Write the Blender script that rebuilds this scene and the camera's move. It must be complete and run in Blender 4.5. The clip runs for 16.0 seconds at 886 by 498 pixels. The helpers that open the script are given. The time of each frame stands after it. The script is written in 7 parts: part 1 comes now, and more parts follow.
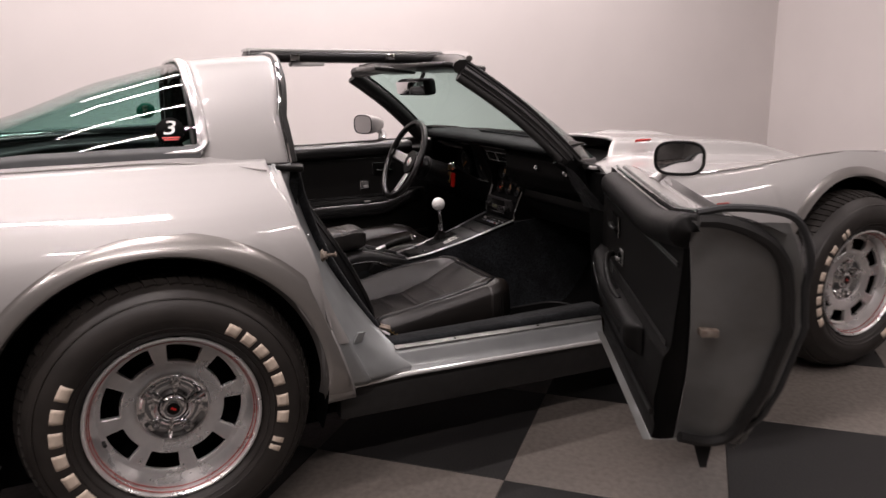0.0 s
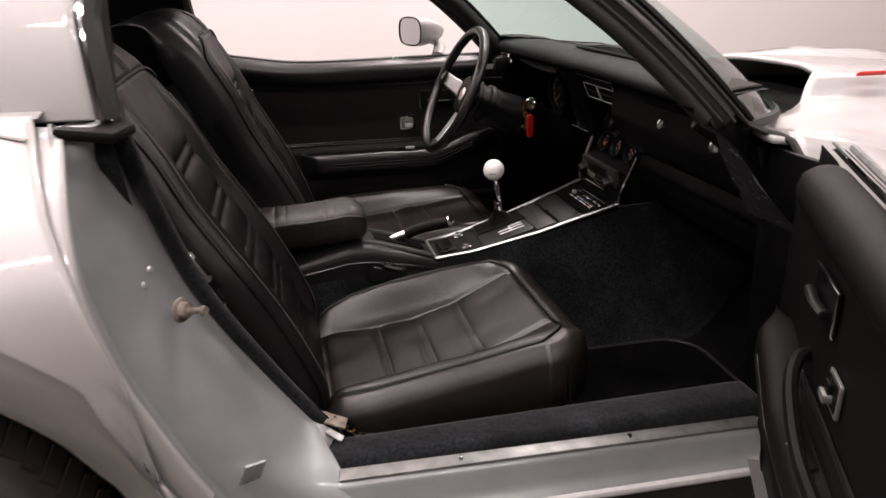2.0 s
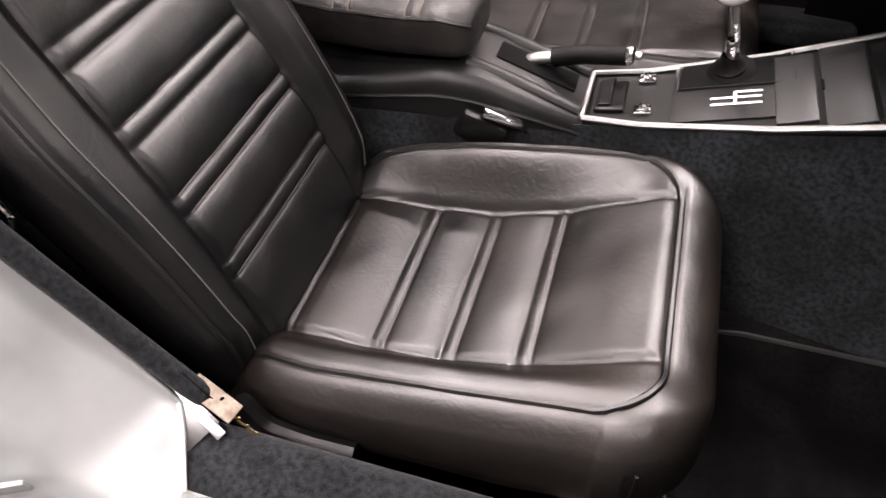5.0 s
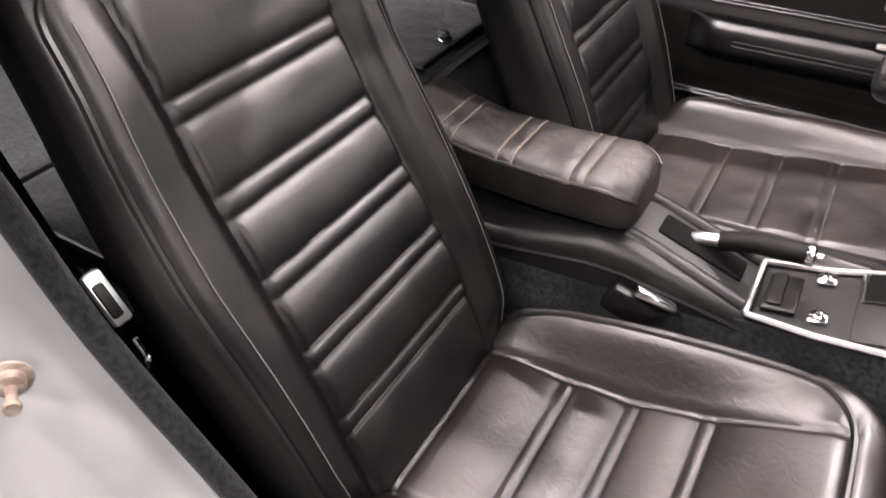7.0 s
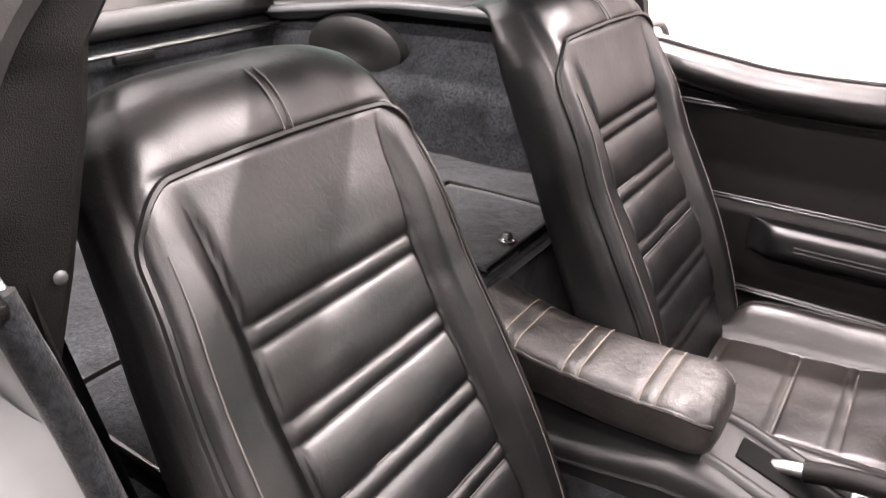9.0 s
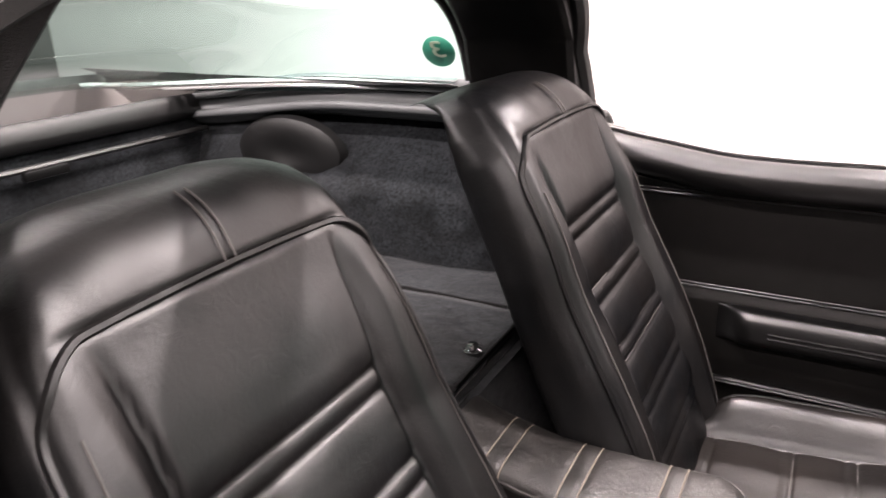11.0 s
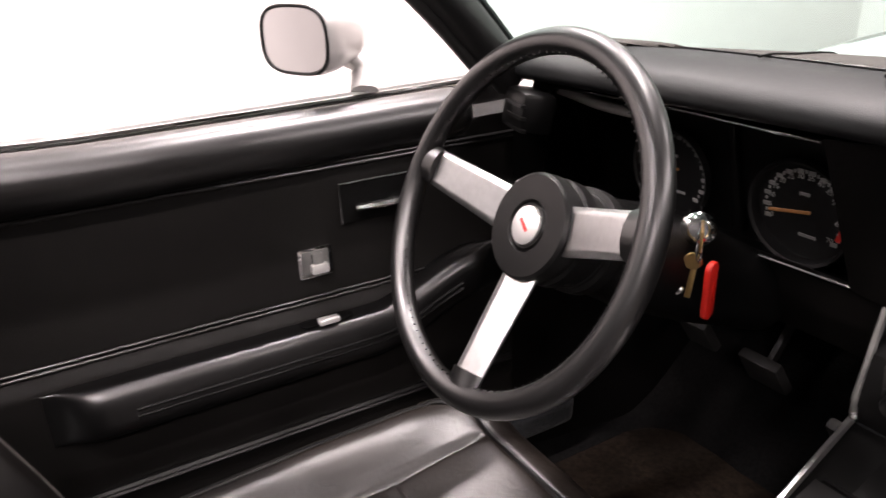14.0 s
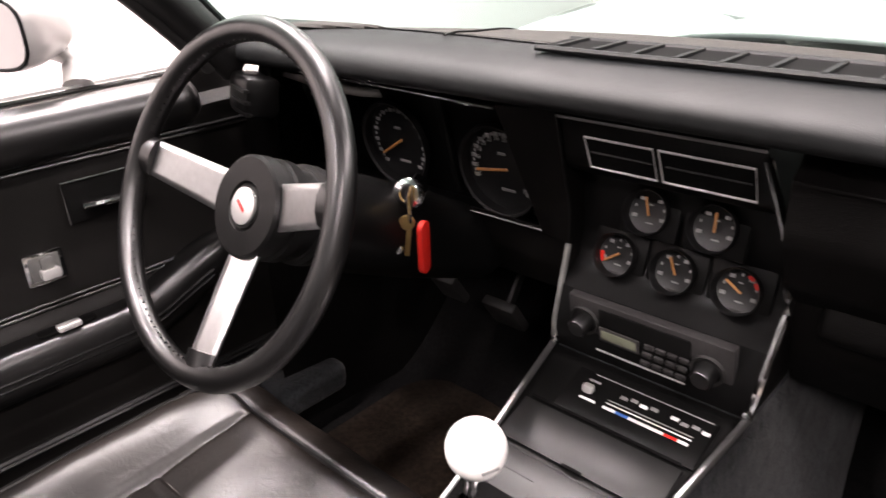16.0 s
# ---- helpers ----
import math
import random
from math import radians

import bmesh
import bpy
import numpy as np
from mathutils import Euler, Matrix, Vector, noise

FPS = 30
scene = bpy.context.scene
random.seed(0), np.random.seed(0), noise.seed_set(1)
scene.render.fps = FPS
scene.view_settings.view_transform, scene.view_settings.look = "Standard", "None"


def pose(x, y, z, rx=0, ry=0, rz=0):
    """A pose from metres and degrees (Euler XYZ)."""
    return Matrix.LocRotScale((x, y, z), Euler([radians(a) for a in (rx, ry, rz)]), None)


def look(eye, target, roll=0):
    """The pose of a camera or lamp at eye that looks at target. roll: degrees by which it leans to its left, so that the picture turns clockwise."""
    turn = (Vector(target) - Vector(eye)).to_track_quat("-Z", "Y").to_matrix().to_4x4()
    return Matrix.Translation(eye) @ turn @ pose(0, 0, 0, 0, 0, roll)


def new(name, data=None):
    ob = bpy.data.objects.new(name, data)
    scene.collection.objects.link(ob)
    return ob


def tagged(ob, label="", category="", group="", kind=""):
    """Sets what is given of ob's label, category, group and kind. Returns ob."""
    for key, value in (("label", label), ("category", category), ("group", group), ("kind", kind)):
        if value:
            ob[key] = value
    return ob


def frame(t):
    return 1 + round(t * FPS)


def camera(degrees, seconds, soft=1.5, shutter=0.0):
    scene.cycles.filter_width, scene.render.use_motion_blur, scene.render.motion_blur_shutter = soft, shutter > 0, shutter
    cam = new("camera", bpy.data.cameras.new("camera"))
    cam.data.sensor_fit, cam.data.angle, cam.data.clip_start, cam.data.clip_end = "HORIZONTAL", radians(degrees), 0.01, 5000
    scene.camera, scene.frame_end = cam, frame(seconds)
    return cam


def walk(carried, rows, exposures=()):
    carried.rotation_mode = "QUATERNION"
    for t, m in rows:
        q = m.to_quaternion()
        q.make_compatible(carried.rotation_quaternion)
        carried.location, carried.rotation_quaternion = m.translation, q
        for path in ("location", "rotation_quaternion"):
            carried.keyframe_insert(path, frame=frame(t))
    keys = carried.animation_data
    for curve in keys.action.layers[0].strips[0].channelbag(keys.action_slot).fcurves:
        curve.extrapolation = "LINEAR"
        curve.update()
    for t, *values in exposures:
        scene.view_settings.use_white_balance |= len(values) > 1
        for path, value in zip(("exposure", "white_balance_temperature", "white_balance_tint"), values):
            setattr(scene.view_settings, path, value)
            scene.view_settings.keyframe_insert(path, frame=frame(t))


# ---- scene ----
cam = camera(63.6, 16.0, 1.5, 0.4)
PATH = [
    (0, (-0.041, -2.605, 1.14), (0.755, -0.83, 0.677), -1.2),
    (0.5, (0.132, -2.333, 1.135), (0.84, -0.54, 0.605), -1.0),
    (1, (0.308, -2.086, 1.119), (0.915, -0.276, 0.524), -0.8),
    (1.5, (0.469, -1.851, 1.1), (0.969, -0.025, 0.457), -0.8),
    (2, (0.61, -1.643, 1.09), (1.022, 0.183, 0.384), -0.8),
    (2.5, (0.729, -1.47, 1.096), (1.03, 0.333, 0.283), -0.7),
    (3, (0.823, -1.313, 1.105), (0.952, 0.432, 0.137), -1.2),
    (3.2, (0.858, -1.257, 1.108), (0.947, 0.444, 0.061), -1.4),
    (5.3, (1.017, -0.893, 1.065), (0.533, 0.393, -0.389), -1.0),
    (5.5, (1.016, -0.879, 1.067), (0.492, 0.392, -0.385), -1.1),
    (6, (1.001, -0.854, 1.078), (0.399, 0.414, -0.346), -0.8),
    (6.5, (0.978, -0.833, 1.095), (0.281, 0.464, -0.258), -0.5),
    (7, (0.959, -0.824, 1.119), (0.164, 0.497, -0.155), -0.4),
    (7.5, (0.933, -0.814, 1.143), (0.043, 0.528, -0.042), -0.5),
    (8, (0.916, -0.807, 1.16), (-0.029, 0.583, 0.075), -0.4),
    (8.5, (0.907, -0.802, 1.168), (-0.079, 0.628, 0.177), -0.3),
    (8.7, (0.905, -0.801, 1.172), (-0.098, 0.642, 0.217), -0.4),
    (10.8, (0.825, -0.741, 1.164), (-0.14, 0.862, 0.458), -1.3),
    (11, (0.807, -0.723, 1.165), (-0.099, 0.92, 0.473), -1.5),
    (11.5, (0.744, -0.664, 1.156), (0.062, 1.099, 0.504), -1.7),
    (12, (0.67, -0.564, 1.147), (0.332, 1.297, 0.496), -2.1),
    (12.5, (0.655, -0.459, 1.092), (0.787, 1.422, 0.423), -2.0),
    (13, (0.679, -0.349, 1.061), (1.164, 1.461, 0.363), -1.7),
    (13.5, (0.701, -0.254, 1.042), (1.419, 1.46, 0.302), -1.9),
    (14, (0.727, -0.207, 1.033), (1.64, 1.4, 0.269), -2.0),
    (14.5, (0.738, -0.179, 1.033), (1.806, 1.321, 0.253), -1.8),
    (15, (0.744, -0.194, 1.041), (1.902, 1.225, 0.236), -1.9),
    (15.5, (0.758, -0.241, 1.046), (2.005, 1.093, 0.231), -1.8),
    (16, (0.759, -0.296, 1.044), (2.083, 0.95, 0.21), -1.9),
]
EXPO = [(0.0, 0.0), (1.5, 0.1), (2.3, 0.95), (3.0, 1.92), (5.5, 1.85), (6.5, 1.98), (7.2, 2.25), (8.0, 2.66), (8.5, 2.82), (11.0, 2.12), (12.5, 1.78), (14.5, 1.84), (16.0, 2.02)]
walk(cam, [(t, look(eye, target, roll)) for t, eye, target, roll in PATH], EXPO)

# ---- world and exposure ----
world = bpy.data.worlds.new("world")
scene.world = world
world.use_nodes = True
world.node_tree.nodes["Background"].inputs[0].default_value = (0.9, 0.92, 1.0, 1)
world.node_tree.nodes["Background"].inputs[1].default_value = 0.02
LAMP = 36.0          # watts of one strip light


# ---- materials ----
def mat(name, color, rough=0.5, metal=0.0, var=0.0, var_scale=6.0, bump=0.0, bump_scale=200.0, kind="noise",
        coat=0.0, spec=0.5, color2=None, rough_var=0.0, wrinkle=0.0, wrinkle_scale=25.0, sheen=0.0, island=0.0, obrand=0.0, crease=0.0, crease_scale=30.0, mottle=0.0, mottle_scale=7.0, graze=1.0):
    m = bpy.data.materials.new(name)
    m.use_nodes = True
    nt = m.node_tree
    b = nt.nodes["Principled BSDF"]
    b.inputs["Base Color"].default_value = (*color, 1)
    b.inputs["Roughness"].default_value = rough
    b.inputs["Metallic"].default_value = metal
    b.inputs["Specular IOR Level"].default_value = spec
    b.inputs["Coat Weight"].default_value = coat
    b.inputs["Coat Roughness"].default_value = 0.04
    b.inputs["Sheen Weight"].default_value = sheen
    if graze < 1:
        lw = nt.nodes.new("ShaderNodeLayerWeight")
        gz = nt.nodes.new("ShaderNodeMapRange")
        gz.inputs[1].default_value, gz.inputs[2].default_value = 0.22, 0.68
        gz.inputs[3].default_value, gz.inputs[4].default_value = spec, spec * graze
        nt.links.new(lw.outputs["Facing"], gz.inputs[0])
        nt.links.new(gz.outputs[0], b.inputs["Specular IOR Level"])
    co = nt.nodes.new("ShaderNodeTexCoord")
    if var or color2:
        n = nt.nodes.new("ShaderNodeTexNoise")
        n.inputs["Scale"].default_value = var_scale
        n.inputs["Detail"].default_value = 6
        nt.links.new(co.outputs["Object"], n.inputs["Vector"])
        ramp = nt.nodes.new("ShaderNodeMapRange")
        ramp.inputs[1].default_value, ramp.inputs[2].default_value = 0.35, 0.68
        nt.links.new(n.outputs["Fac"], ramp.inputs[0])
        mix = nt.nodes.new("ShaderNodeMix")
        mix.data_type = "RGBA"
        c2 = color2 or tuple(max(0, c * (1 - var)) for c in color)
        mix.inputs[6].default_value = (*color, 1)
        mix.inputs[7].default_value = (*c2, 1)
        nt.links.new(ramp.outputs[0], mix.inputs[0])
        last = mix.outputs[2]
        if island or obrand:
            src = nt.nodes.new("ShaderNodeObjectInfo" if obrand else "ShaderNodeNewGeometry")
            k = island or obrand
            mr = nt.nodes.new("ShaderNodeMapRange")
            mr.inputs[3].default_value, mr.inputs[4].default_value = 1 - k, 1 + k
            nt.links.new(src.outputs["Random" if obrand else "Random Per Island"], mr.inputs[0])
            mul = nt.nodes.new("ShaderNodeMix")
            mul.data_type, mul.blend_type = "RGBA", "MULTIPLY"
            mul.inputs[0].default_value = 1
            nt.links.new(last, mul.inputs[6])
            nt.links.new(mr.outputs[0], mul.inputs[7])
            last = mul.outputs[2]
        if mottle:
            n2 = nt.nodes.new("ShaderNodeTexNoise")
            n2.inputs["Scale"].default_value = mottle_scale
            n2.inputs["Detail"].default_value = 4
            n2.inputs["Distortion"].default_value = 0.8
            nt.links.new(co.outputs["Object"], n2.inputs["Vector"])
            m2 = nt.nodes.new("ShaderNodeMapRange")
            m2.inputs[1].default_value, m2.inputs[2].default_value = 0.35, 0.65
            m2.inputs[3].default_value, m2.inputs[4].default_value = 1 - mottle, 1 + mottle
            nt.links.new(n2.outputs["Fac"], m2.inputs[0])
            mu2 = nt.nodes.new("ShaderNodeMix")
            mu2.data_type, mu2.blend_type = "RGBA", "MULTIPLY"
            mu2.inputs[0].default_value = 1
            nt.links.new(last, mu2.inputs[6])
            nt.links.new(m2.outputs[0], mu2.inputs[7])
            last = mu2.outputs[2]
        nt.links.new(last, b.inputs["Base Color"])
        if rough_var:
            rr = nt.nodes.new("ShaderNodeMapRange")
            rr.inputs[1].default_value, rr.inputs[2].default_value = 0.3, 0.7
            rr.inputs[3].default_value, rr.inputs[4].default_value = rough - rough_var, rough + rough_var
            nt.links.new(n.outputs["Fac"], rr.inputs[0])
            nt.links.new(rr.outputs[0], b.inputs["Roughness"])
    prev = None
    for strength, scl, kd, dist in ((wrinkle, wrinkle_scale, "noise", 0.004), (crease, crease_scale, "crease", 0.003), (bump, bump_scale, kind, 0.0012)):
        if not strength:
            continue
        t = nt.nodes.new("ShaderNodeTexVoronoi" if kd == "voronoi" else "ShaderNodeTexNoise")
        t.inputs["Scale"].default_value = scl
        if kd != "voronoi":
            t.inputs["Detail"].default_value = 5
        if kd == "crease":
            t.inputs["Distortion"].default_value = 2.2
        nt.links.new(co.outputs["Object"], t.inputs["Vector"])
        bp = nt.nodes.new("ShaderNodeBump")
        bp.inputs["Strength"].default_value = strength
        bp.inputs["Distance"].default_value = dist
        nt.links.new(t.outputs["Distance" if kd == "voronoi" else "Fac"], bp.inputs["Height"])
        if prev:
            nt.links.new(prev, bp.inputs["Normal"])
        prev = bp.outputs[0]
    if prev:
        nt.links.new(prev, b.inputs["Normal"])
    return m


def glass(name, color, rough=0.0):
    m = bpy.data.materials.new(name)
    m.use_nodes = True
    nt = m.node_tree
    b = nt.nodes["Principled BSDF"]
    out = nt.nodes["Material Output"]
    tr = nt.nodes.new("ShaderNodeBsdfTransparent")
    tr.inputs[0].default_value = (*color, 1)
    gl = nt.nodes.new("ShaderNodeBsdfGlossy")
    gl.inputs["Roughness"].default_value = 0.01
    lw = nt.nodes.new("ShaderNodeLayerWeight")
    lw.inputs[0].default_value = 0.5
    pw = nt.nodes.new("ShaderNodeMath")
    pw.operation, pw.inputs[1].default_value = "POWER", 4.0
    nt.links.new(lw.outputs["Facing"], pw.inputs[0])
    fr = nt.nodes.new("ShaderNodeMapRange")
    fr.inputs[3].default_value, fr.inputs[4].default_value = 0.06, 0.85
    nt.links.new(pw.outputs[0], fr.inputs[0])
    mx = nt.nodes.new("ShaderNodeMixShader")
    nt.links.new(fr.outputs[0], mx.inputs[0])
    nt.links.new(tr.outputs[0], mx.inputs[1])
    nt.links.new(gl.outputs[0], mx.inputs[2])
    nt.links.new(mx.outputs[0], out.inputs[0])
    nt.nodes.remove(b)
    return m


def lamp_mat(name, color, strength):
    m = bpy.data.materials.new(name)
    m.use_nodes = True
    b = m.node_tree.nodes["Principled BSDF"]
    b.inputs["Base Color"].default_value = (0.8, 0.8, 0.8, 1)
    b.inputs["Emission Color"].default_value = (*color, 1)
    b.inputs["Emission Strength"].default_value = strength
    return m


SILVER = mat("silver_paint", (0.47, 0.457, 0.447), 0.52, 0.30, var=0.06, var_scale=900, coat=1.0, bump=0.02, bump_scale=1500)
PEWTER = mat("dark_silver_paint", (0.30, 0.285, 0.27), 0.32, 0.5, var=0.08, var_scale=900, coat=1.0)
GREYDARK = mat("dark_grey_moulding", (0.030, 0.031, 0.032), 0.5, 0.0, var=0.25, var_scale=8, rough_var=0.08, bump=0.08, bump_scale=300)
LEDGE = mat("grey_moulding", (0.115, 0.12, 0.122), 0.42, 0.0, var=0.25, var_scale=8, rough_var=0.08, bump=0.08, bump_scale=300)
JAMB = mat("jamb_paint", (0.35, 0.365, 0.365), 0.36, 0.4, var=0.18, var_scale=9, coat=0.3)
DOOREND = mat("worn_door_paint", (0.205, 0.21, 0.208), 0.42, 0.3, color2=(0.15, 0.148, 0.14), var=0.2, var_scale=7, coat=0.2)
LEATHER = mat("black_leather", (0.0032, 0.0034, 0.0038), 0.41, color2=(0.0050, 0.0043, 0.0040), var=0.4, var_scale=9.0, rough_var=0.08, spec=0.52, graze=0.10,
              bump=0.08, bump_scale=620, kind="voronoi", wrinkle=0.10, wrinkle_scale=40, crease=0.14, crease_scale=50)
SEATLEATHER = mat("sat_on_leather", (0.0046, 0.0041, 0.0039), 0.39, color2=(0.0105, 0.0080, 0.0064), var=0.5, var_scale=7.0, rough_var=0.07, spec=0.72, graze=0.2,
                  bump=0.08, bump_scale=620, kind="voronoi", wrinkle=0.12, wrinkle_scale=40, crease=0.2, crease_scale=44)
WORN = mat("worn_leather", (0.0085, 0.0078, 0.0072), 0.41, spec=0.6, color2=(0.013, 0.0112, 0.0098), var=0.3, var_scale=26, rough_var=0.06,
           bump=0.2, bump_scale=420, kind="voronoi", wrinkle=0.7, wrinkle_scale=30, crease=0.45, crease_scale=26)
TAN = mat("tan_thread", (0.125, 0.105, 0.082), 0.75, var=0.3, var_scale=200)
THREAD = mat("grey_thread", (0.07, 0.064, 0.06), 0.7)
VINYL = mat("black_vinyl", (0.0040, 0.0039, 0.0039), 0.33, spec=0.85, graze=0.4, var=0.3, var_scale=12, rough_var=0.03)
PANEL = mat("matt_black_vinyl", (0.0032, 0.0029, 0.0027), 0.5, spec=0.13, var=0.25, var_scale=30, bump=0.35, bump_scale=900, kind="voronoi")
# Darker copy of the carpet: footwell shade in the colour; also the black mat.
FLOORCARPET = mat("footwell_shade_carpet", (0.0052, 0.0050, 0.0050), 0.95, color2=(0.0016, 0.0016, 0.0017), var=0.5, var_scale=150, bump=1.0, bump_scale=420, spec=0.05, wrinkle=0.5, wrinkle_scale=18, mottle=0.5)
DRIVERMAT = mat("brown_black_carpet", (0.016, 0.0115, 0.0085), 0.95, color2=(0.006, 0.0045, 0.0036), var=0.5, var_scale=120, bump=0.9, bump_scale=380, spec=0.05, mottle=0.4)
DASHTOP = mat("matt_dash_top", (0.026, 0.0235, 0.020), 0.72, color2=(0.018, 0.0165, 0.0145), var=0.3, var_scale=40, bump=0.5, bump_scale=700, kind="voronoi", spec=0.25)
DASH = mat("dash_vinyl", (0.0060, 0.0066, 0.0069), 0.54, spec=0.38, color2=(0.0115, 0.0128, 0.0133), var=0.3, var_scale=14, rough_var=0.06, crease=0.10, crease_scale=30, bump=0.14, bump_scale=900, kind="voronoi", graze=0.25)
# Lighter copy of the black vinyl for the better lit closed door.
DOORPANEL = mat("lit_door_vinyl", (0.0075, 0.0069, 0.0064), 0.48, spec=0.26, var=0.25, var_scale=30, bump=0.35, bump_scale=900, kind="voronoi")
PLASTIC = mat("black_plastic", (0.0035, 0.0035, 0.0035), 0.36, spec=0.25, graze=0.3, var=0.2, var_scale=40, bump=0.1, bump_scale=900)
SATIN = mat("satin_black_plate", (0.0040, 0.0040, 0.0039), 0.40, 0.0, spec=0.22, var=0.2, var_scale=60)
CARPET = mat("charcoal_carpet", (0.0155, 0.0172, 0.0192), 0.95, color2=(0.0030, 0.0034, 0.0039), var=0.5, var_scale=150, bump=1.0, bump_scale=420, sheen=0.10, spec=0.1, wrinkle=0.8, wrinkle_scale=30, mottle=0.5)
CONSOLE = mat("satin_black_vinyl", (0.0060, 0.0060, 0.0060), 0.42, spec=0.4, var=0.3, var_scale=14, bump=0.2, bump_scale=600, kind="voronoi")
GLOSSPLATE = mat("smooth_black_lid", (0.010, 0.010, 0.010), 0.42, spec=0.5, var=0.2, var_scale=60)
DULLALU = mat("dull_aluminium", (0.26, 0.26, 0.25), 0.42, 0.6, color2=(0.16, 0.16, 0.155), var=0.3, var_scale=30, rough_var=0.08)
RADIO = mat("grey_radio_face", (0.042, 0.040, 0.040), 0.34, 0.2, var=0.2, var_scale=120)
DIALFACE = mat("dial_face", (0.0045, 0.0045, 0.0048), 0.45, var=0.2, var_scale=90)
BROWNCARPET = mat("brown_carpet", (0.022, 0.016, 0.010), 0.95, color2=(0.006, 0.005, 0.004), var=0.5, var_scale=90, spec=0.1, bump=0.8, bump_scale=300)
RUBBER = mat("rubber", (0.016, 0.0155, 0.015), 0.6, var=0.3, var_scale=40, bump=0.2, bump_scale=500)
TYRE = mat("tyre_rubber", (0.024, 0.0205, 0.018), 0.5, spec=0.4, var=0.35, var_scale=18, bump=0.2, bump_scale=350)
CREAM = mat("cream_letters", (0.62, 0.52, 0.42), 0.6, var=0.12, var_scale=90)
CHROME = mat("chrome", (0.82, 0.82, 0.82), 0.08, 1.0, var=0.08, var_scale=60)
ALU = mat("polished_aluminium", (0.80, 0.79, 0.78), 0.30, 0.75, var=0.15, var_scale=22, rough_var=0.06)
SATINMETAL = mat("satin_chrome", (0.72, 0.71, 0.70), 0.36, 0.55, var=0.12, var_scale=80)
TRIM = mat("bright_trim", (0.80, 0.79, 0.78), 0.16, 0.40, var=0.10, var_scale=60, rough_var=0.06)
BRUSHED = mat("brushed_spoke", (0.62, 0.62, 0.62), 0.34, 1.0, var=0.1, var_scale=120)
RUST = mat("rusty_steel", (0.13, 0.095, 0.072), 0.8, 0.3, color2=(0.30, 0.26, 0.22), var=0.4, var_scale=70, bump=0.5, bump_scale=400)
DIRTY = mat("dirty_plastic", (0.30, 0.26, 0.21), 0.6, color2=(0.14, 0.10, 0.07), var=0.4, var_scale=80, bump=0.4, bump_scale=300)
RED = mat("red_plastic", (0.60, 0.018, 0.012), 0.35, var=0.1, var_scale=60)
REDLINE = mat("red_pinstripe", (0.34, 0.07, 0.06), 0.4)
BLUE = mat("blue_print", (0.03, 0.12, 0.42), 0.5)
WHITE = mat("white_plastic", (0.80, 0.79, 0.77), 0.22, var=0.04, var_scale=40)
PRINT = mat("white_print", (0.80, 0.80, 0.78), 0.5)
GREYPRINT = mat("grey_print", (0.24, 0.24, 0.235), 0.5)
ORANGE = mat("orange_needle", (0.42, 0.19, 0.06), 0.5)
LCD = mat("display", (0.17, 0.18, 0.13), 0.25)
# Near-black for underbody and sticker; elsewhere painted shade of recesses and wheel wells.
BLACKHOLE = mat("black_and_recess_shade", (0.0025, 0.0025, 0.0025), 0.85, spec=0.08)
BRASS = mat("brass_key", (0.55, 0.38, 0.16), 0.3, 1.0, var=0.15, var_scale=90)
GREENDISC = mat("green_sticker", (0.03, 0.19, 0.13), 0.5)
WALL = mat("painted_wall", (0.74, 0.70, 0.685), 0.75, var=0.05, var_scale=1.2, bump=0.12, bump_scale=60)
# Far walls and ceiling: dim room light put into the colour, less bounce.
DIMWALL = mat("dimmed_west_wall", (0.10, 0.095, 0.09), 0.8, var=0.15, var_scale=1.5)
MIDWALL = mat("dimmed_south_wall", (0.11, 0.105, 0.10), 0.8, var=0.15, var_scale=1.5)
CEIL = mat("dimmed_ceiling", (0.10, 0.10, 0.10), 0.8, var=0.06, var_scale=2)
TILE_L = mat("light_tile", (0.155, 0.138, 0.122), 0.36, color2=(0.115, 0.10, 0.088), var=0.3, var_scale=55, rough_var=0.08, bump=0.05, bump_scale=90, obrand=0.05)
TILE_D = mat("dark_tile", (0.0050, 0.0050, 0.0053), 0.50, spec=0.2, color2=(0.028, 0.027, 0.026), var=0.3, var_scale=190, rough_var=0.08, bump=0.05, bump_scale=90, obrand=0.08)
JOINT = mat("tile_joint", (0.05, 0.045, 0.04), 0.8, var=0.2, var_scale=30)
TINT = glass("green_tinted_glass", (0.50, 0.69, 0.645))
CLEAR = glass("windscreen_glass", (0.62, 0.82, 0.78))
MIRROR = mat("mirror_glass", (0.85, 0.85, 0.86), 0.02, 1.0)
SPOT = lamp_mat("lit_bead", (1.0, 0.72, 0.42), 4.0)
LAMPMAT = lamp_mat("fluorescent_diffuser", (1.0, 0.885, 0.875), 3.0)


# ---- mesh helpers ----
def link(name, bm, material, parent=None, smooth=True, label="", sharp=0.7):
    me = bpy.data.meshes.new(name)
    bmesh.ops.recalc_face_normals(bm, faces=bm.faces)
    if smooth:
        for f in bm.faces:
            f.smooth = True
        for e in bm.edges:
            if len(e.link_faces) == 2 and e.calc_face_angle(0) > sharp:
                e.smooth = False
    bm.to_mesh(me)
    bm.free()
    me.materials.append(material)
    ob = new(name, me)
    if parent:
        ob.parent = parent
    if label:
        ob["label"] = label
    return ob


def part(name, bm, material, parent, label="", smooth=True, sharp=0.7):
    return link(name, bm, material, parent, smooth, label, sharp)


def thing(name, label, category, group="", kind=""):
    return tagged(new(name), label, category, group, kind)


def V(*a):
    return Vector(a)


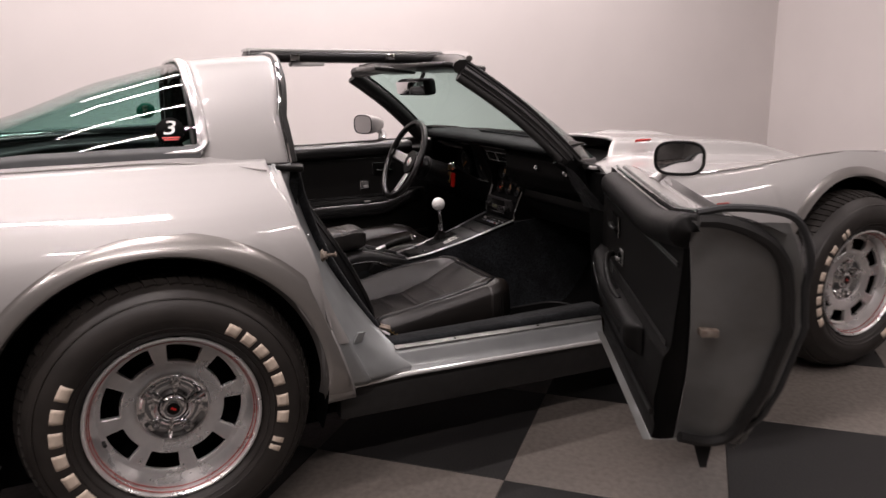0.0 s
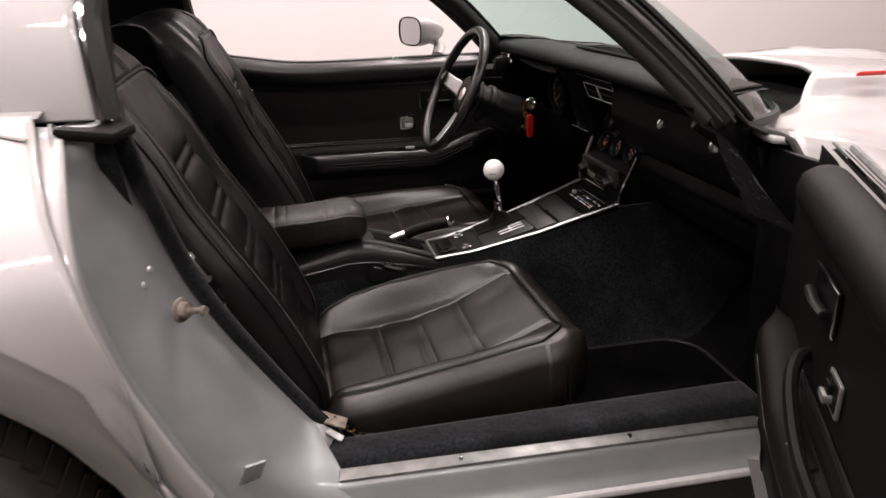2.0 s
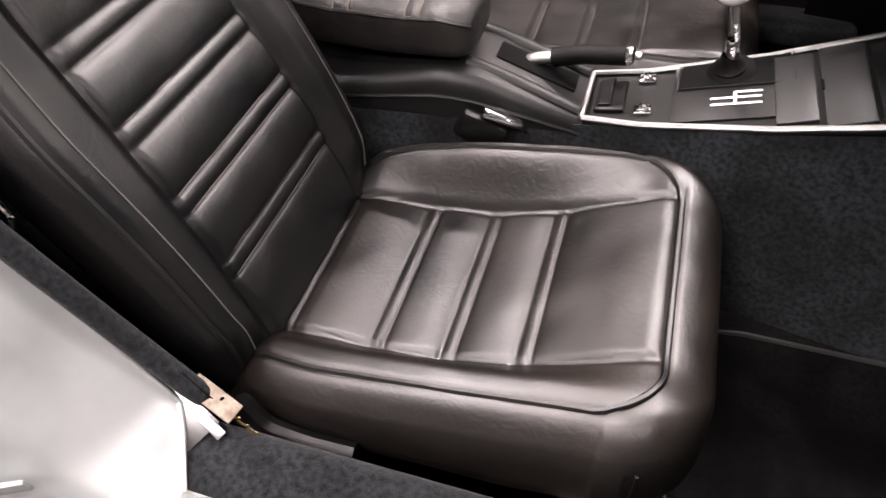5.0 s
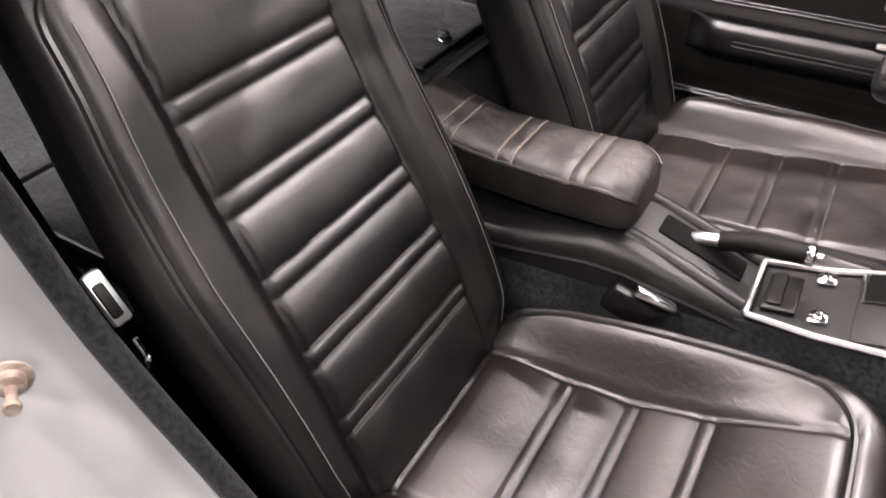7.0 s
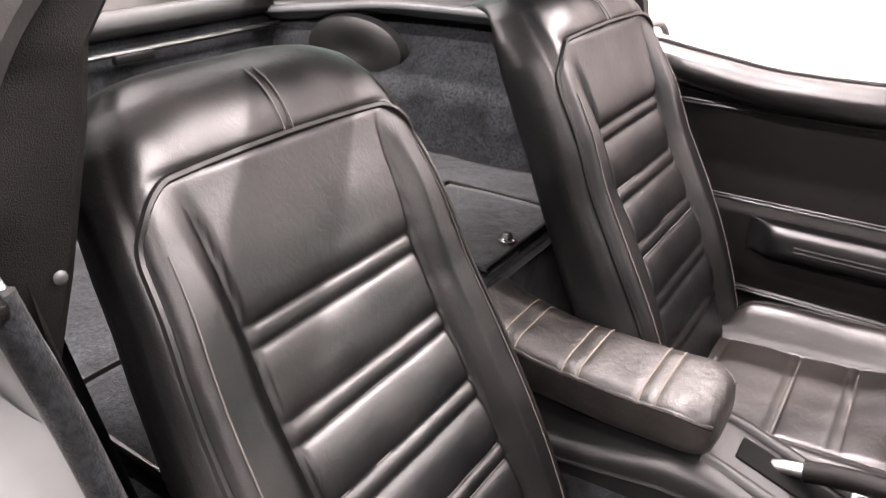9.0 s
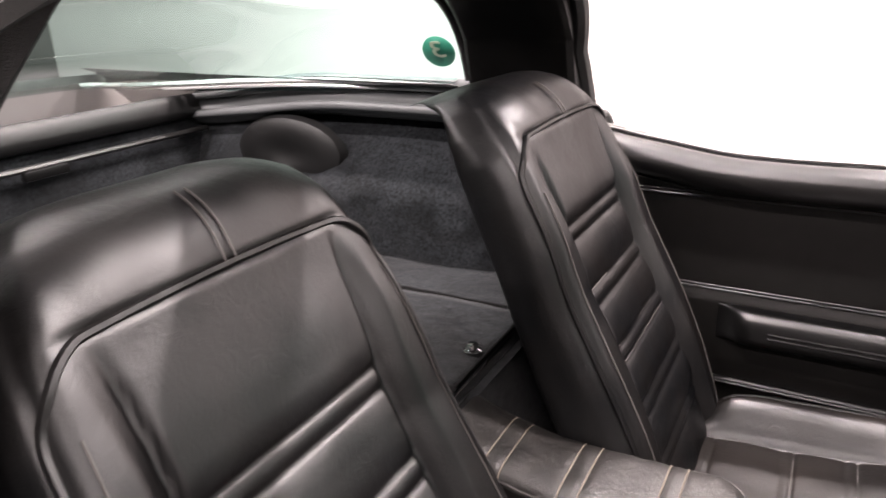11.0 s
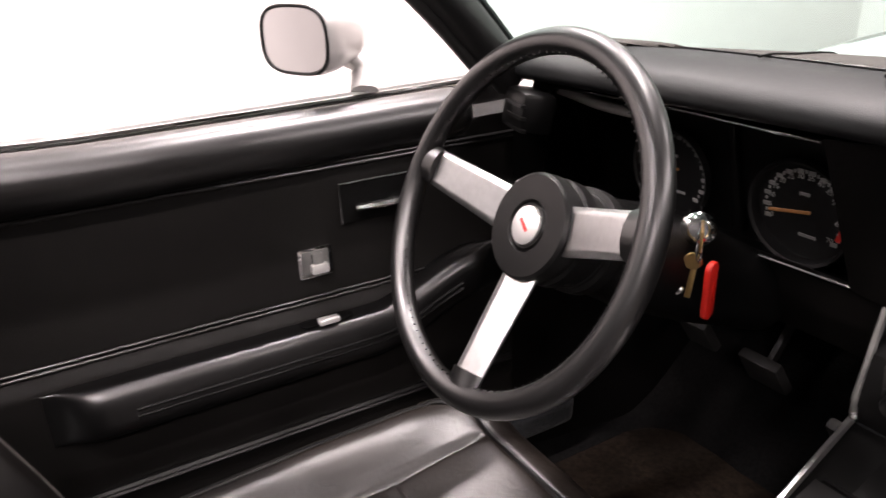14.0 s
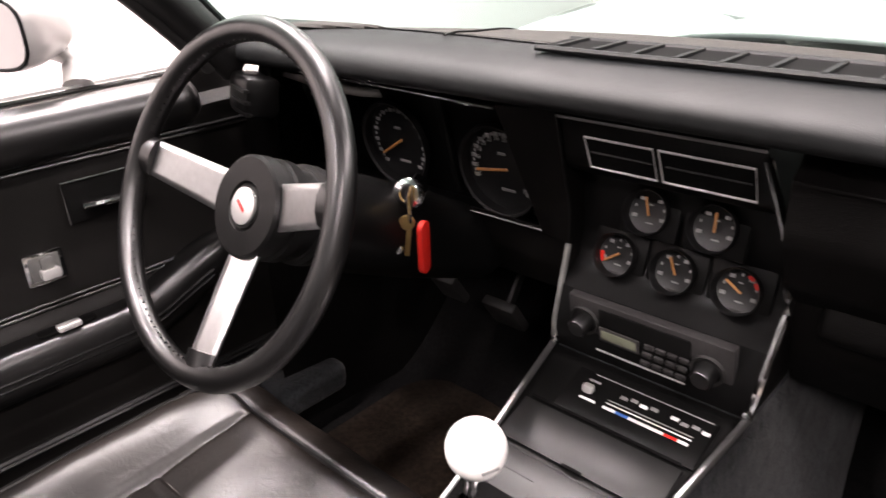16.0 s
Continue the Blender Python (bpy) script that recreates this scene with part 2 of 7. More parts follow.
def grid(f, nu, nv, closed=False, bm=None):
    """A sheet of f(u, v) for u, v in 0..1; closed joins its ends in v."""
    bm = bm or bmesh.new()
    cols = nv if closed else nv + 1
    vs = [[bm.verts.new(f(i / nu, j / nv)) for j in range(cols)] for i in range(nu + 1)]
    for i in range(nu):
        for j in range(nv):
            k = (j + 1) % cols
            bm.faces.new((vs[i][j], vs[i + 1][j], vs[i + 1][k], vs[i][k]))
    return bm


def cap_ends(bm):
    edges = [e for e in bm.edges if len(e.link_faces) == 1]
    bmesh.ops.holes_fill(bm, edges=edges, sides=0)
    return bm


def solid(ob, thick, offset=-1.0):
    s = ob.modifiers.new("thick", "SOLIDIFY")
    s.thickness, s.offset = thick, offset
    return ob


def box(c, s, m=None, bevel=0.0, seg=2, bm=None):
    """A box with centre c and size s, turned by m about its centre, with rounded edges."""
    own = bmesh.new()
    bmesh.ops.create_cube(own, size=1)
    for v in own.verts:
        v.co = Vector((v.co.x * s[0], v.co.y * s[1], v.co.z * s[2]))
    if bevel:
        bmesh.ops.bevel(own, geom=own.edges[:], offset=bevel, segments=seg, profile=0.5, affect="EDGES")
    mm = Matrix.Translation(c) @ (m.to_4x4() if m else Matrix.Identity(4))
    own.transform(mm)
    return merge(bm, own)


def merge(bm, own):
    if bm is None:
        return own
    me = bpy.data.meshes.new("tmp")
    own.to_mesh(me)
    own.free()
    bm.from_mesh(me)
    bpy.data.meshes.remove(me)
    return bm


def axes_to(d, up=(0, 0, 1)):
    """A turn that takes z to the direction d."""
    return Vector(d).to_track_quat("Z", "Y").to_matrix()


def lathe(profile, centre, axis, seg=48, bm=None, phase=0.0):
    """Rows of (radius, height) turned round the axis through centre."""
    r = axes_to(axis)
    c = Vector(centre)

    def f(u, v):
        k = u * (len(profile) - 1)
        i = min(int(round(k)), len(profile) - 1)
        a = 2 * math.pi * v + phase
        return c + r @ Vector((profile[i][0] * math.cos(a), profile[i][0] * math.sin(a), profile[i][1]))
    own = grid(f, len(profile) - 1, seg, True)
    bmesh.ops.remove_doubles(own, verts=own.verts, dist=1e-6)
    return merge(bm, own)


def smooth_path(pts, n):
    """n + 1 points along a Catmull-Rom curve through pts."""
    P = [Vector(p) for p in pts]
    P = [2 * P[0] - P[1]] + P + [2 * P[-1] - P[-2]]
    out = []
    for k in range(n + 1):
        s = k / n * (len(P) - 3)
        i = min(int(s), len(P) - 4)
        t = s - i
        a, b, c, d = P[i:i + 4]
        out.append(0.5 * ((2 * b) + (c - a) * t + (2 * a - 5 * b + 4 * c - d) * t * t + (3 * b - a - 3 * c + d) * t ** 3))
    return out


def tube(pts, r, n=24, seg=8, smooth=True, closed=False, bm=None, flat=1.0, up=(0, 0, 1)):
    P = smooth_path(pts, n) if smooth else [Vector(p) for p in pts]
    n = len(P) - 1
    U = Vector(up)

    def f(u, v):
        i = int(round(u * n))
        if closed and i == n:
            i = 0
        nxt = P[(i + 1) % n] if closed else P[min(i + 1, n)]
        prv = P[(i - 1) % n] if closed else P[max(i - 1, 0)]
        t = (nxt - prv).normalized()
        s = t.cross(U)
        s = s.normalized() if s.length > 1e-4 else t.orthogonal().normalized()
        w = s.cross(t)
        a = 2 * math.pi * v
        return P[i] + s * (r * math.cos(a)) + w * (r * flat * math.sin(a))
    own = grid(f, n, seg, True)
    if closed:
        bmesh.ops.remove_doubles(own, verts=own.verts, dist=1e-6)
    else:
        cap_ends(own)
    return merge(bm, own)


def prism(outline, to_world, depth, bevel=0.0, bm=None):
    """A flat plate: a 2D outline, set in space by to_world(a, b, h), h from 0 to depth."""
    own = bmesh.new()
    lo = [own.verts.new(to_world(a, b, 0)) for a, b in outline]
    hi = [own.verts.new(to_world(a, b, depth)) for a, b in outline]
    n = len(outline)
    own.faces.new(lo)
    own.faces.new(hi[::-1])
    for i in range(n):
        own.faces.new((lo[i], lo[(i + 1) % n], hi[(i + 1) % n], hi[i]))
    bmesh.ops.recalc_face_normals(own, faces=own.faces)
    if bevel:
        bmesh.ops.bevel(own, geom=own.edges[:], offset=bevel, segments=2, profile=0.5, affect="EDGES")
    return merge(bm, own)


def round_rect(w, h, r, n=5):
    out = []
    for cx, cy, a0 in ((w / 2 - r, h / 2 - r, 0), (-w / 2 + r, h / 2 - r, 90), (-w / 2 + r, -h / 2 + r, 180), (w / 2 - r, -h / 2 + r, 270)):
        for k in range(n + 1):
            a = radians(a0 + 90 * k / n)
            out.append((cx + r * math.cos(a), cy + r * math.sin(a)))
    return out




def lin_table(tab, x):
    return float(np.interp(x, [a for a, _ in tab], [b for _, b in tab]))


def gauss(x, s):
    return math.exp(-(x / s) ** 2)


def step(a, b, x):
    t = min(1, max(0, (x - a) / (b - a)))
    return t * t * (3 - 2 * t)


# ---- room ----
X0, X1, Y0, Y1, ZC = -5.2, 6.65, -6.4, 3.3, 3.7


def wall(name, c, s, label, material=WALL):
    return tagged(link(name, box(c, s), material, None, False), label, "wall", kind="structure")


wall("wall_north", ((X0 + X1) / 2, Y1 + 0.1, ZC / 2), (X1 - X0, 0.2, ZC), "plain pale grey painted showroom wall")
# South and west walls are darkened so little fill reaches the car.
wall("wall_south", ((X0 + X1) / 2, Y0 - 0.1, ZC / 2), (X1 - X0, 0.2, ZC), "plain showroom wall, darkened to keep fill light low", MIDWALL)
wall("wall_east", (X1 + 0.1, (Y0 + Y1) / 2, ZC / 2), (0.2, Y1 - Y0 + 0.4, ZC), "plain pale grey painted showroom wall")
wall("wall_west", (X0 - 0.1, (Y0 + Y1) / 2, ZC / 2), (0.2, Y1 - Y0 + 0.4, ZC), "plain showroom wall, darkened to keep fill light low", DIMWALL)
tagged(link("ceiling", box(((X0 + X1) / 2, (Y0 + Y1) / 2, ZC + 0.1), (X1 - X0 + 0.4, Y1 - Y0 + 0.4, 0.2)), CEIL, None, False),
       "flat showroom ceiling, darkened to cut ambient light", "ceiling", kind="structure")
floor = tagged(link("floor", box(((X0 + X1) / 2, (Y0 + Y1) / 2, -0.103), (X1 - X0 + 0.4, Y1 - Y0 + 0.4, 0.2)), JOINT, None, False),
               "checkered floor of dark and tan speckled tiles", "floor", kind="structure")


def ceiling_light(x, y, share):
    """A strip light; its tubes give light through the white diffuser."""
    t = thing("ceiling_light", "white fluorescent strip light on the ceiling", "ceiling light", "ceiling strip lights")
    part("housing", box((x, y, ZC - 0.035), (1.30, 0.15, 0.07), bevel=0.01), WHITE, t)
    part("diffuser", box((x, y, ZC - 0.080), (1.26, 0.10, 0.02), bevel=0.006), LAMPMAT, t, "glowing white diffuser")
    la = bpy.data.lights.new("tube", "AREA")
    la.shape, la.size, la.size_y = "RECTANGLE", 1.24, 0.075
    la.energy, la.color = LAMP * share, (1.0, 0.875, 0.868)
    ob = new("tube", la)
    ob.location = (x, y, ZC - 0.093)
    ob.parent = t


for ly, row in ((-3.2, (1.3, 1.5, 0.8, 1.0)), (-1.2, (0.6, 1.4, 0.0, 0.5)), (0.7, (0.7, 1.4, 1.4, 0.7)), (2.4, (0.35, 1.0, 1.9, 0.9))):
    for lx, share in zip((-2.5, -0.4, 1.9, 4.2), row):
        if share:
            ceiling_light(lx, ly, share)
# ---- car ----
car = thing("car", "silver two-tone sports coupe with open door and removed roof panels", "car")



# outer half width of the body side by x and height
def side_y(x, z):
    base = lin_table([(0.1, 0.68), (0.22, 0.725), (0.28, 0.750), (0.36, 0.788), (0.5, 0.805), (0.62, 0.815), (0.72, 0.81), (0.80, 0.785), (0.86, 0.745), (0.90, 0.70), (0.935, 0.645)], z)
    flare = 0.060 * (gauss(x - 0.02, 0.50) + gauss(x - 2.45, 0.55)) * step(0.96, 0.72, z) * step(0.12, 0.3, z)
    return base + flare


def smooth_side(x, z):
    return sum(side_y(x, z + d) for d in (-0.04, -0.02, 0, 0.02, 0.04)) / 5


AR = 0.408   # wheel arch radius
WZ = 0.345   # height of the wheel centres
BELT = 0.935


def arch_bottom(x, cx, low):
    d = abs(x - cx)
    return WZ + math.sqrt(max(0, AR * AR - d * d)) if d < AR and WZ + math.sqrt(max(0, AR * AR - d * d)) > low else low


def quarter_front(z):
    return lin_table([(0.26, 0.50), (0.30, 0.492), (0.45, 0.440), (0.515, 0.414), (0.62, 0.375), (0.75, 0.340), (0.85, 0.322), (0.935, 0.312)], z)


def quarter(side):
    def f(u, v):
        s = -1.05 + 1.42 * u + 0.17 * u ** 6
        zb = arch_bottom(s, 0.0, 0.26)
        z = zb + (BELT - zb) * v
        x = -1.05 + (min(s, 0.54) + 1.05) * (quarter_front(z) + 1.05) / 1.59
        zb2 = arch_bottom(x, 0.0, 0.26)
        z = zb2 + (BELT - zb2) * v
        return V(x, side * smooth_side(x, z), z)
    bm = grid(f, 150, 40)
    solid(part("rear_quarter_panel", bm, SILVER, car, "glossy silver rear quarter panel"), 0.012, 0)
    # dark band round the wheel arch, with a rolled lip

    def g(u, v):
        a = radians(-7 + 201 * u)
        r_out = lin_table([(-14, 0.500), (0, 0.486), (20, 0.468), (32, 0.478), (45, 0.472), (90, 0.455), (135, 0.448), (194, 0.44)], math.degrees(a))
        r = AR - 0.012 + (r_out - AR + 0.012) * v
        x, z = r * math.cos(a), WZ + r * math.sin(a)
        x = min(x, quarter_front(z) - 0.006)
        y = smooth_side(x, z) + 0.0075 + 0.006 * math.sin(math.pi * min(1, v * 1.15)) ** 0.5 - 0.03 * max(0, 0.18 - v) / 0.18
        return V(x, side * y, z)
    part("wheel_arch_flare", grid(g, 90, 12), PEWTER, car, "dark silver wheel arch band")

    def liner(u, v):
        a = radians(-20 + 220 * u)
        return V((AR + 0.005) * math.cos(a), side * (0.572 + 0.24 * v), WZ + (AR + 0.005) * math.sin(a))
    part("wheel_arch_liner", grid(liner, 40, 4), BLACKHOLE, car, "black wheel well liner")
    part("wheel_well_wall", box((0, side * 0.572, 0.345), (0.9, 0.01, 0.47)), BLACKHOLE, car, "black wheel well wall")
    # ridge line under the window
    for dz in (0.0, 0.010):
        part("belt_crease", tube([(x, side * (smooth_side(x, 0.935) - 1.1 * (z - 0.935) + 0.012 * (z < 0.93)), z - dz) for x, z in ((-0.9, 0.938), (-0.5, 0.944), (-0.11, 0.947), (0.05, 0.946), (0.19, 0.934), (0.31, 0.915))], 0.0026, 30, 6), PEWTER, car)


for sd in (-1, 1):
    quarter(sd)


# ---- roof hoop, rear glass, tail ----
def hoop_pt(x, a, off=0.0):
    """Cross-section of the greenhouse; a from 0 (right belt) to 1 (left belt)."""
    zt = lin_table([(-1.05, 0.945), (-0.8, 0.958), (-0.6, 0.985), (-0.3, 1.072), (-0.1, 1.150), (0.13, 1.208), (0.25, 1.222), (0.42, 1.232)], x) + off
    wb = lin_table([(-1.05, 0.55), (-0.6, 0.60), (0.0, 0.628), (0.42, 0.645)], x) + off
    zb = 0.925
    t = math.pi * a
    p = 0.48
    c, s = math.cos(t), math.sin(t)
    y = -wb * math.copysign(abs(c) ** p, c)
    z = zb + (zt - zb) * abs(s) ** p
    y *= 1 - 0.16 * max(0, (z - zb) / (zt - zb)) ** 1.3
    return V(x, y, z)


def even(v):
    """Spread samples towards the feet of the hoop."""
    return 0.5 * (2 * v) ** 2.4 if v < 0.5 else 1 - 0.5 * (2 - 2 * v) ** 2.4


def side_pt(x, z, side, off=0.0):
    """Point of the greenhouse side at a height."""
    zt = hoop_pt(x, 0.5).z
    a = math.asin(min(1.0, max(0.0, (z - 0.925) / (zt - 0.925))) ** (1 / 0.48)) / math.pi
    return hoop_pt(x, a if side < 0 else 1 - a, off)


def pillar_front(z):
    return lin_table([(0.92, 0.385), (1.05, 0.372), (1.18, 0.40), (1.24, 0.43)], z)


def hoop(u, v):
    p = hoop_pt(0.165 + 0.2 * u, even(v))
    p.x = 0.165 + (pillar_front(p.z) - 0.165) * u
    return p


roof_hoop = part("roof_hoop", grid(hoop, 10, 120), SILVER, car, "silver roof hoop behind the seats")
solid(roof_hoop, 0.02)


LIN = [(-0.592, 0.82), (-0.56, 0.90), (-0.522, 1.01), (-0.506, 1.07), (-0.470, 1.115), (-0.425, 1.165), (-0.36, 1.192), (0.0, 1.200)]


def lining_pt(a):
    """Inner edge of the hoop lining, a from 0 (right foot) to 1 (left foot)."""
    s = 1 if a > 0.5 else -1
    k = (1 - abs(2 * a - 1)) * (len(LIN) - 1)
    i = min(int(k), len(LIN) - 2)
    t = k - i
    y = LIN[i][0] + (LIN[i + 1][0] - LIN[i][0]) * t
    z = LIN[i][1] + (LIN[i + 1][1] - LIN[i][1]) * t
    return (y if s < 0 else -y), z


def hoop_in(u, v):
    y, z = lining_pt(v)
    o = hoop_pt(0.3, even(0.03 + 0.94 * v), -0.014)
    o.z = min(max(o.z, z), 1.213)
    oy = math.copysign(max(abs(o.y), abs(y)), y if abs(y) > 1e-4 else o.y)
    sec = [V(pillar_front(z) - 0.004, oy, o.z), V(0.392, y * 1.02, z), V(0.382, y, z), V(0.19, y, z), V(0.178, y * 1.02, z), V(0.152, oy, o.z)]
    k = u * 5
    i = min(int(k), 4)
    return sec[i].lerp(sec[i + 1], k - i)


part("hoop_lining", grid(hoop_in, 20, 120), PANEL, car, "black inner lining of the roof hoop")
part("lining_screw", lathe([(0.0, 0.003), (0.004, 0.002), (0.006, 0.0)], (0.392, -0.575, 0.905), (1, 0, 0.1), 12), GREYDARK, car, "dull trim screw")


def hoop_edge(off, dx, r, v0=0.0, v1=1.0, n=90):
    pts = []
    for k in range(n + 1):
        p = hoop_pt(0.38, even(v0 + (v1 - v0) * k / n), off)
        p.x = pillar_front(p.z) + dx
        pts.append(p)
    return tube(pts, r, n, 8, smooth=False, up=(1, 0, 0))


part("hoop_weatherstrip", hoop_edge(-0.012, 0.006, 0.017), RUBBER, car, "black rubber weatherstrip")
part("hoop_trim", hoop_edge(0.001, 0.000, 0.006), CHROME, car, "chrome edge strip")


def rear_glass_pt(u, v):
    return hoop_pt(0.150 - 1.15 * u, even(0.067 + 0.866 * v), -0.004)


rear_window = part("rear_window", grid(rear_glass_pt, 30, 80), TINT, car, "green tinted wraparound rear glass")
rear_window.visible_shadow = False
GLASS_Z = 0.968   # lower edge of the glass
GLASS_X = 0.168   # front edge of the glass


def trim_run(side):
    """Lower strip, rounded corner and front strip up to the middle of the roof."""
    pts = [side_pt(-0.95 + 0.0539 * k, GLASS_Z - 0.03 * step(-0.2, -0.95, -0.95 + 0.0539 * k), side, 0.004) for k in range(20)]
    for k in range(1, 9):
        q = math.pi / 2 * k / 8
        pts.append(side_pt(GLASS_X - 0.034 + 0.034 * math.sin(q), GLASS_Z + 0.034 * (1 - math.cos(q)), side, 0.004))
    for k in range(1, 14):
        z = GLASS_Z + 0.034 + (1.165 - GLASS_Z - 0.034) * k / 13
        pts.append(side_pt(GLASS_X - 0.012 * step(1.03, 1.165, z), z, side, 0.004))
    return pts


run = trim_run(-1) + [hoop_pt(GLASS_X - 0.012, 0.5 + 0.3 * (k / 7 - 1), 0.004) for k in range(1, 14)] + trim_run(1)[::-1]
part("glass_trim", tube(run, 0.0115, len(run) - 1, 10, smooth=False, flat=0.6, up=(0.2, 0, 1)), TRIM, car, "broad chrome frame round the rear glass")
part("glass_trim_lip", tube([q + V(-0.012 if abs(q.z - GLASS_Z) > 0.02 else 0, 0, -0.010 if abs(q.z - GLASS_Z) < 0.02 else 0) for q in run], 0.006, len(run) - 1, 8, smooth=False), TRIM, car, "inner chrome lip")
for side in (-1, 1):
    part("glass_seal", tube([side_pt(0.142, z, side, -0.010) for z in np.linspace(0.985, 1.16, 14)], 0.008, 13, 8, smooth=False, up=(1, 0, 0)), RUBBER, car, "black inner glass seal")


def shelf(u, v):
    x = -1.05 + 1.367 * u
    a = smooth_side(x, BELT)
    b = 0.585
    return V(x, -(a + (b - a) * v), BELT + (0.010 + 0.030 * step(0.24, 0.14, x)) * v ** 0.7)


for sd in (-1, 1):
    part("belt_ledge", grid(lambda u, v: V(*(lambda p: (p.x, -sd * p.y, p.z))(shelf(u, v))), 20, 3), SILVER, car, "silver ledge below the glass")


def tail(u, v):
    a = math.pi * v
    return V(-1.05 - 0.25 * math.sin(u * math.pi / 2), -0.80 * math.cos(a) * (1 - 0.1 * u), 0.935 - 0.68 * u + 0.03 * math.sin(a) * (1 - u))


part("tail_panel", grid(tail, 14, 24), SILVER, car, "silver tail panel")


# ---- front fenders, hood, cowl ----
def front_back(z):
    return lin_table([(0.2, 1.47), (0.5, 1.43), (0.8, 1.40)], z)


def crest_z(x):
    return lin_table([(1.35, 0.855), (1.42, 0.846), (1.52, 0.826), (1.64, 0.806), (1.75, 0.797), (1.97, 0.804), (2.25, 0.826), (2.5, 0.838), (2.8, 0.818), (3.2, 0.73), (3.5, 0.61)], x)


for sd in (-1, 1):
    def ff(u, v):
        x = 1.40 + 2.05 * u
        zb = arch_bottom(x, 2.489, 0.24)
        zc = crest_z(x)
        z = zb + (zc - zb) * v
        x2 = x + (front_back(z) - 1.40) * (1 - u) ** 6
        zz = z * 0.87 / max(zc, 0.6)
        d = max(0.0, 1 - (zc - z) / 0.30)
        y = 0.79 + 0.05 * gauss(x - 2.45, 0.5) - 0.115 * d ** 2.6 - 0.06 * step(0.45, 0.2, z) - 0.18 * step(2.9, 3.6, x)
        return V(x2, sd * y, z)
    solid(part("front_fender", grid(ff, 130, 30), SILVER, car, "glossy silver front fender"), 0.012, 0)

    def fg(u, v):
        a = radians(-14 + 208 * u)
        r = AR - 0.012 + 0.055 * v
        x, z = 2.489 + r * math.cos(a), WZ + r * math.sin(a)
        y = 0.79 + 0.05 * gauss(x - 2.45, 0.5) + 0.006 * math.sin(math.pi * v) - 0.115 * max(0.0, 1 - (crest_z(x) - z) / 0.30) ** 2.6 - 0.06 * step(0.45, 0.2, z)
        return V(x, sd * (y - 0.03 * max(0, 0.2 - v) / 0.2 + 0.004), z)
    part("wheel_arch_flare", grid(fg, 80, 10), PEWTER, car, "dark silver wheel arch band")

    def fl(u, v):
        a = radians(-20 + 220 * u)
        return V(2.489 + (AR + 0.005) * math.cos(a), sd * (0.50 + 0.30 * v), WZ + (AR + 0.005) * math.sin(a))
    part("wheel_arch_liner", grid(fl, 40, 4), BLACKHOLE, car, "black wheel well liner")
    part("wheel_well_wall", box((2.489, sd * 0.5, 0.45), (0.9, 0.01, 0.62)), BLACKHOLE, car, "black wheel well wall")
    part("fender_crease", tube([(x, sd * (0.685 + 0.045 * gauss(x - 2.45, 0.5)), crest_z(x) + 0.001) for x in (1.62, 1.8, 2.0, 2.2, 2.45, 2.7)], 0.004, 30, 6), PEWTER, car)


def hood_z(x, y):
    zc = crest_z(x)
    a = abs(y)
    centre = lin_table([(1.4, 0.835), (1.85, 0.842), (2.1, 0.83), (2.6, 0.79), (3.0, 0.73), (3.5, 0.60)], x)
    bulge = 0.046 * step(0.27, 0.20, a) * step(1.50, 1.72, x) * step(3.1, 2.5, x)
    edge = step(0.40, 0.68, a)
    return (centre - 0.035 * step(0.1, 0.5, a)) * (1 - edge) + zc * edge + bulge


def hood_edge(y):
    return lin_table([(0.0, 1.870), (0.07, 1.865), (0.19, 1.820), (0.27, 1.730), (0.36, 1.620), (0.42, 1.515), (0.47, 1.440), (0.52, 1.395), (0.57, 1.375), (0.68, 1.365)], abs(y))


def hood_f(u, v):
    y = -0.675 + 1.35 * v
    x0 = hood_edge(y)
    x = x0 + (3.45 - x0) * u
    k = 0.045 * gauss(x - 2.45, 0.5)
    yy = y * (1 + k / 0.675)
    lift = 0.022 * step(0.28, 0.46, abs(y)) * step(0.672, 0.56, abs(y)) * math.exp(-(x - x0) / 0.14)
    return V(x, yy, hood_z(x, y) + lift)


solid(part("hood", grid(hood_f, 70, 90), SILVER, car, "silver hood with a raised centre bulge"), 0.012, -1)


def nose(u, v):
    y = -0.69 + 1.38 * v
    return V(3.45 + 0.30 * math.sin(u * math.pi / 2) * (1 - 0.5 * abs(y)), y, hood_z(3.45, y) * (1 - u) + 0.25 * u)


part("nose", grid(nose, 10, 24), SILVER, car, "silver nose")


def cowl(u, v):
    y = -0.49 + 0.98 * v
    xa, xb = 1.330 + 0.371 * (1 - abs(y / 0.615) ** 2.1), hood_edge(y) + 0.03
    xb = max(xb, xa + 0.01)
    return V(xa + (xb - xa) * u, y, 0.826 - 0.004 * u - 0.035 * math.sin(math.pi * u))


part("cowl", grid(cowl, 8, 30), PLASTIC, car, "black wiper cowl under the windscreen")
part("hood_badge", box((1.93, -0.245, 0.878), (0.075, 0.006, 0.014), pose(0, 0, 0, 55, 0, 0).to_3x3(), 0.002), RED, car, "red badge bar on the hood bulge")
part("fender_badge", box((1.83, -0.792, 0.70), (0.055, 0.006, 0.014), None, 0.002), REDLINE, car, "small red and chrome badge")


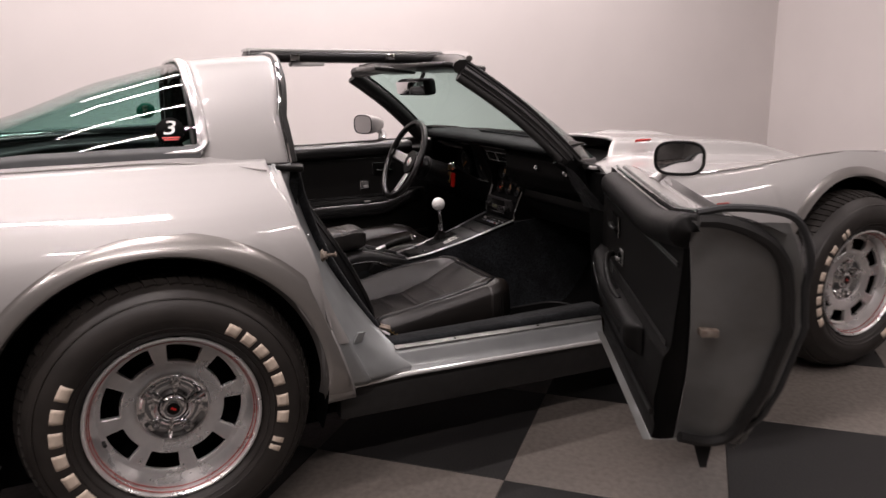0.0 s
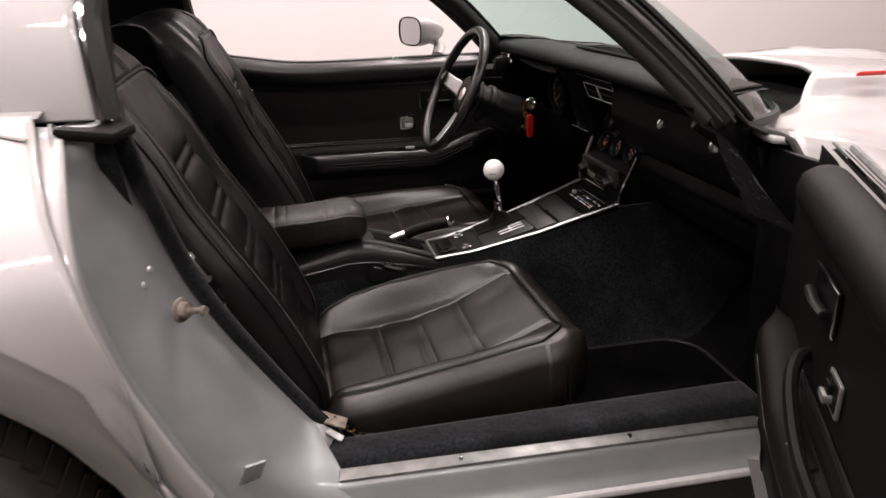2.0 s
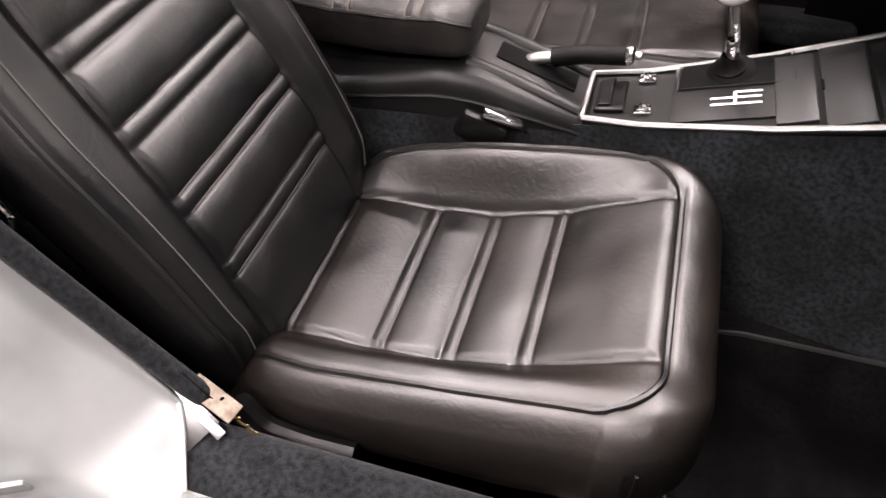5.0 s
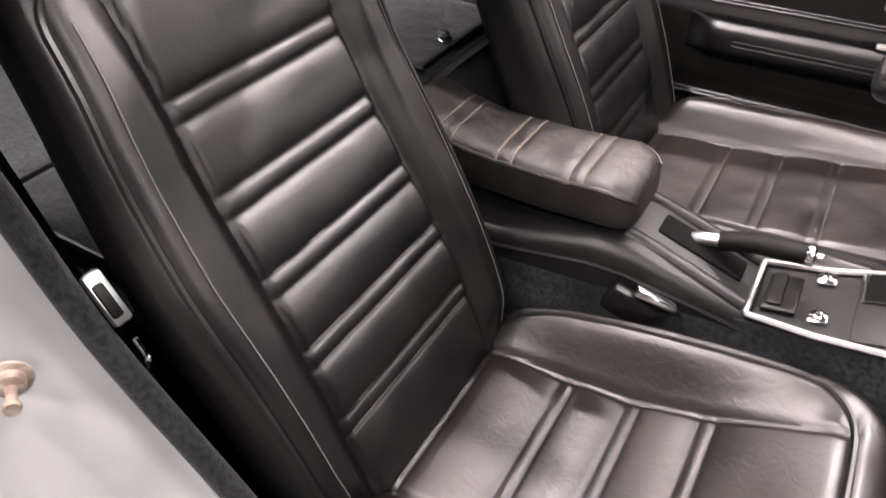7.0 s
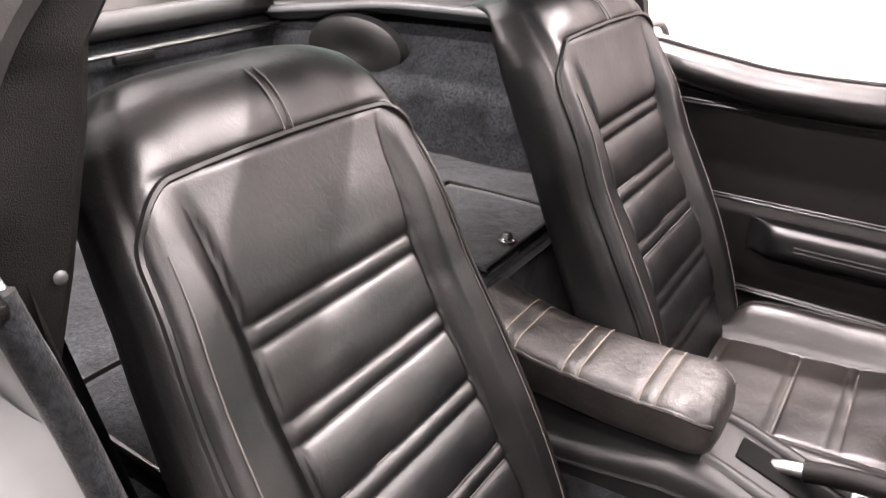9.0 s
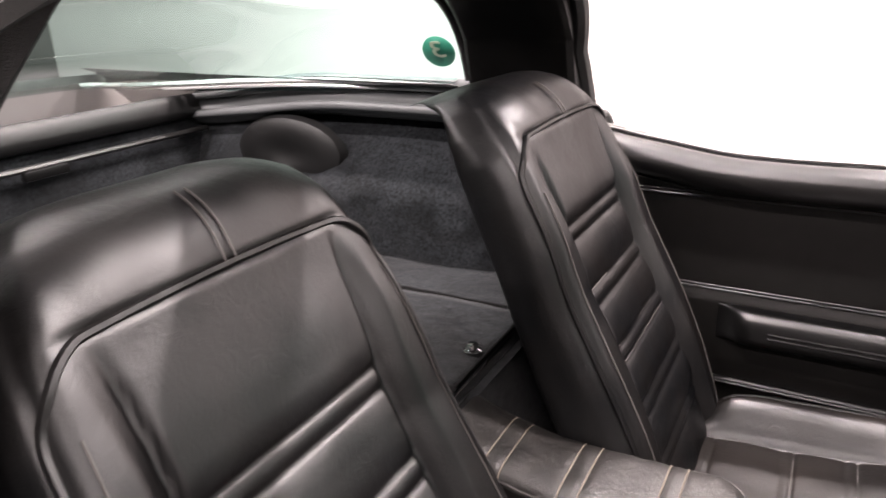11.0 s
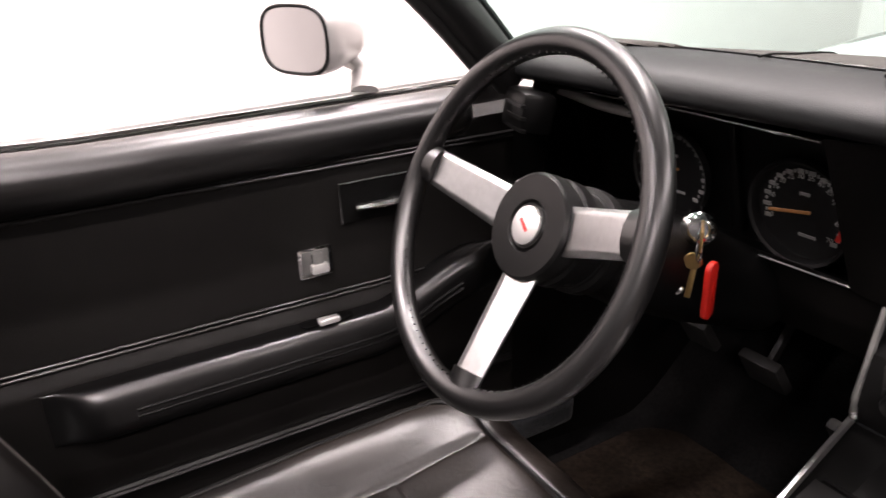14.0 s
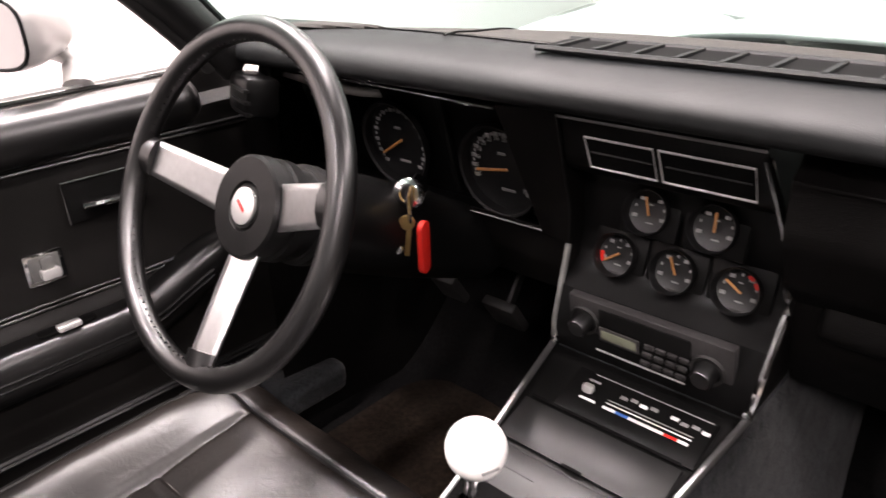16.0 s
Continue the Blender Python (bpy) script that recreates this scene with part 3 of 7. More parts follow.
# ---- windscreen ----
def ws_pt(u, v, off=0.0):
    """u from base to header, v from right to left."""
    y0, y1 = -0.615 + 1.23 * v, -0.545 + 1.09 * v
    w = 1 - (2 * v - 1) ** 2
    w2 = 1 - abs(2 * v - 1) ** 2.1
    b = V(1.354 + 0.371 * w2 + off, y0, 0.868 - 0.045 * w2)
    t = V(0.974 + 0.136 * w + off, y1, 1.186 + 0.030 * w)
    p = b.lerp(t, u)
    p += V(0.014, 0, 0.012) * math.sin(math.pi * u)
    return p


windscreen = part("windscreen", grid(ws_pt, 14, 40), CLEAR, car, "green tinted curved windscreen")
windscreen.visible_shadow = False
part("windscreen_seal", tube([ws_pt(0.0, k / 40) + V(-0.004, 0, -0.008) for k in range(41)], 0.011, 40, 8, smooth=False), RUBBER, car, "black rubber seal at the foot of the windscreen")
for v in (0.0, 1.0):
    sg = -1 if v == 0 else 1
    nrm = V(0.64, 0, 0.77)

    def line(dn, dy):
        """A line along the pillar, dn below the glass, cut level at the foot."""
        k0 = 0.77 * max(0.0, dn) / 0.318
        return [ws_pt(k0 + (1 - k0) * k / 12, v) - nrm * dn + V(0, sg * dy, 0) for k in range(13)]
    part("pillar", tube(line(0.029, 0.004), 0.028, 12, 14, smooth=False, flat=0.75, up=(0, 1, 0)), VINYL, car, "black windscreen pillar cover")
    part("pillar_weatherstrip", tube(line(0.053, 0.012), 0.0135, 12, 10, smooth=False), RUBBER, car, "black rubber weatherstrip")
    for dn, dy, r in ((0.039, 0.022, 0.004), (0.024, 0.0245, 0.003), (0.009, 0.020, 0.004)):
        part("pillar_groove", tube(line(dn, dy), r, 12, 6, smooth=False), RUBBER, car)
    part("pillar_trim", tube(line(-0.002, 0.008), 0.008, 12, 8, smooth=False), PLASTIC, car, "black pillar trim strip")
part("header", tube([ws_pt(1.0, k / 24) + V(-0.012, 0, -0.012) for k in range(25)], 0.030, 24, 10, smooth=False, flat=0.8), VINYL, car, "black windscreen header")
part("header_strip", tube([ws_pt(1.0, k / 24) + V(0.012, 0, 0.014) for k in range(25)], 0.010, 24, 8, smooth=False), CHROME, car, "chrome header strip")
part("roof_bar", box((0.755, 0, 1.222), (0.73, 0.13, 0.036), pose(0, 0, 0, 0, 1.0, 0).to_3x3(), 0.014, 3), VINYL, car, "black centre bar between the open roof halves")
part("roof_bar_cap", box((0.755, 0, 1.243), (0.73, 0.10, 0.012), pose(0, 0, 0, 0, 1.0, 0).to_3x3(), 0.005, 2), SILVER, car, "silver cap of the centre bar")
for sx in (0.55, 0.90):
    part("roof_latch", box((sx, -0.068, 1.222), (0.035, 0.012, 0.022), None, 0.003), CHROME, car, "chrome roof panel latch plate")
part("dome_light", box((0.60, -0.03, 1.200), (0.12, 0.05, 0.014), None, 0.005), WHITE, car, "white dome lamp lens")
for sd in (-1, 1):
    part("sun_visor", box((1.00, sd * 0.27, 1.178), (0.17, 0.36, 0.018), pose(0, 0, 0, 0, 6, sd * -6).to_3x3(), 0.008, 3), VINYL, car, "black folded sun visor")
mir = part("rear_view_mirror", box((1.03, 0.0, 1.112), (0.045, 0.20, 0.062), pose(0, 0, 0, 0, -8, 14).to_3x3(), 0.014, 3), PLASTIC, car, "black rear-view mirror")
part("glass", box((1.0055, 0.006, 1.109), (0.003, 0.178, 0.046), pose(0, 0, 0, 0, -8, 14).to_3x3(), 0.001), MIRROR, mir, "mirror glass")
part("stalk", tube([(1.04, 0, 1.12), (1.06, 0, 1.16), (1.065, 0, 1.20)], 0.008, 8, 8), PLASTIC, mir)


# ---- door opening: jamb, sill, rocker ----
def jamb_curve(k, s):
    z = 0.925 - 0.633 * s
    outer = V(quarter_front(z) - 0.004, -smooth_side(quarter_front(z), z) + 0.01, z)
    mid = V(lin_table([(0.292, 0.655), (0.35, 0.615), (0.5, 0.515), (0.66, 0.438), (0.8, 0.396), (0.925, 0.378)], z), -lin_table([(0.292, 0.744), (0.35, 0.728), (0.5, 0.715), (0.66, 0.690), (0.925, 0.670)], z), z)
    inner = V(lin_table([(0.292, 0.70), (0.35, 0.655), (0.43, 0.596), (0.5, 0.548), (0.66, 0.468), (0.8, 0.415), (0.925, 0.388)], z), -lin_table([(0.292, 0.735), (0.35, 0.700), (0.40, 0.62), (0.66, 0.615), (0.8, 0.615), (0.925, 0.628)], z), z)
    deep = V(-0.022, 0.004, 0) * step(0.0, 0.12, s) * step(1.0, 0.80, s)
    lip = outer.lerp(mid, 0.28) + V(0.012, -0.004, 0)
    foot = outer.lerp(mid, 0.42) + deep
    keys_ = [outer, outer.lerp(lip, 0.55) + V(0.008, -0.006, 0), lip, foot, mid + deep, inner + deep * 0.5, inner + V(0.004, 0.012, 0)]
    q = min(k * 6, 5.999)
    i = int(q)
    t = q - i
    a, b, c, d = keys_[max(i - 1, 0)], keys_[i], keys_[i + 1], keys_[min(i + 2, 6)]
    p = 0.5 * ((2 * b) + (c - a) * t + (2 * a - 5 * b + 4 * c - d) * t * t + (3 * b - a - 3 * c + d) * t ** 3)
    return p.lerp(b.lerp(c, t), 0.5)


for sd in (-1, 1):
    def jf(u, v):
        p = jamb_curve(u, v)
        return V(p.x, -sd * p.y, p.z)
    solid(part("door_jamb", grid(jf, 48, 40), JAMB, car, "grey painted door jamb with scuffs"), 0.01)

    def ridge(u, v):
        p = jamb_curve(0.04 + (0.44 - 0.24 * step(0.0, 0.45, v)) * u, 0.02 + 0.74 * v)
        return V(p.x + 0.006 * math.sin(math.pi * u), -sd * p.y + sd * 0.005 * math.sin(math.pi * u), p.z)
    part("jamb_ridge", grid(ridge, 10, 40), SILVER, car, "silver raised edge of the door jamb")

    def sill(u, v):
        x = 0.47 + 0.96 * u
        k = min(v * 6, 5.999)
        prof = [(0.660, 0.352), (0.695, 0.352), (0.708, 0.345), (0.716, 0.328), (0.727, 0.306), (0.742, 0.291), (0.744, 0.280)]
        i = int(k)
        t = k - i
        y = prof[i][0] + (prof[i + 1][0] - prof[i][0]) * t
        z = prof[i][1] + (prof[i + 1][1] - prof[i][1]) * t
        return V(x, sd * (y - 0.012 * step(0.62, 0.47, x)), z - 0.030 * max(0.0, x - 0.66) - 0.022 * step(0.66, 0.50, x) * (v < 0.6))
    part("sill", grid(sill, 16, 20), JAMB, car, "grey painted sill with an aluminium scuff plate")
    part("sill_plate", box((1.03, sd * 0.692, 0.3425), (0.76, 0.026, 0.005), pose(0, 0, 0, sd * -7, 1.7, 0).to_3x3(), 0.002), DULLALU, car, "scratched aluminium scuff plate")
    part("rocker_trim", tube([(0.445, sd * 0.742, 0.279), (0.66, sd * 0.745, 0.287), (0.9, sd * 0.745, 0.281), (1.44, sd * 0.745, 0.266)], 0.0075, 8, 8, smooth=False), TRIM, car, "bright rocker strip")
    part("rocker", box((0.95, sd * 0.712, 0.222), (0.98, 0.05, 0.115), pose(0, 0, 0, 0, 1.2, 0).to_3x3(), 0.012), RUBBER, car, "black rocker panel")
    part("sill_carpet", box((1.03, sd * 0.634, 0.332 if sd < 0 else 0.29), (0.82, 0.088, 0.06), None, 0.02, 3), CARPET, car, "charcoal carpet over the sill")
for sx in (0.85, 1.154):
    part("screw", lathe([(0.0, 0.004), (0.005, 0.003), (0.006, 0.0)], (sx, -0.690, 0.3492 - 0.03 * (sx - 0.85)), (0, 0, 1), 12), CHROME, car)
striker = part("striker", lathe([(0.0, 0.042), (0.0065, 0.042), (0.0075, 0.038), (0.0045, 0.035), (0.0045, 0.015), (0.011, 0.013), (0.012, 0.010), (0.012, 0.004), (0.0175, 0.003), (0.018, 0.0)], (0.450, -0.675, 0.661), (0.82, -0.48, 0.1), 20), RUST, car, "rusty door striker bolt")
part("jamb_patch", box((0.525, -0.748, 0.427), (0.034, 0.005, 0.036), pose(0, 0, 0, 20, 10, 32).to_3x3(), 0.001), JAMB, car, "scuffed patch on the jamb")
for p in ((0.416, -0.662, 0.721), (0.407, -0.672, 0.703)):
    part("screw", lathe([(0.0, 0.004), (0.004, 0.003), (0.0055, 0.0)], p, (0.9, -0.35, 0.1), 10), SATINMETAL, car)
part("belt_end_cap", box((0.378, -0.654, 0.914), (0.078, 0.074, 0.016), pose(0, 0, 0, 0, 5, -12).to_3x3(), 0.006), PANEL, car, "black rubber block at the pillar foot")
part("hinge_clip", box((0.645, -0.588, 0.393), (0.062, 0.024, 0.005), pose(0, 0, 0, 12, 20, -14).to_3x3(), 0.0015), DIRTY, car, "dirty paper tag at the seat foot")
hp = box((0.612, -0.612, 0.392), (0.085, 0.044, 0.004), pose(0, 0, 0, 24, 38, -16).to_3x3(), 0.001)
hp = box((0.652, -0.612, 0.376), (0.030, 0.012, 0.003), pose(0, 0, 0, 20, 30, -20).to_3x3(), 0.001, bm=hp)
part("hinge_plate", hp, BRUSHED, car, "bent bright bracket")
part("spring", tube([V(0.662 + 0.010 * k / 4 + 0.004 * math.cos(1.57 * k), -0.592 - 0.002 * k / 4, 0.384 - 0.002 * k + 0.004 * math.sin(1.57 * k)) for k in range(17)], 0.0013, 32, 5), BRASS, car, "small coil spring")
part("jamb_pillar_edge", tube([(0.398, -0.624, 0.915), (0.424, -0.612, 0.80), (0.472, -0.606, 0.66), (0.560, -0.594, 0.50), (0.640, -0.586, 0.375)], 0.0135, 24, 10), CARPET, car, "charcoal carpet edging the jamb")
# dark inside face between jamb and seat
part("inner_quarter", grid(lambda u, v: V(0.10 + (lin_table([(0.2, 0.70), (0.35, 0.635), (0.5, 0.535), (0.66, 0.460), (0.92, 0.385)], 0.2 + 0.72 * v) - 0.10) * u, -0.597, 0.2 + 0.72 * v), 6, 14), CARPET, car, "dark carpeted inner quarter panel")
part("inner_quarter", grid(lambda u, v: V(0.10 + (lin_table([(0.2, 0.70), (0.35, 0.635), (0.5, 0.535), (0.66, 0.460), (0.92, 0.385)], 0.2 + 0.72 * v) - 0.10) * u, 0.60, 0.2 + 0.72 * v), 6, 14), CARPET, car, "dark carpeted inner quarter panel")

# ---- underbody, cabin floor, tunnel ----
part("underbody", box((1.1, 0, 0.19), (2.0, 1.36, 0.02)), BLACKHOLE, car, "black underbody")
part("engine_bay_floor", box((2.5, 0, 0.22), (1.6, 0.98, 0.02)), BLACKHOLE, car, "black front underbody")
part("rear_underbody", box((-0.5, 0, 0.25), (1.2, 0.98, 0.02)), BLACKHOLE, car, "black rear underbody")
part("firewall", box((1.86, 0, 0.47), (0.04, 1.20, 0.54)), CARPET, car, "charcoal carpeted firewall")
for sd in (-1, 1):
    part("floor_carpet", grid(lambda u, v: V(0.50 + 1.36 * u, sd * (0.14 + 0.50 * v), 0.215 + 0.25 * step(0.78, 1.0, u) + 0.003 * noise.noise(V(u * 30, v * 12, sd))), 60, 24), FLOORCARPET, car, "charcoal carpet of the footwell, darkened for its shade")
    part("kick_panel", grid(lambda u, v: V((1.43 if sd < 0 else 1.33) + (0.43 if sd < 0 else 0.53) * u, sd * (0.635 - 0.06 * u), 0.20 + (0.64 - 0.10 * u) * v), 6, 8), PANEL, car, "black kick panel")


def tunnel(u, v):
    x = 0.40 + 1.42 * u
    zt = lin_table([(0.4, 0.42), (0.96, 0.438), (1.2, 0.50), (1.40, 0.566), (1.82, 0.60)], x)
    wr = lin_table([(0.4, 0.075), (0.75, 0.075), (0.96, 0.046), (1.40, 0.122), (1.82, 0.15)], x)
    wl = lin_table([(0.4, 0.10), (0.96, 0.085), (1.40, 0.122), (1.82, 0.15)], x)
    prof = [(-1, 0.0), (-1, 0.5), (-1, 0.93), (-0.96, 1.0), (0.96, 1.0), (1, 0.93), (1, 0.5), (1, 0.0)]
    k = min(v * 7, 6.999)
    i = int(k)
    t = k - i
    a = prof[i][0] + (prof[i + 1][0] - prof[i][0]) * t
    b = prof[i][1] + (prof[i + 1][1] - prof[i][1]) * t
    spread = 0.055 * (1 - b) ** 1.5
    y = a * (wl + spread) if a > 0 else a * (wr + spread)
    return V(x, y, 0.2 + (zt - 0.2) * b)


part("tunnel_carpet", grid(tunnel, 50, 42), CARPET, car, "charcoal carpeted transmission tunnel")

# ---- space behind the seats ----
part("seat_bulkhead", grid(lambda u, v: V(0.415 - 0.03 * v, -0.60 + 1.20 * u, 0.21 + 0.38 * v), 12, 6), CARPET, car, "charcoal carpeted step behind the seats")
part("load_floor", grid(lambda u, v: V(-1.02 + 1.42 * u, -0.62 + 1.24 * v, 0.588 + 0.008 * noise.noise(V(u * 9, v * 8, 3))), 40, 30), CARPET, car, "charcoal carpeted load floor")
part("rear_bulkhead", grid(lambda u, v: V(-0.63 - 0.05 * v, -0.66 + 1.32 * u, 0.58 + 0.28 * v), 12, 6), CARPET, car, "charcoal carpeted rear panel")
for sd in (-1, 1):
    def wellf(u, v):
        x = -0.70 + 1.10 * u
        bul = 0.108 * gauss(x + 0.03, 0.85) * step(1.0, 0.40, v)
        return V(x, sd * (0.668 - 1.05 * bul + 0.006 * noise.noise(V(x * 14, v * 9, sd))), 0.58 + 0.325 * v)
    part("side_carpet", grid(wellf, 50, 24), CARPET, car, "charcoal carpet over the wheel housing")
    def ledge(u, v):
        x = 0.155 - 0.82 * u
        drop = 0.050 * step(-0.22, -0.70, x)
        prof = [(0.600, 0.978), (0.618, 0.984), (0.626, 0.972), (0.628, 0.955), (0.618, 0.948), (0.620, 0.936), (0.612, 0.922), (0.606, 0.905), (0.616, 0.892), (0.640, 0.884)]
        k = min(v * 9, 8.999)
        i = int(k)
        t = k - i
        return V(x, sd * (prof[i][0] + (prof[i + 1][0] - prof[i][0]) * t + 0.010), prof[i][1] + (prof[i + 1][1] - prof[i][1]) * t - drop)
    part("window_ledge", grid(ledge, 30, 27), LEDGE, car, "grey moulded ledge under the glass")
    part("ledge_rail", tube([(0.115, sd * 0.618, 0.962), (-0.22, sd * 0.618, 0.960), (-0.45, sd * 0.618, 0.936), (-0.66, sd * 0.622, 0.912)], 0.010, 24, 10), LEDGE, car, "grey shade rail")
    part("ledge_strip", tube([(0.115, sd * 0.606, 0.916), (-0.22, sd * 0.606, 0.914), (-0.45, sd * 0.606, 0.890), (-0.66, sd * 0.610, 0.866)], 0.011, 24, 10), LEDGE, car, "grey ledge strip")
    part("ledge_end", box((0.135, sd * 0.615, 0.936), (0.050, 0.030, 0.100), None, 0.013, 3), LEDGE, car, "rounded end block of the ledge")
    def spk(u, v):
        a = 2 * math.pi * v
        prof = [(0.0, 0.021), (0.22, 0.022), (0.30, 0.026), (0.55, 0.028), (0.80, 0.026), (0.93, 0.019), (1.0, 0.0)]
        r, h = prof[int(round(u * 6))]
        return V(-0.335 + 0.165 * r * math.cos(a), sd * (0.606 - h), 0.797 + 0.088 * r * math.sin(a))
    part("speaker_cover", grid(spk, 6, 40, True), CONSOLE, car, "black oval speaker cover")
part("rear_ledge", box((-0.715, 0, 0.874), (0.15, 1.26, 0.06), pose(0, 0, 0, 0, -18, 0).to_3x3(), 0.02, 3), CONSOLE, car, "black rear ledge under the glass")
part("rear_ledge_strip", tube([(-0.630, -0.62, 0.832), (-0.630, 0, 0.832), (-0.630, 0.62, 0.832)], 0.007, 4, 8, smooth=False), VINYL, car, "grey shade bar")
part("shade_clip", box((-0.622, 0.16, 0.820), (0.02, 0.10, 0.022), None, 0.004), PLASTIC, car)


def lid(y0, y1, handed):
    def f(u, v):
        return V(0.105 + 0.27 * u, y0 + (y1 - y0) * v, 0.606 + 0.004 * math.sin(math.pi * u) + 0.0015 * noise.noise(V(u * 11, v * 11, y0)))
    ob = part("storage_lid", grid(f, 14, 14), CARPET, car, "carpeted storage lid behind the seat")
    solid(ob, 0.014)
    part("frame", tube([(0.105, y0, 0.607), (0.375, y0, 0.607), (0.375, y1, 0.607), (0.105, y1, 0.607), (0.105, y0, 0.607)], 0.006, 4, 6, smooth=False), PLASTIC, ob, "black lid edging")
    part("knob", lathe([(0.0, 0.014), (0.008, 0.013), (0.012, 0.008), (0.009, 0.004), (0.015, 0.001), (0.015, 0.0)], (0.350, 0.195 if handed else y0 + 0.055, 0.612), (0, 0, 1), 20), CHROME, ob, "chrome lock knob")


lid(0.085, 0.372, True)
lid(-0.50, 0.060, False)


# ---- stickers on the glass ----
def sticker(side):
    sx, sz = (0.088, 1.022) if side < 0 else (0.080, 1.036)
    p0, p1, p2 = (side_pt(x, z, side, 0.001) for x, z in ((sx, sz), (sx - 0.030, sz), (sx, sz + 0.02)))
    ex = (p0 - p1).normalized() * (-side)
    n = (p0 - p1).cross(p2 - p0).normalized()
    if n.y * side < 0:
        n = -n
    ey = n.cross(ex)
    if ey.z < 0:
        ey = -ey
    t = thing("sticker", "round black window sticker with a white numeral over red bars" if side < 0 else "round green window sticker with a pale numeral", "sticker")
    m = Matrix((ex, ey, n)).transposed().to_4x4()
    m.translation = p0 + n * 0.003
    bm = bmesh.new()
    bmesh.ops.create_circle(bm, cap_ends=True, radius=0.036, segments=40, matrix=m)
    disc = part("disc", bm, BLACKHOLE if side < 0 else GREENDISC, t)
    solid(disc, 0.0012)
    cu = bpy.data.curves.new("numeral", "FONT")
    cu.body, cu.size, cu.align_x, cu.align_y, cu.extrude = "3", 0.062, "CENTER", "CENTER", 0.0008
    tx = new("tmp_text", cu)
    me = bpy.data.meshes.new_from_object(tx)
    bpy.data.objects.remove(tx)
    bm = bmesh.new()
    bm.from_mesh(me)
    m2 = m.copy()
    m2.translation = p0 + n * 0.0045 + ey * 0.006
    m2 = m2 @ Matrix(((1.15, 0.22, 0, 0), (0, 0.86, 0, 0), (0, 0, 1, 0), (0, 0, 0, 1)))
    bm.transform(m2)
    if side > 0:
        inner = bm.copy()
        inner.transform(Matrix.Translation(-n * 0.0045))
        bm = merge(bm, inner)
    part("numeral", bm, WHITE if side < 0 else CREAM, t, "", False)
    if side < 0:
        bars = None
        for k in range(2):
            bars = box(p0 + n * 0.0045 - ey * (0.0195 + 0.0055 * k), (0.044 - 0.008 * k, 0.0035, 0.001), m.to_3x3(), 0, bm=bars)
        part("stripe_bars", bars, RED, t, "red bars under the numeral", False)


sticker(-1)
sticker(1)


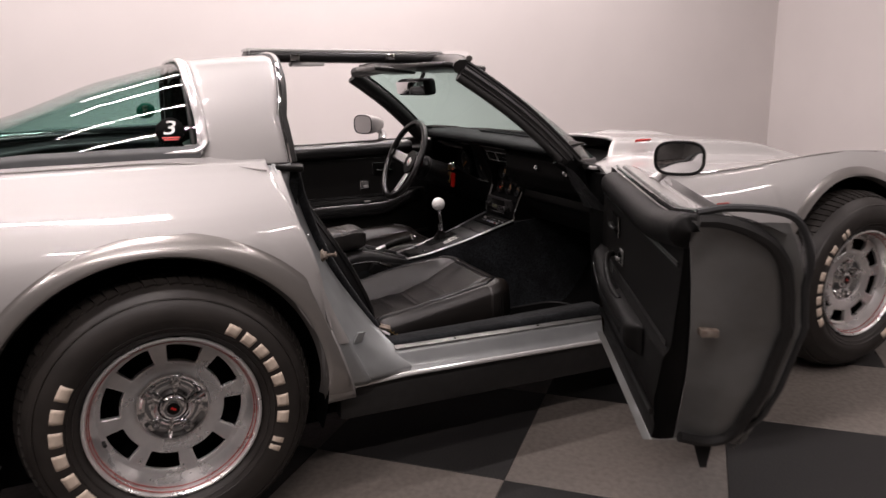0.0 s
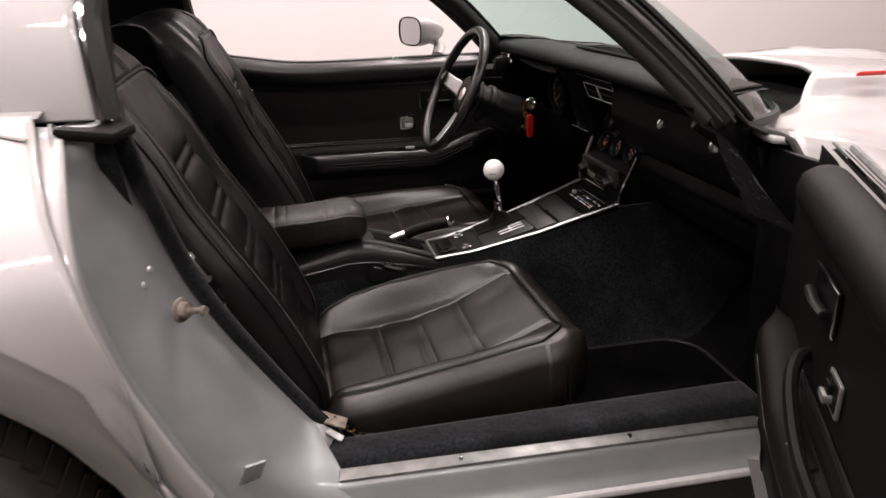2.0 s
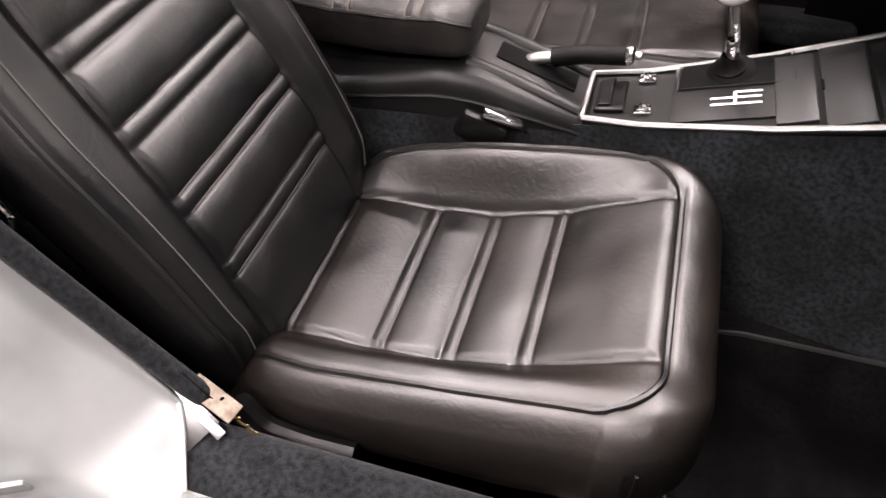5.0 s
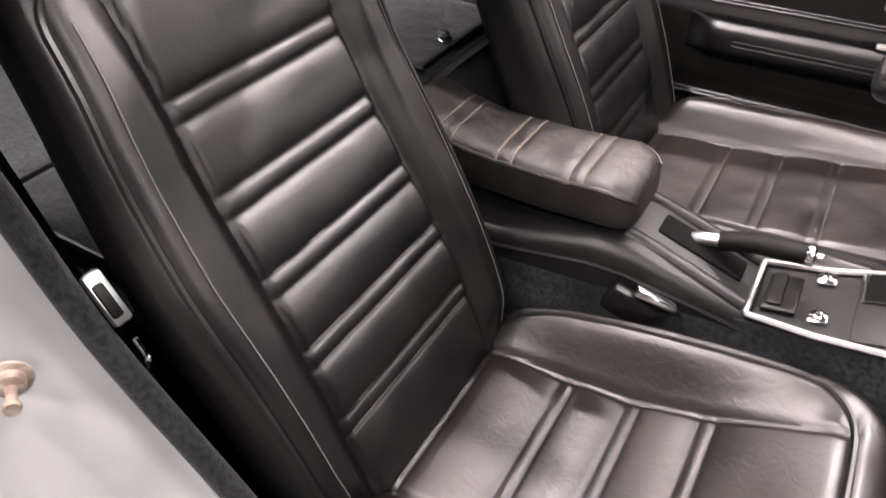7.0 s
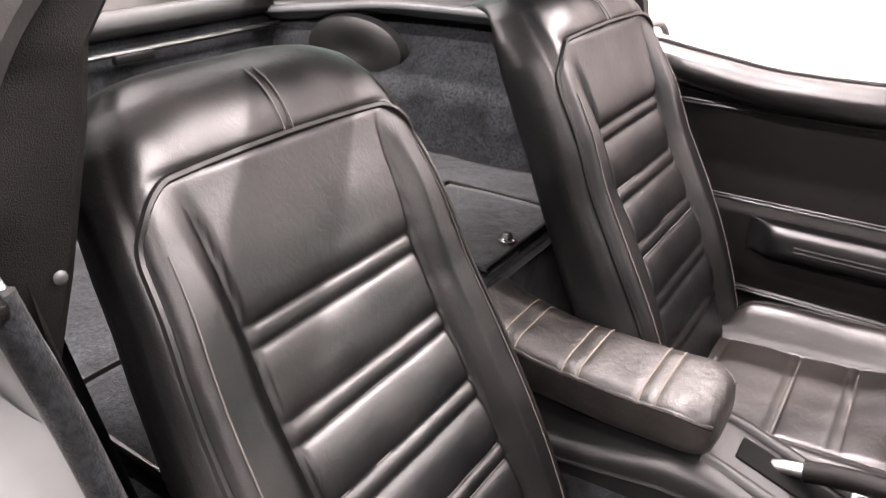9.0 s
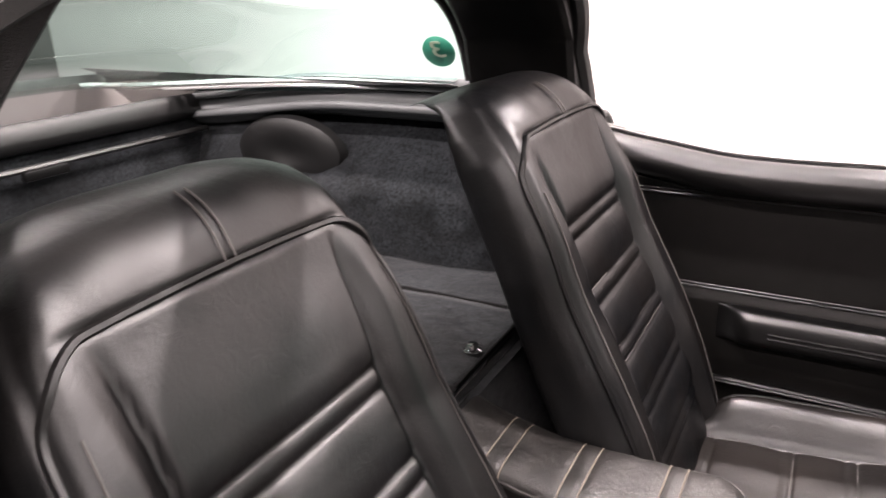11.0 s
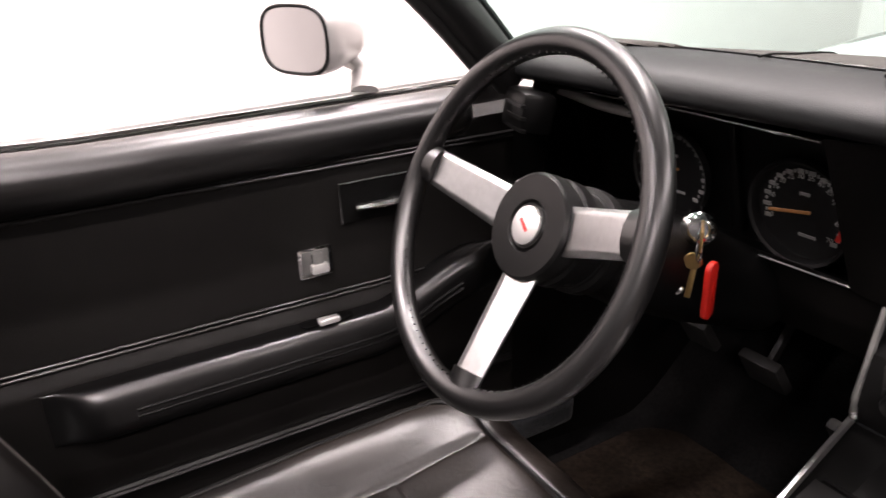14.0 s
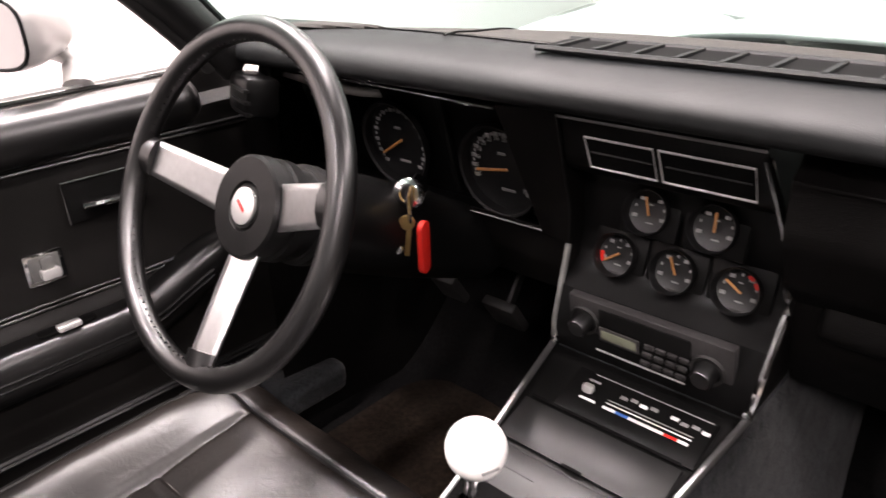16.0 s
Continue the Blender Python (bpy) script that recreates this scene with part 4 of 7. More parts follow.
# ---- wheels ----
def wheel_at(cx, side, spin):
    yo = 0.795  # hub face
    C = V(cx, side * yo, WZ)
    ax = V(0, side, 0)
    prof = [(0.200, -0.150), (0.235, -0.165), (0.29, -0.165), (0.322, -0.15), (0.338, -0.125), (0.344, -0.07), (0.345, -0.03), (0.343, 0.012), (0.337, 0.034), (0.329, 0.050),
            (0.318, 0.068), (0.302, 0.084), (0.284, 0.094), (0.266, 0.098), (0.250, 0.097), (0.236, 0.090), (0.224, 0.082), (0.214, 0.074), (0.205, 0.062)]
    w = part("wheel", lathe(prof, C, ax, 72), TYRE, car, "black raised-letter tyre on a slotted alloy wheel")
    # tread blocks
    bm = bmesh.new()
    n = 76
    for k in range(n):
        a = 2 * math.pi * k / n
        for h, da in ((0.020, 0), (-0.035, 0.5), (-0.09, 0)):
            aa = a + da * 2 * math.pi / n
            m = Matrix.Translation(C) @ axes_to(ax).to_4x4() @ Matrix.Rotation(aa, 4, "Z") @ Matrix.Translation((0.3385 if h < 0 else 0.3350, 0, h)) @ Matrix.Rotation(0.25 if h > -0.03 else -0.2, 4, "X") @ Matrix.Rotation(-0.30 if h > 0 else 0, 4, "Y")
            own = bmesh.new()
            bmesh.ops.create_cube(own, size=1)
            for v in own.verts:
                v.co = Vector((v.co.x * 0.018, v.co.y * 0.0235, v.co.z * 0.050))
            own.transform(m)
            bm = merge(bm, own)
    tagged(part("tread", bm, TYRE, w, "worn tyre tread", False), kind="stuff")
    # raised sidewall rings
    for r, h in ((0.306, 0.0815), (0.238, 0.0915), (0.226, 0.0840)):
        part("sidewall_ring", lathe([(r - 0.003, h - 0.004), (r, h + 0.002), (r + 0.003, h - 0.004)], C, ax, 72), TYRE, w)
    # cream raised bars for the sidewall lettering, two arcs
    fr = axes_to(ax)

    def polar(r, deg, h):
        a = radians(deg)
        return C + V(r * math.cos(a), side * h, r * math.sin(a))
    for deg, wd in [(spin - 10 * k, 7.2) for k in range(5)] + [(spin - 53, 7.0), (spin - 63, 7.0), (spin - 77, 3.0), (spin - 82, 3.0)] + [(spin + 98 + 12.4 * k, 8.0) for k in range(8)]:
        def bar(u, v):
            return polar(0.2435 + 0.029 * v, deg + wd * (0.5 - u), 0.0995 - 0.0030 * (v - 0.6) ** 2 * 4)
        ob = part("letter_bar", grid(bar, 4, 3), CREAM, w, "cream raised sidewall bar")
        solid(ob, 0.004)
    # rim: dish, face with eight slots, lip
    rim = part("rim", lathe([(0.203, 0.060), (0.209, 0.070), (0.2075, 0.076), (0.203, 0.077), (0.199, 0.072), (0.194, 0.056), (0.188, 0.036), (0.183, 0.018), (0.178, 0.009)], C, ax, 72), ALU, w, "polished aluminium rim")
    fb = bmesh.new()
    NA, rs = 96, [0.084, 0.095, 0.106, 0.116, 0.124, 0.138, 0.154, 0.167, 0.174, 0.181]
    hs = [-0.004, -0.003, 0.0, 0.002, 0.003, 0.004, 0.005, 0.005, 0.006, 0.009]
    vs = [[fb.verts.new(C + fr @ V(r * math.cos(2 * math.pi * k / NA), r * math.sin(2 * math.pi * k / NA), h)) for k in range(NA)] for r, h in zip(rs, hs)]
    for i in range(len(rs) - 1):
        for k in range(NA):
            if 4 <= i <= 6 and k % 12 not in (0, 1, 2, 3):
                continue
            fb.faces.new((vs[i][k], vs[i + 1][k], vs[i + 1][(k + 1) % NA], vs[i][(k + 1) % NA]))
    face = part("wheel_face", fb, ALU, w, "polished aluminium face with eight slots")
    solid(face, 0.016, -1)
    bv = face.modifiers.new("soft", "BEVEL")
    bv.width, bv.segments, bv.limit_method, bv.angle_limit = 0.003, 2, "ANGLE", radians(50)
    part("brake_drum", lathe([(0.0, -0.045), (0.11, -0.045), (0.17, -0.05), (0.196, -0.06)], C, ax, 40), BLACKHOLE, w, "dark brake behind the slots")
    for ra, ha in ((0.1965, 0.0675), (0.1922, 0.0530)):
        part("red_ring", lathe([(ra - 0.0010, ha - 0.0016), (ra - 0.0018, ha + 0.0004), (ra - 0.0002, ha + 0.0030), (ra + 0.0004, ha + 0.0026)], C, ax, 72), REDLINE, w, "thin red pinstripe")
    part("hub_dish", lathe([(0.090, 0.000), (0.086, 0.004), (0.080, 0.002), (0.074, -0.006), (0.060, -0.010), (0.046, -0.006), (0.040, 0.000), (0.036, 0.002)], C, ax, 48), CHROME, w, "chrome hub dish")
    cap = part("hub_cap", lathe([(0.0, 0.012), (0.016, 0.012), (0.0165, 0.009), (0.024, 0.010), (0.031, 0.006), (0.036, -0.004)], C, ax, 40), CHROME, w, "chrome centre cap")
    part("cap_badge", lathe([(0.0, 0.0135), (0.0155, 0.0135), (0.016, 0.010)], C, ax, 32), PLASTIC, w, "black centre badge")
    part("cap_mark", box(C + ax * 0.014, (0.014, 0.002, 0.005), pose(0, 0, 0, 0, 30, 0).to_3x3(), 0.0008), RED, w)
    for k in range(5):
        a = radians(78 + 72 * k)
        p = C + V(0.060 * math.cos(a), side * -0.006, 0.060 * math.sin(a))
        part("lug_nut", lathe([(0.0, 0.022), (0.007, 0.021), (0.010, 0.016), (0.0105, 0.0), (0.015, -0.004)], p, ax, 6), CHROME, w, "chrome lug nut")
    for k in range(3):
        a = radians(18 + 120 * k)
        d = V(math.cos(a), 0, math.sin(a))
        part("cap_fin", tube([C + ax * 0.003 + d * 0.026, C + ax * 0.008 + d * 0.050, C + ax * 0.004 + d * 0.080], 0.0055, 6, 8), CHROME, w)
    a = radians(198)
    part("valve", tube([C + V(0.176 * math.cos(a), side * 0.010, 0.176 * math.sin(a)), C + V(0.172 * math.cos(a), side * 0.034, 0.172 * math.sin(a))], 0.005, 3, 8), RUBBER, w, "black tyre valve")


wheel_at(0.012, -1, 54)
wheel_at(2.489, -1, 205)
wheel_at(0.012, 1, 62)
wheel_at(2.489, 1, 20)

# ---- seats ----
def seat(dx, yc, inb):
    """A bucket seat; inb is +1 where the car's middle lies towards +y."""
    driver = inb < 0
    lean = radians(21.8 if driver else 25.6)
    E_V = V(-math.sin(lean), 0, math.cos(lean))
    E_N = V(math.cos(lean), 0, math.sin(lean))
    B = V(0.655 + dx, yc, 0.345)
    L = 0.775
    PLE = [p + (0.025 if driver else 0.0) for p in (0.510, 0.409, 0.316, 0.226, 0.132)]
    SEAM = 0.678 if driver else 0.664

    def inw(s):
        return lin_table([(0.0, 0.138), (0.14, 0.138), (0.32, 0.130), (0.50, 0.128), (0.60, 0.133), (0.66, 0.139)], s)

    def half(v):
        s = v * L
        w = lin_table([(0, 0.212), (0.10, 0.224), (0.35, 0.230), (0.50, 0.224), (0.60, 0.215), (0.66, 0.206), (0.70, 0.196), (0.735, 0.178), (0.76, 0.150), (0.775, 0.105)], s)
        return w

    def front(a, s, w):
        """How far the front stands out at a across and s up."""
        IN = inw(s)
        d = 0.004 * math.sin(s * 9)
        inside = step(IN + 0.004, IN - 0.010, abs(a))
        ins = 0.0
        if s < 0.66:
            ks = [0.0] + sorted(p for q in PLE for p in (q, q - 0.024)) + [0.66]
            for k0, k1 in zip(ks, ks[1:]):
                if k0 <= s <= k1:
                    t = (s - k0) / (k1 - k0)
                    amp = 0.0095 if k1 - k0 > 0.03 else 0.006
                    ins = amp * math.sin(math.pi * t) ** 0.45 - 0.004
            if s > PLE[0]:
                t = (s - PLE[0]) / (0.66 - PLE[0])
                ins = (0.009 * (1 - (1 - min(1, t * 5)) ** 2) ** 0.5 - 0.002) * step(0.655, 0.56, s)
        taper = step(0.665, 0.52, s)
        bol = 0.020 * step(IN - 0.002, IN + 0.030, abs(a)) * (0.15 + 0.85 * taper) * step(0.0, 0.08, s)
        crease = -0.007 * gauss(abs(a) - IN, 0.0045) * step(0.665, 0.60, s)
        seam = -0.005 * gauss(abs(a) - (w - 0.020), 0.004)
        hseam = -0.005 * gauss(s - SEAM, 0.005) * step(w * 0.9, w * 0.6, abs(a))
        return d + ins * inside + bol + crease + seam + hseam

    def sway(s):
        """The head leans a little towards the car's middle."""
        return 0.0 if driver else 0.018 * step(0.30, 0.64, s) + 0.012 * step(0.62, 0.76, s)

    NF, NS = 110, 14
    rows = 230

    def back(u, v):
        s = L * u
        w = half(u)
        T0 = lin_table([(0, 0.10), (0.5, 0.105), (0.66, 0.114), (0.775, 0.100)], s)
        roll = 0.0
        if s > 0.66:
            roll = 0.118 * (1 - math.sqrt(max(0, 1 - ((s - 0.66) / (L - 0.66)) ** 2.2)))
        k = v * (NF + NS)
        lumbar = 0.012 * math.sin(math.pi * min(1, s / 0.45))
        if k <= NF:
            a = w * (-1 + 2 * k / NF)
            e = abs(a / w)
            n = -0.042 * max(0, (e - 0.80) / 0.20) ** 2.4 + front(a, s, w) + lumbar - roll
            n -= 0.034 * step(0.62, 0.72, s) * max(0, (e - 0.45) / 0.55) ** 2.2
        else:
            t = (k - NF) / NS
            ang = math.pi * t
            a = w * math.copysign(abs(math.cos(ang)) ** 0.35, math.cos(ang))
            ne = -0.042 + front(w, s, w) + lumbar - roll - 0.034 * step(0.62, 0.72, s)
            n = ne - max(0.004, T0 + ne) * math.sin(ang) ** 0.5
        wr = 0.0012 * noise.noise(V(a * 24, s * 18, yc))
        return B + E_V * s + V(0, a + sway(s), 0) + E_N * (n + wr)
    st = part("seat", cap_ends(grid(back, rows, NF + NS, True)), LEATHER, car, "black leather bucket seat with pleated inserts", True, 3.0)
    # piping along the head seam and down both sides
    def edge(a_share, s, lift=0.002):
        w = half(s / L)
        a = a_share * w
        e = abs(a / w)
        n = -0.042 * max(0, (e - 0.80) / 0.20) ** 2.4 + front(a, s, w) + 0.012 * math.sin(math.pi * min(1, s / 0.45)) + lift - 0.034 * step(0.62, 0.72, s) * max(0, (e - 0.45) / 0.55) ** 2.2
        if s > 0.66:
            n -= 0.118 * (1 - math.sqrt(1 - ((s - 0.66) / (L - 0.66)) ** 2.2))
        return B + E_V * s + V(0, a + sway(s), 0) + E_N * n
    S0 = SEAM - 0.072
    pts = [edge(-0.92, s) for s in np.linspace(0.02, S0, 26)]
    pts += [edge(-0.92 + 0.24 * (1 - math.cos(q)), S0 + 0.070 * math.sin(q)) for q in np.linspace(0.12, 1.57, 12)]
    pts += [edge(a, SEAM - 0.002 + 0.004 * (1 - (a / 0.68) ** 2)) for a in np.linspace(-0.64, 0.64, 20)]
    pts += [edge(0.92 - 0.24 * (1 - math.cos(q)), S0 + 0.070 * math.sin(q)) for q in np.linspace(1.57, 0.12, 12)]
    pts += [edge(0.92, s) for s in np.linspace(S0, 0.02, 26)]
    part("backrest_piping", tube(pts, 0.0042, len(pts) - 1, 6, smooth=False, up=(0.9, 0, 0.43)), LEATHER, st, "raised leather piping")

    for sh in (-0.83, 0.83):
        part("bolster_stitch", tube([edge(sh, s, 0.0008) for s in np.linspace(0.03, 0.60, 40)], 0.0010, 39, 5, smooth=False, up=(0.9, 0, 0.43)), THREAD, st)

    def topstitch(ay):
        out = []
        for s in np.linspace(SEAM + 0.004, 0.742, 12):
            t = (s - 0.66) / (L - 0.66)
            roll = 0.118 * (1 - math.sqrt(max(0, 1 - t ** 2.2)))
            out.append(B + E_V * s + V(0, ay + sway(s), 0) + E_N * (0.003 - roll))
        return out
    for ay in (-0.006, 0.006):
        part("head_stitch", tube(topstitch(ay), 0.0012, 11, 5, smooth=False, up=(0, 1, 0)), THREAD, st)
    for q in PLE:
        for dq in (0.0, -0.024):
            part("pleat_stitch", tube([edge(a, q + dq, 0.0012) for a in np.linspace(-inw(q) * 0.93 / half((q + dq) / L), inw(q) * 0.93 / half((q + dq) / L), 14)], 0.0011, 13, 5, smooth=False, up=(0.9, 0, 0.43)), THREAD, st)

    # cushion
    GR = [0.768, 0.785, 0.859, 0.876, 0.949, 0.966]
    YB = 0.131
    OFF = 0.013 * inb   # the insert sits a little towards the middle of the car

    def top_z(x):
        if inb < 0:      # the driver's cushion is packed up at the back
            return lin_table([(0.60, 0.405), (0.72, 0.412), (0.82, 0.420), (0.93, 0.436), (1.03, 0.447), (1.085, 0.454), (1.15, 0.456)], x)
        return lin_table([(0.60, 0.335), (0.68, 0.350), (0.77, 0.352), (0.86, 0.362), (0.95, 0.388), (1.03, 0.425), (1.085, 0.452), (1.15, 0.456)], x)

    def halfw(x):
        if x > 1.055:
            return 0.125 + math.sqrt(max(0, 0.112 ** 2 - (x - 1.055) ** 2))
        return 0.215 + 0.018 * step(0.60, 0.75, x)

    def cush(x, a, w):
        z = top_z(x)
        ins = 0.0
        ks = [0.66] + GR + [1.104]
        for k0, k1 in zip(ks, ks[1:]):
            if k0 <= x <= k1:
                t = (x - k0) / (k1 - k0)
                ins = (0.0072 if k1 - k0 > 0.03 else 0.0052) * math.sin(math.pi * t) ** 0.28 - 0.004
        ai = abs(a - OFF)
        inside = step(YB + 0.004, YB - 0.008, ai)
        crest = lin_table([(0.62, 0.448), (0.70, 0.462), (0.90, 0.472), (1.02, 0.474), (1.10, 0.470), (1.17, 0.466)] if inb < 0 else
                          [(0.62, 0.385), (0.70, 0.402), (0.90, 0.434), (1.02, 0.456), (1.10, 0.466), (1.17, 0.466)], x) + (0.020 * math.sin(math.pi * min(1, max(0, (x - 0.65) / 0.45))) if a * inb > 0 and inb > 0 else 0)
        bol = step(YB - 0.008, YB + 0.062, ai) * max(0, crest - z) * step(0.60, 0.68, x)
        crease = -0.010 * gauss(ai - YB, 0.005) * step(1.110, 1.075, x)
        fseam = -0.004 * gauss(x - 1.106, 0.005) * step(YB + 0.04, YB, ai)
        seam = -0.005 * gauss(abs(a) - (w - 0.034), 0.004) * step(1.09, 1.05, x)
        return z + ins * inside * step(1.108, 1.094, x) + bol + crease + fseam + seam
    X0c, X1c, NR = 0.615, 1.1665, 180

    def cushion(u, v):
        x = X0c + (X1c - X0c) * (1 - (1 - u) ** 1.35)
        w = halfw(x)
        drop = 0.055 * (1 - math.sqrt(max(0, 1 - max(0, (x - 1.085) / (X1c - 1.085)) ** 2.4)))
        k = v * (NF + NS)
        if k <= NF:
            a = w * (-1 + 2 * k / NF)
            e = abs(a / w)
            z = cush(x, a, w) - drop - 0.038 * max(0, (e - 0.80) / 0.20) ** 2.4
        else:
            t = (k - NF) / NS
            ang = math.pi * t
            a = (w + 0.010 * math.sin(ang) ** 0.5) * math.copysign(abs(math.cos(ang)) ** 0.3, math.cos(ang))
            zt = cush(x, w * 0.999, w) - drop - 0.038
            zb = 0.275 + 0.03 * step(0.95, 1.12, x)
            z = zt + (zb - zt) * math.sin(ang) ** 0.4 if t not in (0, 1) else zt
            if x > 1.10:
                z = max(z, zb)
        wr = 0.0013 * noise.noise(V(a * 22, x * 22, yc + 5))
        return V(x + dx + 0.0, yc + a, z + wr)
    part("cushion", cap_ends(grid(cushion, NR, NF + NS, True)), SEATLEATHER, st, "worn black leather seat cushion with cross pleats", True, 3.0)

    def cpt(x, a, lift=0.002):
        w = halfw(x)
        drop = 0.055 * (1 - math.sqrt(max(0, 1 - max(0, (x - 1.085) / (X1c - 1.085)) ** 2.4)))
        e = abs(a / w)
        return V(x + dx, yc + a, cush(x, a, w) - drop - 0.038 * max(0, (e - 0.80) / 0.20) ** 2.4 + lift)
    ring = [cpt(x, -(halfw(x) - 0.034)) for x in np.linspace(0.66, 1.036, 24)]
    ring += [V(1.036 + dx + 0.070 * math.sin(t), yc - 0.129 - 0.070 * math.cos(t), 0) for t in np.linspace(0.1, 1.45, 10)]
    ring += [V(1.106 + dx, yc + a, 0) for a in np.linspace(-0.115, 0.115, 12)]
    ring += [V(1.036 + dx + 0.070 * math.sin(t), yc + 0.129 + 0.070 * math.cos(t), 0) for t in np.linspace(1.45, 0.1, 10)]
    ring += [cpt(x, halfw(x) - 0.034) for x in np.linspace(1.036, 0.66, 24)]
    for p in ring:
        if p.z == 0:
            p.z = cpt(p.x - dx, p.y - yc, 0.002).z
    part("cushion_piping", tube(ring, 0.0040, len(ring) - 1, 6, smooth=False), LEATHER, st, "raised leather piping")
    for g in GR:
        part("pleat_stitch", tube([cpt(g, a + OFF, 0.0012) for a in np.linspace(-YB * 0.95, YB * 0.95, 14)], 0.0011, 13, 5, smooth=False), THREAD, st)
    for dq in (0.0, 0.010):
        pts = [V(1.085 + dx + dq, yc - inb * (halfw(1.085) + 0.001 + 0.008 * k / 6), 0.415 - 0.018 * k) for k in range(7)]
        part("corner_stitch", tube(pts, 0.0018, 6, 5, smooth=False), LEATHER, st)
    # seat base and hinge hardware
    part("seat_base", box((0.86 + dx, yc, 0.255), (0.46, 0.38, 0.07), None, 0.015), PLASTIC, st, "black seat base")
    ys = yc - inb * 0.247
    part("side_bracket", tube([(0.665 + dx, ys, 0.375), (0.69 + dx, ys, 0.335), (0.74 + dx, ys, 0.323), (0.80 + dx, ys, 0.325)], 0.013, 12, 8, flat=1.2), PLASTIC, st, "black recliner bracket")
    part("bracket_bolt", lathe([(0.0, 0.008), (0.008, 0.007), (0.012, 0.003), (0.013, 0.0)], (0.782 + dx, ys - inb * 0.012, 0.327), (0, -inb, 0), 16), CHROME, st, "bright bracket bolt")
    part("recliner_edge", tube([(0.655 + dx, ys - inb * 0.012, 0.395), (0.668 + dx, ys - inb * 0.014, 0.355), (0.70 + dx, ys - inb * 0.014, 0.335), (0.75 + dx, ys - inb * 0.014, 0.338)], 0.003, 12, 6), CHROME, st, "bright recliner edge")
    for rx, rz in ((0.700, 0.338), (0.688, 0.322)):
        part("red_mark", box((rx + dx, ys - inb * 0.015, rz), (0.010, 0.003, 0.005), None, 0.001), RED, st, "small red mark")
    part("seat_rail", box((1.06 + dx, ys + inb * 0.005, 0.262), (0.07, 0.03, 0.075), None, 0.006), RUST, st, "rusty seat rail bracket")
    part("rail_bolt", lathe([(0.0, 0.009), (0.008, 0.008), (0.009, 0.0), (0.014, -0.001)], (1.077 + dx, ys - inb * 0.011, 0.285), (0, -inb, 0), 8), RUST, st)
    return st


seat(0.0, -0.328, 1)
seat(0.047, 0.318, -1)

# seat belts beside the passenger seat
belt = part("seat_belt", tube([(0.30, -0.575, 0.98), (0.37, -0.578, 0.80), (0.45, -0.585, 0.65), (0.56, -0.588, 0.48), (0.64, -0.590, 0.37)], 0.020, 24, 8, flat=0.12, up=(0, 1, 0)), PANEL, car, "black seat belt webbing")
part("buckle", box((0.470, -0.585, 0.688), (0.011, 0.019, 0.054), pose(0, 0, 0, 0, -30, 0).to_3x3(), 0.004), BRUSHED, belt, "chrome belt buckle")
part("buckle_slot", box((0.473, -0.587, 0.688), (0.011, 0.011, 0.036), pose(0, 0, 0, 0, -30, 0).to_3x3(), 0.003), PLASTIC, belt)
part("buckle_tongue", tube([(0.493, -0.586, 0.650), (0.501, -0.586, 0.630), (0.496, -0.586, 0.612)], 0.003, 8, 6), CHROME, belt)
part("lap_latch", box((0.845, -0.080, 0.452), (0.062, 0.016, 0.012), pose(0, 0, 0, 0, 25, 18).to_3x3(), 0.003), CHROME, belt, "bright lap belt latch")
part("latch_boot", box((0.815, -0.086, 0.430), (0.075, 0.022, 0.045), pose(0, 0, 0, 0, 25, 10).to_3x3(), 0.008), PLASTIC, belt)

# ---- centre console ----
def console_pt(x, t, h=0.0):
    """Console plate: x along, t from right edge 0 to left edge 1, h above."""
    yr = lin_table([(0.90, -0.036), (0.96, -0.043), (1.40, -0.119)], x)
    yl = lin_table([(0.90, 0.078), (0.96, 0.080), (1.40, 0.119)], x)
    z = lin_table([(0.90, 0.440), (0.96, 0.447), (1.04, 0.460), (1.20, 0.505), (1.40, 0.574)], x)
    return V(x - 0.30 * h, yr + (yl - yr) * t, z + h)


plate = grid(lambda u, v: console_pt(0.955 + 0.437 * u, v), 30, 12)
console = part("console", plate, SATIN, car, "satin black centre console with bright edges")
solid(console, 0.012)
for t in (0.0, 1.0):
    part("edge_trim", tube([console_pt(0.955 + 0.437 * k / 16, t, 0.003) for k in range(17)], 0.0042, 16, 6, smooth=False), BRUSHED, console, "bright console edge trim")
part("rear_trim", tube([console_pt(0.955, 0, 0.003), console_pt(0.955, 1, 0.003)], 0.0042, 2, 6, smooth=False), BRUSHED, console, "bright console edge trim")


def on_console(name, x, t, sx, sy, h, material, dz=0.0, parent=None, bevel=0.002, label=""):
    p = console_pt(x, t, dz + h / 2)
    slope = -math.degrees(math.atan2(console_pt(x + 0.02, t).z - console_pt(x - 0.02, t).z, 0.04))
    return part(name, box(p, (sx, sy, h), pose(0, 0, 0, 0, slope, 0).to_3x3(), min(bevel, h * 0.4)), material, parent or console, label)


